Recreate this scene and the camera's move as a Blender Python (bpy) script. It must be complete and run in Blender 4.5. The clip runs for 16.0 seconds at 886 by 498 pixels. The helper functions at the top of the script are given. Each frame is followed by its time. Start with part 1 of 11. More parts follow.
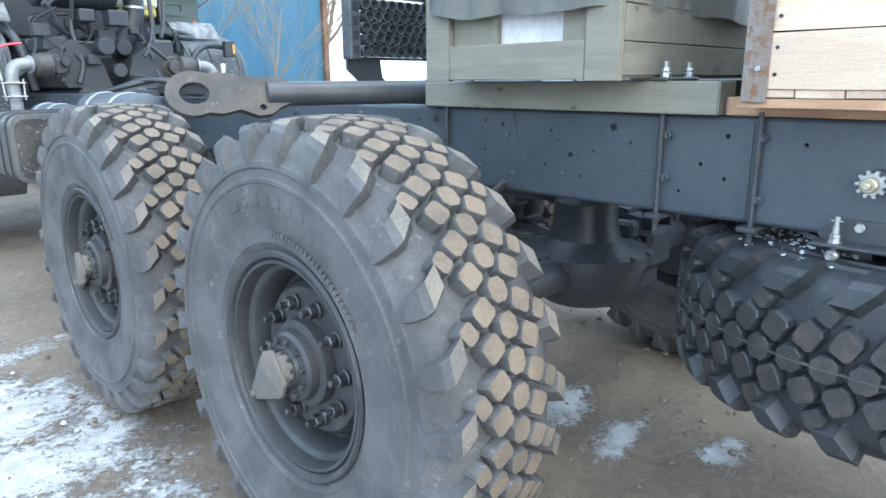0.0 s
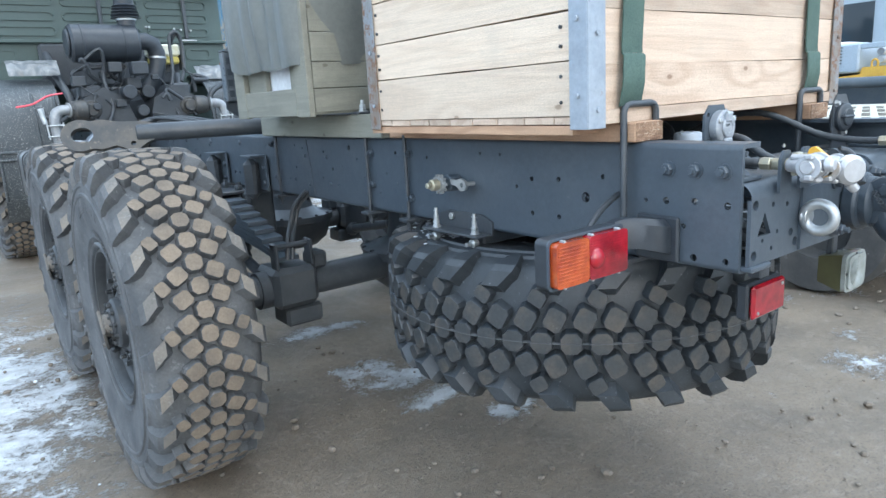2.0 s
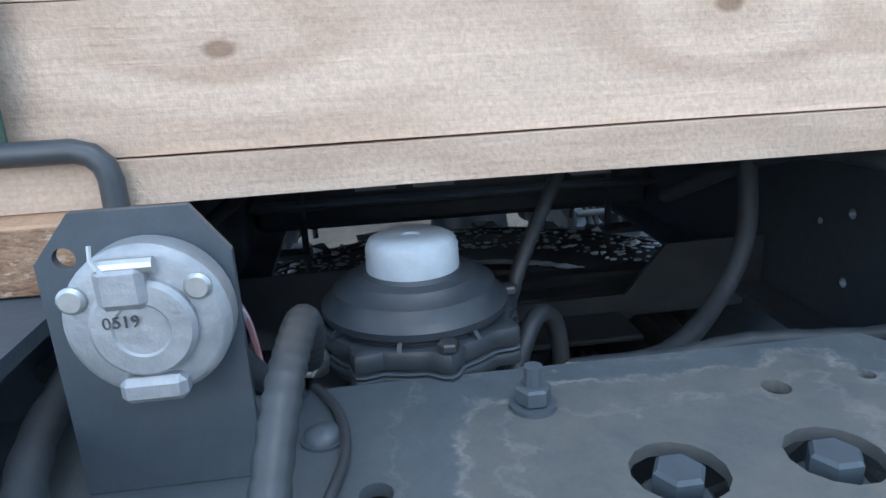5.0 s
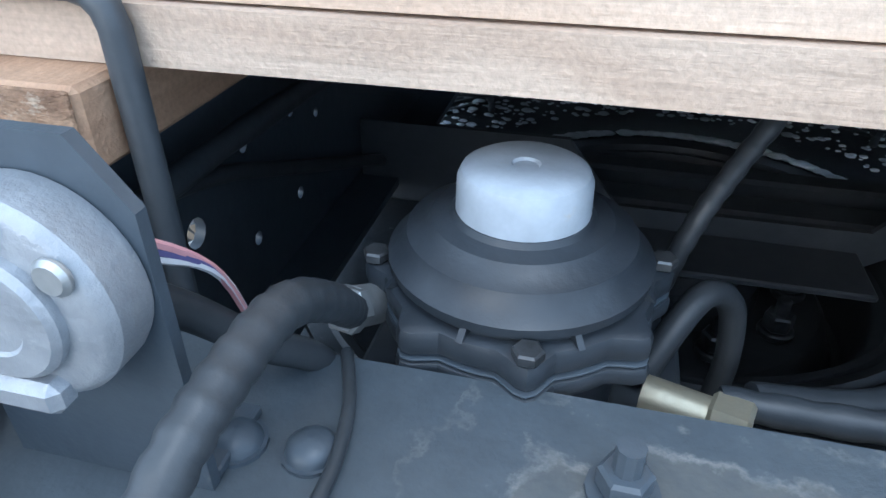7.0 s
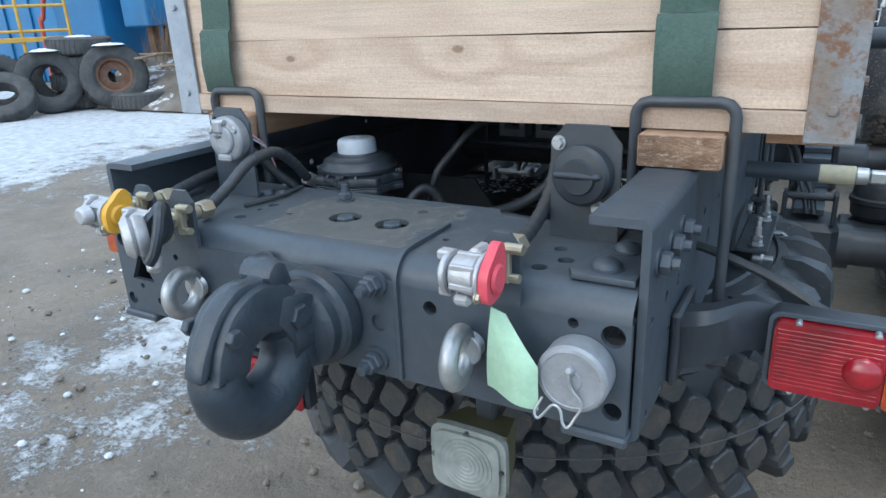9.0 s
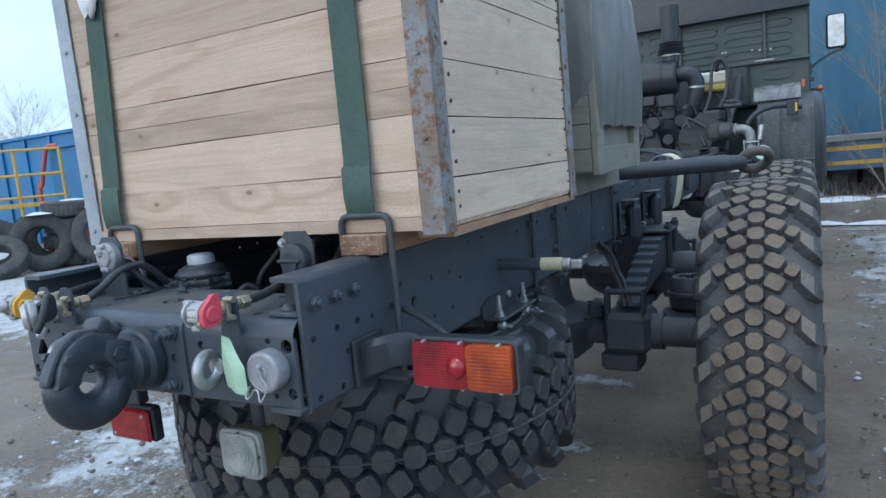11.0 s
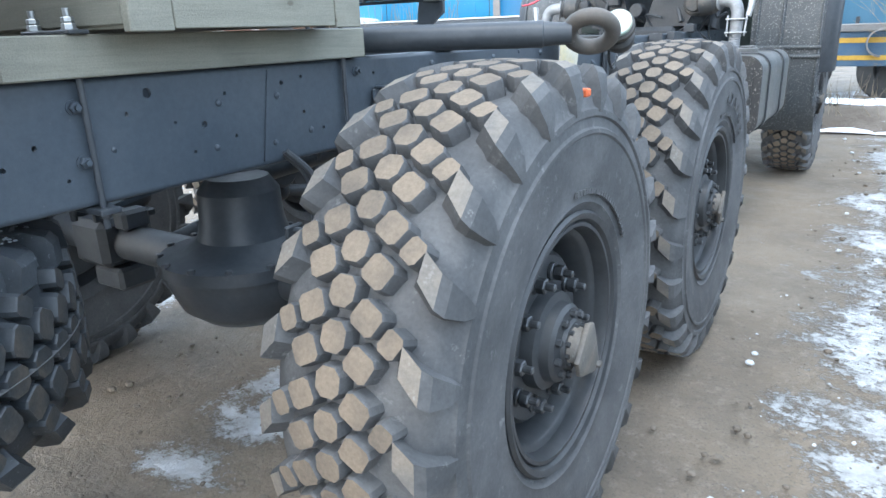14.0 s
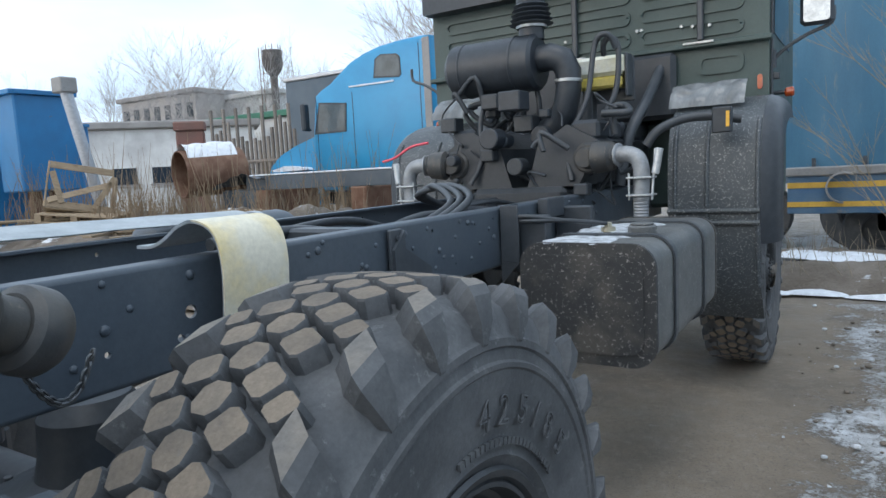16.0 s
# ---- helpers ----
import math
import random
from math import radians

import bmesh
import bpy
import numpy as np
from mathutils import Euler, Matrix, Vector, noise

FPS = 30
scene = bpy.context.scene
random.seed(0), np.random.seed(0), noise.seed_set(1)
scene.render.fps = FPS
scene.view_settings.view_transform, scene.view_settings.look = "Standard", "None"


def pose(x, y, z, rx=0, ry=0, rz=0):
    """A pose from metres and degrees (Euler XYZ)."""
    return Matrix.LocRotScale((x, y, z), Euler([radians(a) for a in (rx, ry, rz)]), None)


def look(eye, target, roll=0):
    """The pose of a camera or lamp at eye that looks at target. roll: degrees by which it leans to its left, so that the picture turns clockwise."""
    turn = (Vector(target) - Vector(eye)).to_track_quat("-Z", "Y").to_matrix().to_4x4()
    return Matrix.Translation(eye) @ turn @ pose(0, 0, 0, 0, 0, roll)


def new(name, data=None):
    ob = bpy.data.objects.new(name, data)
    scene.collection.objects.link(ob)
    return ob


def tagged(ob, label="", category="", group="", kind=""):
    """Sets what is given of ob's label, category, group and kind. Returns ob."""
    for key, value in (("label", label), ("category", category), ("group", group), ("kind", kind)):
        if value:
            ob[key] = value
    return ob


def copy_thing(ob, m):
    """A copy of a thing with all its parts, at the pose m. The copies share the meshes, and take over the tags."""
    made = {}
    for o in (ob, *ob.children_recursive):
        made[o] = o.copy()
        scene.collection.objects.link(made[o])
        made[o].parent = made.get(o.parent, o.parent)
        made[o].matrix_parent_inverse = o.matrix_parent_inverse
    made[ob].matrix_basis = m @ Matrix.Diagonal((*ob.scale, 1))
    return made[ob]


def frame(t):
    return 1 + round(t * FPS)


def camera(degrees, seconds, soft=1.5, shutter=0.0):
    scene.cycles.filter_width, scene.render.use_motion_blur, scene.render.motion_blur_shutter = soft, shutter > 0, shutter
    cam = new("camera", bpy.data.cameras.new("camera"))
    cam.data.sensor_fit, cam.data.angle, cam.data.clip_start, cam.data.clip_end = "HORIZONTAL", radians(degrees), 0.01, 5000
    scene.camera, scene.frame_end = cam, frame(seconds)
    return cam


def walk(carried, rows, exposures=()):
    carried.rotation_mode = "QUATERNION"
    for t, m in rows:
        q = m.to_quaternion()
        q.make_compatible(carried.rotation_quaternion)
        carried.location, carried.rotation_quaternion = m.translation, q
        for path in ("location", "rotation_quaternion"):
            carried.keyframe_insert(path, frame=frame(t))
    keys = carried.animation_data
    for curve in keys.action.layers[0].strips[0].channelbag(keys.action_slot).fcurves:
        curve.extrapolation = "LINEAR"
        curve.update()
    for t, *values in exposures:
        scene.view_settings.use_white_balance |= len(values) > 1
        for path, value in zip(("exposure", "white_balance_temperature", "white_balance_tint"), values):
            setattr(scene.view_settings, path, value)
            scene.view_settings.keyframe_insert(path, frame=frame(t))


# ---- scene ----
cam = camera(67.1, 16.0)
PATH = [
    (0, (-1.996, 0.566, 1.261), (-0.619, 1.931, 0.77), -0.3),
    (0.5, (-1.885, 0.255, 1.262), (-0.611, 1.725, 0.799), -2.1),
    (1, (-1.873, -0.088, 1.272), (-0.617, 1.408, 0.846), -1.4),
    (1.5, (-1.761, -0.399, 1.274), (-0.523, 1.113, 0.853), -1.7),
    (2, (-1.588, -0.616, 1.289), (-0.426, 0.952, 0.852), -3.3),
    (2.5, (-1.428, -0.597, 1.276), (-0.238, 0.942, 0.811), -3.4),
    (3, (-1.197, -0.516, 1.283), (-0.002, 0.989, 0.732), -2.2),
    (3.5, (-0.827, -0.502, 1.271), (0.34, 1.03, 0.731), -2.9),
    (4, (-0.536, -0.394, 1.275), (0.563, 1.176, 0.702), -2.1),
    (4.5, (-0.295, -0.212, 1.299), (0.572, 1.48, 0.678), -1.7),
    (5, (-0.173, -0.125, 1.311), (0.035, 1.769, 0.701), -2.9),
    (5.2, (-0.157, -0.104, 1.32), (-0.117, 1.795, 0.694), -3.3),
    (7.3, (-0.094, 0.04, 1.316), (-0.503, 1.654, 0.208), 0.2),
    (7.5, (-0.05, 0.013, 1.334), (-0.464, 1.64, 0.247), 0.1),
    (8, (0.19, -0.132, 1.358), (-0.605, 1.501, 0.52), -4.2),
    (8.5, (0.378, -0.351, 1.365), (-0.475, 1.29, 0.603), -4.9),
    (9, (0.54, -0.581, 1.372), (-0.411, 1.048, 0.705), -2.5),
    (9.5, (0.83, -0.658, 1.409), (-0.196, 0.979, 0.889), -4.1),
    (10, (0.984, -0.803, 1.455), (0.044, 0.933, 1.138), -4.4),
    (10.1, (0.993, -0.853, 1.445), (0.103, 0.919, 1.188), -4.0),
    (12.3, (1.484, -0.558, 1.315), (0.303, 1.005, 0.915), -5.6),
    (12.5, (1.494, -0.448, 1.308), (0.306, 1.096, 0.854), -5.0),
    (13, (1.573, -0.125, 1.271), (0.433, 1.425, 0.726), -5.4),
    (13.5, (1.687, 0.236, 1.255), (0.537, 1.774, 0.696), -3.7),
    (14, (1.7, 0.654, 1.238), (0.645, 2.236, 0.62), -2.0),
    (14.5, (1.749, 1.084, 1.256), (0.679, 2.692, 0.739), -3.9),
    (15, (1.737, 1.49, 1.286), (0.681, 3.14, 0.886), -2.1),
    (15.5, (1.691, 1.938, 1.35), (0.653, 3.613, 1.009), -2.6),
    (16, (1.689, 2.444, 1.343), (0.63, 4.125, 1.11), -3.0),
]
EXPOSURE = [(0.0, 1.4, 6000), (1.5, 1.05, 5900), (2.5, 1.0, 5950), (3.0, 0.92, 5900), (3.5, 0.77, 5800), (4.2, 0.5, 5600), (5.0, 0.55, 5450), (7.5, 1.0, 5450), (8.0, 0.95, 5450), (8.4, 0.7, 5550), (9.2, 0.42, 5900),
            (9.6, 0.35, 5800), (10.2, -0.05, 5700), (12.5, 0.82, 5950), (13.0, 1.15, 6100), (13.5, 1.3, 6100), (14.0, 1.5, 6200), (14.5, 1.5, 6250), (15.0, 1.3, 6350), (15.5, 0.65, 6350), (16.0, 0.25, 6350)]
walk(cam, [(t, look(eye, target, roll)) for t, eye, target, roll in PATH],
     [(t, stops, kelvin, 6 if t < 13 else 9) for t, stops, kelvin in EXPOSURE])

# ---- light: an overcast winter day ----
world = bpy.data.worlds.new("overcast_sky")
scene.world = world
world.use_nodes = True
wn, wl = world.node_tree.nodes, world.node_tree.links
wn.clear()
sky = wn.new("ShaderNodeTexSky")
sky.sky_type = "NISHITA"
sky.sun_disc = False
sky.sun_elevation = radians(28)
sky.sun_rotation = radians(200)
sky.dust_density = 4.0
sky_bg = wn.new("ShaderNodeBackground")
sky_bg.inputs["Strength"].default_value = 0.05
wl.new(sky.outputs[0], sky_bg.inputs["Color"])
cloud_noise = wn.new("ShaderNodeTexNoise")
cloud_noise.inputs["Scale"].default_value = 2.2
cloud_noise.inputs["Detail"].default_value = 5
cloud_map = wn.new("ShaderNodeMapping")
cloud_map.inputs["Scale"].default_value = (1, 1, 3)
cloud_coord = wn.new("ShaderNodeTexCoord")
wl.new(cloud_coord.outputs["Generated"], cloud_map.inputs[0])
wl.new(cloud_map.outputs[0], cloud_noise.inputs[0])
cloud_ramp = wn.new("ShaderNodeValToRGB")
cloud_ramp.color_ramp.elements[0].position, cloud_ramp.color_ramp.elements[0].color = 0.3, (0.52, 0.66, 0.84, 1)
cloud_ramp.color_ramp.elements[1].position, cloud_ramp.color_ramp.elements[1].color = 0.7, (0.80, 0.90, 1.0, 1)
wl.new(cloud_noise.outputs[0], cloud_ramp.inputs[0])
cloud_bg = wn.new("ShaderNodeBackground")
cloud_bg.inputs["Strength"].default_value = 1.15
wl.new(cloud_ramp.outputs[0], cloud_bg.inputs["Color"])
both = wn.new("ShaderNodeAddShader")
wl.new(sky_bg.outputs[0], both.inputs[0])
wl.new(cloud_bg.outputs[0], both.inputs[1])
w_out = wn.new("ShaderNodeOutputWorld")
wl.new(both.outputs[0], w_out.inputs[0])

sun = new("sun", bpy.data.lights.new("sun", "SUN"))
sun.data.energy, sun.data.angle, sun.data.color = 0.6, radians(25), (1.0, 0.97, 0.93)
sun.matrix_world = look((0, 0, 30), (-3, 5, 12))
scene.view_settings.exposure = 0.0

# ---- materials ----


def material(name, colour, rough=0.6, metal=0.0, second=None, scale=8.0, mix=(0.4, 0.65), grain=60.0, grain_amount=0.12, bump=0.15,
             bump_scale=90.0, spots=None, spot_scale=40.0, spot_range=(0.62, 0.7), stretch=(1, 1, 1), object_random=0.0, rough_vary=0.12, bump_distance=0.004):
    """A procedural surface: base colour, a second colour in large blotches, fine grain, specks and relief."""
    m = bpy.data.materials.new(name)
    m.use_nodes = True
    n, l = m.node_tree.nodes, m.node_tree.links
    bsdf = n["Principled BSDF"]
    coord = n.new("ShaderNodeTexCoord")
    mapping = n.new("ShaderNodeMapping")
    mapping.inputs["Scale"].default_value = stretch
    l.new(coord.outputs["Object"], mapping.inputs[0])
    src = mapping.outputs[0]
    info = n.new("ShaderNodeObjectInfo")
    if object_random:
        shift = n.new("ShaderNodeVectorMath")
        shift.operation = "MULTIPLY_ADD"
        shift.inputs[1].default_value = (37, 53, 71)
        l.new(info.outputs["Random"], shift.inputs[0])
        l.new(src, shift.inputs[2])
        src = shift.outputs[0]

    def noise_tex(sc, detail=4.0, rough_=0.6):
        t = n.new("ShaderNodeTexNoise")
        t.inputs["Scale"].default_value = sc
        t.inputs["Detail"].default_value = detail
        t.inputs["Roughness"].default_value = rough_
        l.new(src, t.inputs["Vector"])
        return t.outputs["Fac"]

    def ramp(value, lo, hi):
        r = n.new("ShaderNodeMapRange")
        r.inputs["From Min"].default_value, r.inputs["From Max"].default_value = lo, hi
        l.new(value, r.inputs["Value"])
        return r.outputs["Result"]

    def blend(fac, a, b):
        x = n.new("ShaderNodeMix")
        x.data_type = "RGBA"
        l.new(fac, x.inputs["Factor"])
        for value, slot in ((a, 6), (b, 7)):
            if isinstance(value, (tuple, list)):
                x.inputs[slot].default_value = (*value, 1)
            else:
                l.new(value, x.inputs[slot])
        return x.outputs[2]

    second = second or tuple(c * 0.7 for c in colour)
    col = blend(ramp(noise_tex(scale, 6), *mix), colour, second)
    fine = noise_tex(grain, 3, 0.7)
    v = n.new("ShaderNodeHueSaturation")
    l.new(col, v.inputs["Color"])
    val = ramp(fine, 0.25, 0.75)
    vr = n.new("ShaderNodeMapRange")
    vr.inputs["To Min"].default_value, vr.inputs["To Max"].default_value = 1 - grain_amount, 1 + grain_amount
    l.new(val, vr.inputs["Value"])
    value_out = vr.outputs[0]
    if object_random:
        orr = n.new("ShaderNodeMapRange")
        orr.inputs["To Min"].default_value, orr.inputs["To Max"].default_value = 1 - object_random, 1 + object_random
        l.new(info.outputs["Random"], orr.inputs["Value"])
        mul = n.new("ShaderNodeMath")
        mul.operation = "MULTIPLY"
        l.new(value_out, mul.inputs[0])
        l.new(orr.outputs[0], mul.inputs[1])
        value_out = mul.outputs[0]
    l.new(value_out, v.inputs["Value"])
    col = v.outputs[0]
    if spots:
        col = blend(ramp(noise_tex(spot_scale, 5, 0.75), *spot_range), col, spots)
    l.new(col, bsdf.inputs["Base Color"])
    rr = n.new("ShaderNodeMapRange")
    rr.inputs["To Min"].default_value, rr.inputs["To Max"].default_value = max(rough - rough_vary, 0.03), min(rough + rough_vary, 1)
    l.new(noise_tex(scale * 2.3, 4), rr.inputs["Value"])
    l.new(rr.outputs[0], bsdf.inputs["Roughness"])
    bsdf.inputs["Metallic"].default_value = metal
    if bump:
        b = n.new("ShaderNodeBump")
        b.inputs["Strength"].default_value = bump
        b.inputs["Distance"].default_value = bump_distance
        l.new(noise_tex(bump_scale, 5, 0.65), b.inputs["Height"])
        l.new(b.outputs[0], bsdf.inputs["Normal"])
    return m


def wood_material(name, light, dark, along, tone=0.12, dirt=None):
    """Sawn softwood: growth-ring bands along one axis, knots, saw marks."""
    m = bpy.data.materials.new(name)
    m.use_nodes = True
    n, l = m.node_tree.nodes, m.node_tree.links
    bsdf = n["Principled BSDF"]
    coord, info = n.new("ShaderNodeTexCoord"), n.new("ShaderNodeObjectInfo")
    mapping = n.new("ShaderNodeMapping")
    mapping.inputs["Scale"].default_value = tuple(0.12 if i == along else 1 for i in range(3))
    shift = n.new("ShaderNodeVectorMath")
    shift.operation = "MULTIPLY_ADD"
    shift.inputs[1].default_value = (11, 7, 13)
    l.new(info.outputs["Random"], shift.inputs[0])
    l.new(coord.outputs["Object"], shift.inputs[2])
    l.new(shift.outputs[0], mapping.inputs[0])
    rings = n.new("ShaderNodeTexNoise")
    rings.inputs["Scale"].default_value, rings.inputs["Detail"].default_value, rings.inputs["Distortion"].default_value = 6.5, 3, 1.2
    l.new(mapping.outputs[0], rings.inputs["Vector"])
    wave = n.new("ShaderNodeMath")
    wave.operation = "MULTIPLY"
    wave.inputs[1].default_value = 34
    sine = n.new("ShaderNodeMath")
    sine.operation = "SINE"
    l.new(wave.outputs[0], sine.inputs[0])
    fac = n.new("ShaderNodeMapRange")
    fac.inputs["From Min"].default_value, fac.inputs["From Max"].default_value = -0.3, 1.4
    l.new(sine.outputs[0], fac.inputs["Value"])
    fade = n.new("ShaderNodeTexNoise")
    fade.inputs["Scale"].default_value, fade.inputs["Detail"].default_value = 3.2, 4
    l.new(mapping.outputs[0], fade.inputs["Vector"])
    facm = n.new("ShaderNodeMath")
    facm.operation = "MULTIPLY"
    l.new(fac.outputs[0], facm.inputs[0])
    l.new(fade.outputs["Fac"], facm.inputs[1])
    mixc = n.new("ShaderNodeMix")
    mixc.data_type = "RGBA"
    mixc.inputs[6].default_value, mixc.inputs[7].default_value = (*light, 1), (*dark, 1)
    l.new(facm.outputs[0], mixc.inputs["Factor"])
    # knots
    knot_map = n.new("ShaderNodeMapping")
    knot_map.inputs["Scale"].default_value = tuple(0.55 if i == along else (1 if i == 2 else 0.08) for i in range(3))
    l.new(shift.outputs[0], knot_map.inputs[0])
    knot = n.new("ShaderNodeTexVoronoi")
    knot.inputs["Scale"].default_value = 5.2
    knot.voronoi_dimensions = "2D"
    split = n.new("ShaderNodeSeparateXYZ")
    join = n.new("ShaderNodeCombineXYZ")
    l.new(knot_map.outputs[0], split.inputs[0])
    l.new(split.outputs[along], join.inputs[0])
    l.new(split.outputs[2], join.inputs[1])
    l.new(join.outputs[0], knot.inputs["Vector"])
    # the grain bends round each knot
    bulge = n.new("ShaderNodeMapRange")
    bulge.interpolation_type = "SMOOTHSTEP"
    bulge.inputs["From Min"].default_value, bulge.inputs["From Max"].default_value = 0.0, 0.34
    bulge.inputs["To Min"].default_value, bulge.inputs["To Max"].default_value = 0.13, 0.0
    l.new(knot.outputs["Distance"], bulge.inputs["Value"])
    bent = n.new("ShaderNodeMath")
    bent.operation = "ADD"
    l.new(rings.outputs["Fac"], bent.inputs[0])
    l.new(bulge.outputs[0], bent.inputs[1])
    l.new(bent.outputs[0], wave.inputs[0])
    kr = n.new("ShaderNodeMapRange")
    kr.inputs["From Min"].default_value, kr.inputs["From Max"].default_value = 0.020, 0.034
    kr.inputs["To Min"].default_value, kr.inputs["To Max"].default_value = 0.75, 0
    l.new(knot.outputs["Distance"], kr.inputs["Value"])
    mixk = n.new("ShaderNodeMix")
    mixk.data_type = "RGBA"
    mixk.inputs[7].default_value = (dark[0] * 0.55, dark[1] * 0.5, dark[2] * 0.45, 1)
    l.new(kr.outputs[0], mixk.inputs["Factor"])
    # brownish halo round each knot, broken up by noise
    halo = n.new("ShaderNodeMapRange")
    halo.inputs["From Min"].default_value, halo.inputs["From Max"].default_value = 0.03, 0.13
    halo.inputs["To Min"].default_value, halo.inputs["To Max"].default_value = 0.42, 0
    l.new(knot.outputs["Distance"], halo.inputs["Value"])
    halo_mul = n.new("ShaderNodeMath")
    halo_mul.operation = "MULTIPLY"
    l.new(halo.outputs[0], halo_mul.inputs[0])
    l.new(fade.outputs["Fac"], halo_mul.inputs[1])
    mixh = n.new("ShaderNodeMix")
    mixh.data_type = "RGBA"
    mixh.inputs[7].default_value = (dark[0] * 0.72, dark[1] * 0.64, dark[2] * 0.56, 1)
    l.new(halo_mul.outputs[0], mixh.inputs["Factor"])
    l.new(mixc.outputs[2], mixh.inputs[6])
    l.new(mixh.outputs[2], mixk.inputs[6])
    # fibres along the grain
    fibre_map = n.new("ShaderNodeMapping")
    fibre_map.inputs["Scale"].default_value = tuple(0.035 if i == along else 1 for i in range(3))
    l.new(shift.outputs[0], fibre_map.inputs[0])
    fibre = n.new("ShaderNodeTexNoise")
    fibre.inputs["Scale"].default_value, fibre.inputs["Detail"].default_value, fibre.inputs["Roughness"].default_value = 190, 5, 0.75
    l.new(fibre_map.outputs[0], fibre.inputs["Vector"])
    fuzz = n.new("ShaderNodeTexNoise")
    fuzz.inputs["Scale"].default_value, fuzz.inputs["Detail"].default_value = 330, 3
    l.new(shift.outputs[0], fuzz.inputs["Vector"])
    fsum = n.new("ShaderNodeMath")
    fsum.operation = "ADD"
    l.new(fibre.outputs["Fac"], fsum.inputs[0])
    l.new(fuzz.outputs["Fac"], fsum.inputs[1])
    fr = n.new("ShaderNodeMapRange")
    fr.inputs["From Min"].default_value, fr.inputs["From Max"].default_value = 0.65, 1.35
    fr.inputs["To Min"].default_value, fr.inputs["To Max"].default_value = 0.80, 1.16
    l.new(fsum.outputs[0], fr.inputs["Value"])
    fhue = n.new("ShaderNodeHueSaturation")
    l.new(fr.outputs[0], fhue.inputs["Value"])
    l.new(mixk.outputs[2], fhue.inputs["Color"])
    out = fhue.outputs[0]
    if dirt:
        stain = n.new("ShaderNodeTexNoise")
        stain.inputs["Scale"].default_value, stain.inputs["Detail"].default_value, stain.inputs["Roughness"].default_value = 4.5, 7, 0.7
        l.new(shift.outputs[0], stain.inputs["Vector"])
        sr = n.new("ShaderNodeMapRange")
        sr.inputs["From Min"].default_value, sr.inputs["From Max"].default_value, sr.inputs["To Max"].default_value = 0.5, 0.75, 0.55
        l.new(stain.outputs["Fac"], sr.inputs["Value"])
        mixd = n.new("ShaderNodeMix")
        mixd.data_type = "RGBA"
        mixd.inputs[7].default_value = (*dirt, 1)
        l.new(sr.outputs[0], mixd.inputs["Factor"])
        l.new(out, mixd.inputs[6])
        out = mixd.outputs[2]
    hue = n.new("ShaderNodeHueSaturation")
    vr = n.new("ShaderNodeMapRange")
    vr.inputs["To Min"].default_value, vr.inputs["To Max"].default_value = 1 - tone, 1 + tone
    l.new(info.outputs["Random"], vr.inputs["Value"])
    l.new(vr.outputs[0], hue.inputs["Value"])
    l.new(out, hue.inputs["Color"])
    l.new(hue.outputs[0], bsdf.inputs["Base Color"])
    bsdf.inputs["Roughness"].default_value = 0.75
    saw = n.new("ShaderNodeTexNoise")
    saw.inputs["Scale"].default_value, saw.inputs["Detail"].default_value = 160, 4
    l.new(mapping.outputs[0], saw.inputs["Vector"])
    bump_node = n.new("ShaderNodeBump")
    bump_node.inputs["Strength"].default_value, bump_node.inputs["Distance"].default_value = 0.35, 0.003
    l.new(fsum.outputs[0], bump_node.inputs["Height"])
    l.new(bump_node.outputs[0], bsdf.inputs["Normal"])
    return m


def glass_material(name, colour, rough=0.1):
    m = bpy.data.materials.new(name)
    m.use_nodes = True
    bsdf = m.node_tree.nodes["Principled BSDF"]
    bsdf.inputs["Base Color"].default_value = (*colour, 1)
    bsdf.inputs["Roughness"].default_value = rough
    bsdf.inputs["IOR"].default_value = 1.45
    return m


FRAME = material("chassis_paint", (0.054, 0.070, 0.089), 0.42, second=(0.072, 0.088, 0.106), scale=3.5, mix=(0.38, 0.68), spots=(0.15, 0.155, 0.16), spot_scale=38, spot_range=(0.66, 0.82), bump=0.14, bump_scale=70, grain_amount=0.12, rough_vary=0.16)
FRAME_DUST = material("dusty_chassis_paint", (0.054, 0.072, 0.092), 0.46, second=(0.076, 0.092, 0.110), scale=4, mix=(0.42, 0.7), spots=(0.18, 0.185, 0.185), spot_scale=45, spot_range=(0.67, 0.8), bump=0.14, bump_scale=90)


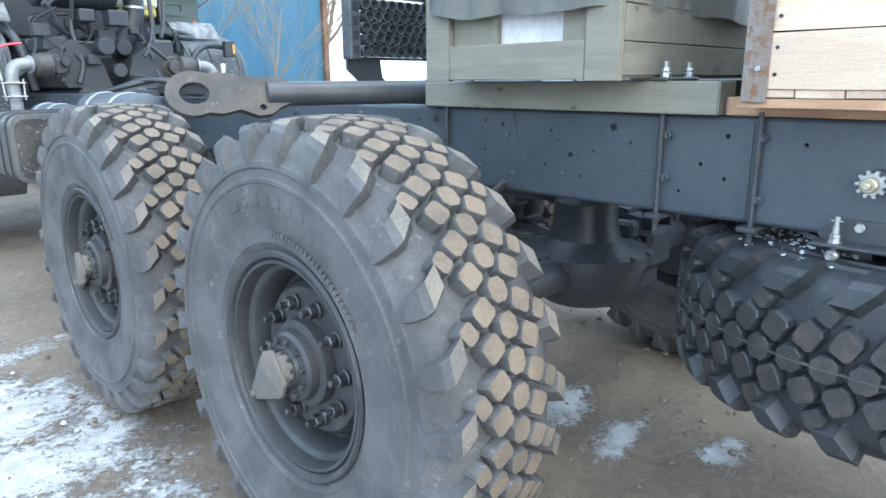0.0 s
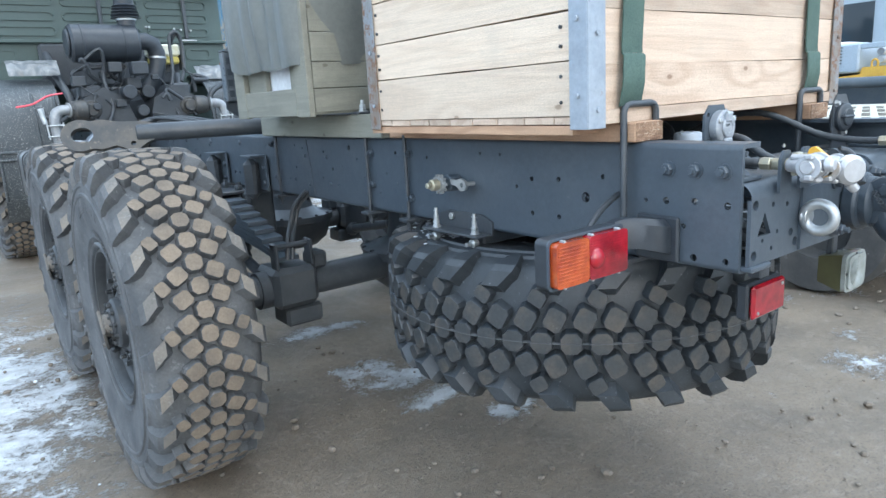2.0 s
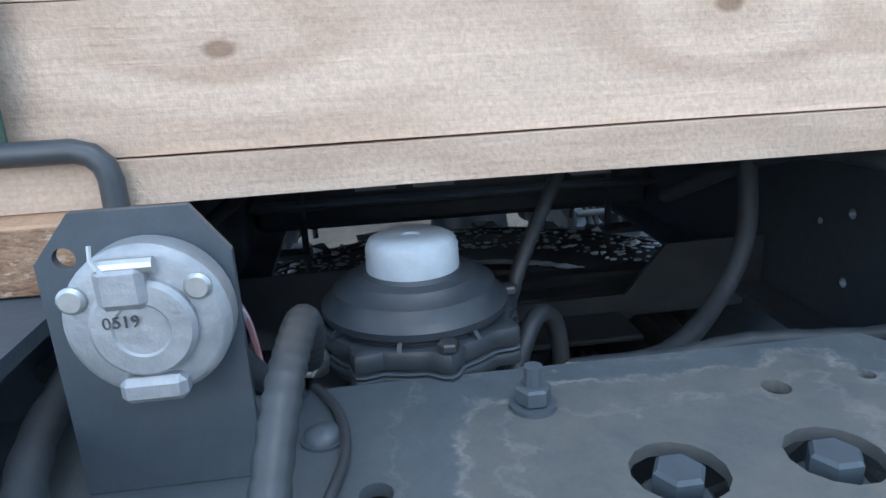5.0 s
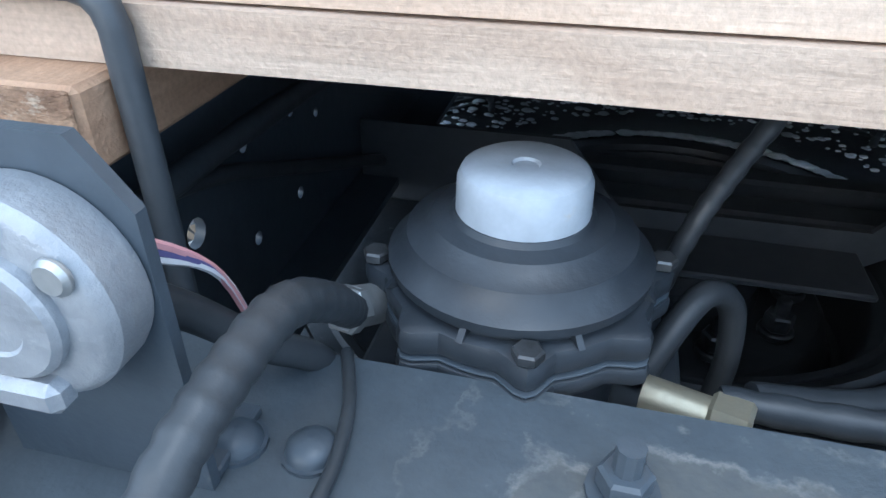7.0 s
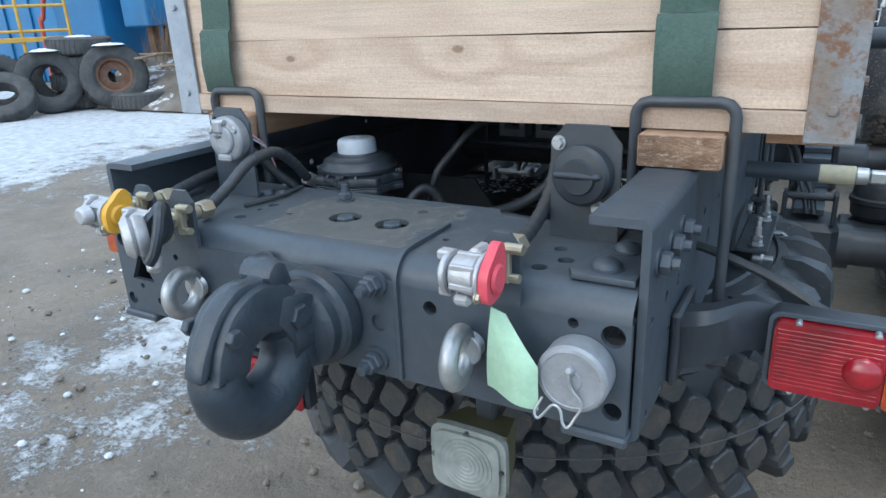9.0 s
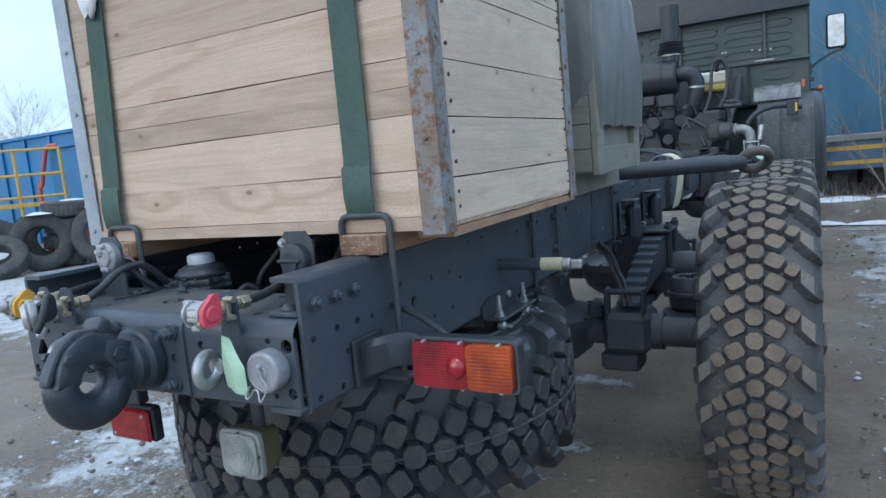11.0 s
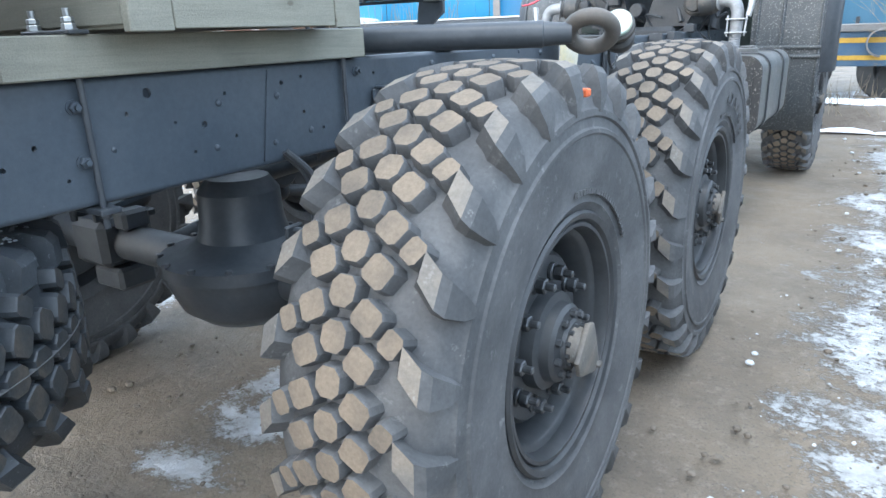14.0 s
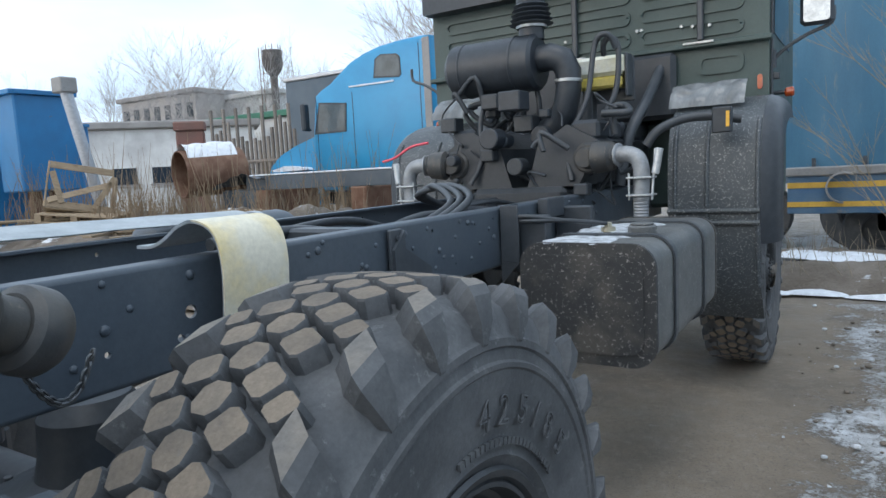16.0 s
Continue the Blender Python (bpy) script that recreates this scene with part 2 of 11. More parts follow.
def film_material():
    """Blue-grey paint under a dried film of dust with wavy pale water marks."""
    m = material("dust_filmed_paint", (0.062, 0.078, 0.094), 0.5, second=(0.080, 0.095, 0.108), scale=6, spots=(0.17, 0.175, 0.17), spot_scale=60, spot_range=(0.64, 0.8), bump=0.16, bump_scale=110)
    n, l = m.node_tree.nodes, m.node_tree.links
    bsdf = n["Principled BSDF"]
    under = bsdf.inputs["Base Color"].links[0].from_socket
    coord = n.new("ShaderNodeTexCoord")
    split = n.new("ShaderNodeSeparateXYZ")
    l.new(coord.outputs["Object"], split.inputs[0])

    def maths(op, a, b=0.0):
        x = n.new("ShaderNodeMath")
        x.operation = op
        for k, val in enumerate((a, b)):
            if isinstance(val, (int, float)):
                x.inputs[k].default_value = val
            else:
                l.new(val, x.inputs[k])
        return x.outputs[0]

    def noise_of(scale, detail, rough=0.6):
        t = n.new("ShaderNodeTexNoise")
        t.inputs["Scale"].default_value, t.inputs["Detail"].default_value, t.inputs["Roughness"].default_value = scale, detail, rough
        l.new(coord.outputs["Object"], t.inputs["Vector"])
        return t.outputs["Fac"]

    def ranged(v, lo, hi, to=1.0):
        r = n.new("ShaderNodeMapRange")
        r.inputs["From Min"].default_value, r.inputs["From Max"].default_value, r.inputs["To Max"].default_value = lo, hi, to
        l.new(v, r.inputs["Value"])
        return r.outputs[0]

    def mixed(f, a, colour):
        x = n.new("ShaderNodeMix")
        x.data_type = "RGBA"
        l.new(f, x.inputs["Factor"])
        l.new(a, x.inputs[6])
        x.inputs[7].default_value = (*colour, 1)
        return x.outputs[2]

    # the film dried in from its edge: one outline and two tide marks inside it
    dx = maths("SUBTRACT", maths("ABSOLUTE", maths("SUBTRACT", split.outputs[0], -0.012)), 0.118)
    dy = maths("SUBTRACT", maths("ABSOLUTE", maths("SUBTRACT", split.outputs[1], 0.130)), 0.098)
    edge = maths("ADD", maths("MAXIMUM", dx, dy), maths("MULTIPLY", maths("SUBTRACT", noise_of(13, 9, 0.66), 0.5), 0.12))
    film = maths("MULTIPLY", ranged(edge, 0.002, -0.004), ranged(noise_of(30, 6, 0.7), 0.2, 0.75))
    col = mixed(maths("MULTIPLY", film, 0.8), under, (0.132, 0.130, 0.116))
    for level, width, amount in ((0.0, 0.0055, 0.55), (-0.026, 0.0045, 0.32), (0.030, 0.0030, 0.22)):
        line = ranged(maths("ABSOLUTE", maths("SUBTRACT", edge, level)), width, 0.0)
        worn = maths("MULTIPLY", line, ranged(noise_of(55, 8, 0.75), 0.36, 0.66, amount))
        col = mixed(worn, col, (0.34, 0.335, 0.32))
    l.new(col, bsdf.inputs["Base Color"])
    return m


FILM_TOP = film_material()
BLACK = material("black_steel", (0.040, 0.048, 0.058), 0.42, second=(0.060, 0.068, 0.077), scale=9, spots=(0.07, 0.07, 0.07), spot_scale=60, spot_range=(0.68, 0.8), bump=0.08)
HITCH = material("hitch_black_paint", (0.030, 0.042, 0.056), 0.34, second=(0.045, 0.058, 0.073), scale=14, bump=0.35, bump_scale=70, spots=(0.06, 0.065, 0.07), spot_scale=35, spot_range=(0.66, 0.8), bump_distance=0.006)
RUBBER = material("tyre_rubber", (0.066, 0.070, 0.075), 0.72, second=(0.108, 0.112, 0.117), scale=7, mix=(0.4, 0.62), grain=120, grain_amount=0.18, bump=0.2, bump_scale=150, spots=(0.24, 0.245, 0.25), spot_scale=26, spot_range=(0.6, 0.78))
RUBBER_SPARE = material("spare_tyre_rubber", (0.029, 0.035, 0.041), 0.46, second=(0.046, 0.053, 0.061), scale=8, grain=90, grain_amount=0.15, bump=0.2, bump_scale=130, spots=(0.20, 0.215, 0.23), spot_scale=75, spot_range=(0.63, 0.70))
TREAD_TOP = material("dusty_tread_face", (0.200, 0.163, 0.124), 0.85, second=(0.125, 0.106, 0.086), scale=9, grain=140, grain_amount=0.2, bump=0.25, bump_scale=200, spots=(0.15, 0.138, 0.125), spot_scale=40, spot_range=(0.62, 0.8))
LUG_FACE = material("scuffed_lug_rubber", (0.135, 0.130, 0.122), 0.8, second=(0.20, 0.178, 0.15), scale=10, mix=(0.4, 0.65), grain=120, grain_amount=0.2, bump=0.25, bump_scale=160, spots=(0.26, 0.26, 0.255), spot_scale=30, spot_range=(0.6, 0.75))
ORANGE_PAINT = material("orange_paint_dab", (0.75, 0.16, 0.05), 0.6, second=(0.6, 0.12, 0.04), scale=60)
TREAD_SPARE = material("spare_tread_face", (0.036, 0.040, 0.043), 0.55, second=(0.076, 0.067, 0.057), scale=18, mix=(0.45, 0.7), grain=110, grain_amount=0.3, bump=0.3, bump_scale=160, spots=(0.20, 0.20, 0.20), spot_scale=45, spot_range=(0.66, 0.74))
RIM = material("wheel_grey_paint", (0.034, 0.038, 0.043), 0.45, second=(0.050, 0.055, 0.060), scale=12, bump=0.08, spots=(0.1, 0.1, 0.1), spot_scale=50, spot_range=(0.68, 0.8))
NUT = material("dark_nut_steel", (0.12, 0.13, 0.14), 0.35, metal=0.6, second=(0.03, 0.033, 0.037), scale=30)
ZINC = material("zinc_plated_steel", (0.50, 0.52, 0.53), 0.42, metal=0.75, second=(0.36, 0.38, 0.39), scale=25, bump=0.1)
DULL_ALU = material("dull_oxidised_aluminium", (0.34, 0.36, 0.385), 0.5, metal=0.35, second=(0.27, 0.29, 0.315), scale=26, spots=(0.46, 0.47, 0.48), spot_scale=70, spot_range=(0.6, 0.75), bump=0.3, bump_scale=120)
ALU = material("cast_aluminium", (0.52, 0.53, 0.55), 0.42, metal=0.55, second=(0.42, 0.43, 0.45), scale=22, bump=0.25, bump_scale=160)
BRASS = material("yellow_passivated_brass", (0.46, 0.44, 0.35), 0.42, metal=0.7, second=(0.42, 0.38, 0.28), scale=30)
HOSE = material("rubber_hose", (0.032, 0.038, 0.045), 0.45, second=(0.042, 0.048, 0.055), scale=15, bump=0.1)

# ---- mesh helpers ----
from mathutils.geometry import delaunay_2d_cdt

ORIGIN = {}


class Shape:
    """Collects vertices and faces for one mesh."""

    def __init__(self):
        self.v, self.f, self.mi = [], [], []
        self.slot = 0

    def add(self, verts, faces, m=None):
        k = len(self.v)
        self.v += [tuple(m @ Vector(p)) if m else tuple(p) for p in verts]
        self.f += [tuple(i + k for i in face) for face in faces]
        self.mi += [self.slot] * len(faces)
        return self

    def box(self, x0, x1, y0, y1, z0, z1, c=0.0, m=None):
        """A box with its edges chamfered by c."""
        lo, hi = (x0, y0, z0), (x1, y1, z1)
        if c <= 0:
            vs = [(x, y, z) for x in (x0, x1) for y in (y0, y1) for z in (z0, z1)]
            return self.add(vs, [(0, 1, 3, 2), (4, 6, 7, 5), (0, 4, 5, 1), (2, 3, 7, 6), (0, 2, 6, 4), (1, 5, 7, 3)], m)
        c = min(c, 0.45 * min(hi[i] - lo[i] for i in range(3)))
        vs, index = [], {}
        for sx in (0, 1):
            for sy in (0, 1):
                for sz in (0, 1):
                    s = (sx, sy, sz)
                    for a in range(3):
                        p = [((hi[i] if s[i] else lo[i]) if i == a else (hi[i] - c if s[i] else lo[i] + c)) for i in range(3)]
                        index[s, a] = len(vs)
                        vs.append(p)
        fs = []
        for a in range(3):
            b, d = (a + 1) % 3, (a + 2) % 3
            for s in (0, 1):
                ring = []
                for sb, sd in ((0, 0), (1, 0), (1, 1), (0, 1)):
                    key = [0, 0, 0]
                    key[a], key[b], key[d] = s, sb, sd
                    ring.append(index[tuple(key), a])
                fs.append(tuple(ring if s else ring[::-1]))
            for sb in (0, 1):
                for sd in (0, 1):
                    k0, k1 = [0, 0, 0], [0, 0, 0]
                    k0[b], k0[d], k1[b], k1[d] = sb, sd, sb, sd
                    k1[a] = 1
                    k0, k1 = tuple(k0), tuple(k1)
                    ring = (index[k0, b], index[k1, b], index[k1, d], index[k0, d])
                    fs.append(ring if sb != sd else ring[::-1])
        for s in [(x, y, z) for x in (0, 1) for y in (0, 1) for z in (0, 1)]:
            ring = (index[s, 0], index[s, 1], index[s, 2])
            fs.append(ring if sum(s) % 2 else ring[::-1])
        return self.add(vs, fs, m)

    def lathe(self, profile, seg=32, m=None, closed=False, arc=None):
        """Turns a profile of (radius, height) about z."""
        k = len(profile)
        full = arc is None
        n = seg if full else seg + 1
        a0, a1 = (0, 2 * math.pi) if full else arc
        vs = [(r * math.cos(a0 + (a1 - a0) * i / seg), r * math.sin(a0 + (a1 - a0) * i / seg), h) for i in range(n) for r, h in profile]
        fs = []
        for i in range(seg):
            j = (i + 1) % n
            for q in range(k if closed else k - 1):
                w = (q + 1) % k
                fs.append((i * k + q, j * k + q, j * k + w, i * k + w))
        return self.add(vs, fs, m)

    def cyl(self, p0, p1, r0, r1=None, seg=16, chamfer=0.0):
        p0, p1 = Vector(p0), Vector(p1)
        r1 = r0 if r1 is None else r1
        d = p1 - p0
        h = d.length
        m = Matrix.Translation(p0) @ d.to_track_quat("Z", "Y").to_matrix().to_4x4()
        c = min(chamfer, h * 0.4, r0 * 0.5, r1 * 0.5) if chamfer else 0
        profile = [(0, 0), (r0 - c, 0), (r0, c), (r1, h - c), (r1 - c, h), (0, h)] if c else [(0, 0), (r0, 0), (r1, h), (0, h)]
        return self.lathe(profile, seg, m)

    def hexbolt(self, p, d, r, h, washer=0.0):
        """A six-sided head of radius r and height h at p, pointing along d."""
        p, d = Vector(p), Vector(d).normalized()
        if washer:
            self.cyl(p, p + d * h * 0.22, washer, seg=14)
        return self.cyl(p, p + d * h, r, seg=6, chamfer=r * 0.15)

    def sweep(self, path, r, seg=10, caps=True, smooth_steps=0):
        """A round bar along a path."""
        pts = [Vector(p) for p in path]
        if smooth_steps:
            pts = spline(pts, smooth_steps)
        vs, fs = [], []
        n = len(pts)
        up = None
        for i, p in enumerate(pts):
            t = (pts[min(i + 1, n - 1)] - pts[max(i - 1, 0)]).normalized()
            if up is None:
                up = t.orthogonal().normalized()
            up = (up - t * up.dot(t)).normalized()
            side = t.cross(up)
            rr = r[min(i, len(r) - 1)] if isinstance(r, (list, tuple)) else r
            vs += [p + rr * (math.cos(2 * math.pi * k / seg) * up + math.sin(2 * math.pi * k / seg) * side) for k in range(seg)]
        for i in range(n - 1):
            for k in range(seg):
                a, b = i * seg + k, i * seg + (k + 1) % seg
                fs.append((a, b, b + seg, a + seg))
        if caps:
            fs += [tuple(range(seg))[::-1], tuple(range((n - 1) * seg, n * seg))]
        return self.add(vs, fs)

    def prism(self, outline, depth, m=None, holes=()):
        """A flat outline in xy, with holes, given the thickness depth along z."""
        loops = [list(outline)] + [list(h) for h in holes]
        flat = [p for loop in loops for p in loop]
        k = len(flat)
        tris = plate_triangles(loops)
        vs = [(x, y, 0) for x, y in flat] + [(x, y, depth) for x, y in flat]
        fs = []
        for t in tris:
            a, b, c = (Vector((*flat[i], 0)) for i in t)
            if (b - a).cross(c - a).z < 0:
                t = t[::-1]
            fs.append(tuple(t)[::-1])
            fs.append(tuple(i + k for i in t))
        base = 0
        for loop in loops:
            n = len(loop)
            area = sum(loop[i][0] * loop[(i + 1) % n][1] - loop[(i + 1) % n][0] * loop[i][1] for i in range(n))
            flip = (area < 0) == (base == 0)
            for i in range(n):
                a, b = base + i, base + (i + 1) % n
                q = (a, b, b + k, a + k)
                fs.append(q[::-1] if flip else q)
            base += n
        return self.add(vs, fs, m)

    def slab(self, outline, depth, c, m=None):
        """A flat outline given the thickness depth along z, its rims rounded off by c."""
        n = len(outline)
        area = sum(outline[i][0] * outline[(i + 1) % n][1] - outline[(i + 1) % n][0] * outline[i][1] for i in range(n))
        loop = list(outline) if area > 0 else list(outline)[::-1]
        small = []
        for i in range(n):
            (ax, ay), (bx, by) = loop[i - 1], loop[(i + 1) % n]
            ln = math.hypot(bx - ax, by - ay) or 1
            small.append((loop[i][0] - (by - ay) / ln * c, loop[i][1] + (bx - ax) / ln * c))
        mid = [((p[0] * 0.7 + q[0] * 0.3), (p[1] * 0.7 + q[1] * 0.3)) for p, q in zip(loop, small)]
        layers = [(0, small), (c * 0.3, mid), (c, loop), (depth - c, loop), (depth - c * 0.3, mid), (depth, small)]
        vs = [(x, y, z) for z, ring in layers for x, y in ring]
        fs = [(q * n + i, q * n + (i + 1) % n, (q + 1) * n + (i + 1) % n, (q + 1) * n + i) for q in range(5) for i in range(n)]
        for t in plate_triangles([small]):
            a, b, d = (Vector((*small[i], 0)) for i in t)
            if (b - a).cross(d - a).z < 0:
                t = t[::-1]
            fs += [tuple(t)[::-1], tuple(i + 5 * n for i in t)]
        return self.add(vs, fs, m)

    def grid(self, fn, nu, nv, close_u=False):
        vs = [fn(i / (nu if close_u else nu - 1), j / (nv - 1)) for i in range(nu) for j in range(nv)]
        fs = []
        for i in range(nu if close_u else nu - 1):
            for j in range(nv - 1):
                a, b = i * nv + j, ((i + 1) % nu) * nv + j
                fs.append((a, b, b + 1, a + 1))
        return self.add(vs, fs)

    def sphere(self, p, r, seg=14, rings=8, squash=(1, 1, 1)):
        prof = [(math.sin(math.pi * i / rings), -math.cos(math.pi * i / rings)) for i in range(rings + 1)]
        m = Matrix.Translation(p) @ Matrix.Diagonal((r * squash[0], r * squash[1], r * squash[2], 1))
        return self.lathe(prof, seg, m)


def inside(loop, x, y):
    hit = False
    for (x0, y0), (x1, y1) in zip(loop, loop[1:] + loop[:1]):
        if (y0 > y) != (y1 > y) and x < (x1 - x0) * (y - y0) / (y1 - y0) + x0:
            hit = not hit
    return hit


def plate_triangles(loops):
    """Triangles of a plate with holes."""
    flat = [p for loop in loops for p in loop]
    edges, base = [], 0
    for loop in loops:
        n = len(loop)
        edges += [(base + i, base + (i + 1) % n) for i in range(n)]
        base += n
    vs, _, faces, origin, _, _ = delaunay_2d_cdt([Vector(p) for p in flat], edges, [], 0, 1e-7)
    back = [o[0] if o else min(range(len(flat)), key=lambda i: (Vector(flat[i]) - v).length) for o, v in zip(origin, vs)]
    out = []
    for f in faces:
        x, y = sum(vs[i].x for i in f) / len(f), sum(vs[i].y for i in f) / len(f)
        if inside(loops[0], x, y) and not any(inside(h, x, y) for h in loops[1:]):
            out.append(tuple(back[i] for i in f))
    return out


def spline(pts, steps):
    pts = [Vector(p) for p in pts]
    out = []
    for i in range(len(pts) - 1):
        p0, p1, p2, p3 = pts[max(i - 1, 0)], pts[i], pts[i + 1], pts[min(i + 2, len(pts) - 1)]
        for s in range(steps):
            t = s / steps
            out.append(0.5 * ((2 * p1) + (p2 - p0) * t + (2 * p0 - 5 * p1 + 4 * p2 - p3) * t * t + (3 * p1 - p0 - 3 * p2 + p3) * t ** 3))
    return out + [pts[-1]]


def circle(x, y, r, n=14):
    return [(x + r * math.cos(2 * math.pi * i / n), y + r * math.sin(2 * math.pi * i / n)) for i in range(n)]


def to_mesh(name, shape, mats, origin=(0, 0, 0), sharp=32):
    me = bpy.data.meshes.new(name)
    o = Vector(origin)
    me.from_pydata([tuple(Vector(p) - o) for p in shape.v], [], shape.f)
    for mt in mats if isinstance(mats, (list, tuple)) else [mats]:
        me.materials.append(mt)
    me.polygons.foreach_set("material_index", shape.mi)
    me.polygons.foreach_set("use_smooth", [True] * len(me.polygons))
    me.validate()
    me.set_sharp_from_angle(angle=radians(sharp))
    me.update()
    return me


def thing(name, base, label, category, group="", kind=""):
    """An Empty at the base of a thing, for its parts."""
    ob = new(name)
    ob.empty_display_size = 0.1
    ob.location = base
    ORIGIN[ob] = Vector(base)
    return tagged(ob, label, category, group, kind)


def part(name, shape, mats, parent, label="", sharp=32):
    ob = new(name, to_mesh(name, shape, mats, ORIGIN[parent], sharp))
    ob.parent = parent
    ORIGIN[ob] = ORIGIN[parent]
    return tagged(ob, label)


def single(name, shape, mats, label, category="", group="", kind="", base=(0, 0, 0), sharp=32):
    """A thing of one mesh."""
    ob = new(name, to_mesh(name, shape, mats, base, sharp))
    ob.location = base
    ORIGIN[ob] = Vector(base)
    return tagged(ob, label, category, group, kind)


def frame_to(p, z, x=None):
    """A matrix whose z axis points along z and whose x axis lies near x, at p."""
    z = Vector(z).normalized()
    x = Vector(x) if x is not None else z.orthogonal()
    y = z.cross(x).normalized()
    x = y.cross(z)
    return Matrix.Translation(p) @ Matrix((x, y, z)).transposed().to_4x4()

# ---- ground: wet dirt with trodden snow and ice ----


def spaced(n, near, far):
    k = math.asinh(far / near) / n
    return [near * math.sinh(k * i) for i in range(-n, n + 1)]


def snow_cover(x, y):
    """How much snow lies at a place, 0 to 1."""
    d = 0.16
    for cx, cy, rx, ry, w in ((0.08, 1.96, 0.30, 0.15, 0.60), (0.20, 1.60, 0.26, 0.07, 0.50), (0.20, 1.30, 0.30, 0.11, 0.52), (-0.02, 1.63, 0.18, 0.08, 0.42), (0.0, 2.81, 0.36, 0.14, 0.56), (-0.12, 2.2, 0.30, 0.16, 0.40),
                              (-1.8, 3.3, 0.9, 2.4, 0.52), (-2.6, 1.6, 0.8, 0.8, 0.16), (1.75, 0.62, 0.55, 0.3, 0.28), (2.0, 0.2, 0.6, 0.35, 0.26),
                              (-1.6, 0.45, 0.75, 0.6, 0.16), (-2.0, 1.2, 0.8, 0.8, 0.14), (1.0, 4.8, 0.3, 0.3, 0.22), (0.9, 5.6, 0.4, 0.3, 0.22),
                              (1.3, 13.0, 2.2, 1.4, 0.7), (3.2, 1.2, 0.8, 0.8, 0.2)):
        d += w * math.exp(-((x - cx) / rx) ** 2 - ((y - cy) / ry) ** 2)
    if 1.22 < x < 5:
        d += 0.40 * min(1.0, (x - 1.22) / 0.45) * max(0.0, min(1.0, (y - 0.8) / 1.2)) * max(0.0, min(1.0, (11.0 - y) / 3.0))
    far = max(0.0, -x - 3.4) * 0.14 if y < 9 else 0.1
    return min(1.0, d + min(far, 0.62))


gx, gy = spaced(85, 1.6, 2500), spaced(85, 1.6, 2500)
ground_shape = Shape()
gn = len(gy)
for x in gx:
    for y in gy:
        near = math.hypot(x, y)
        h = -0.012 + 0.022 * noise.noise((x * 1.1, y * 1.1, 0)) + 0.010 * noise.noise((x * 5, y * 5, 3))
        if near > 14:
            h = 0.05 * noise.noise((x * 0.08, y * 0.08, 0))
        ground_shape.v.append((x, y + 1.5, min(h, 0.006) if near < 6 else h))
for i in range(len(gx) - 1):
    for j in range(gn - 1):
        ground_shape.f.append((i * gn + j, (i + 1) * gn + j, (i + 1) * gn + j + 1, i * gn + j + 1))
        ground_shape.mi.append(0)


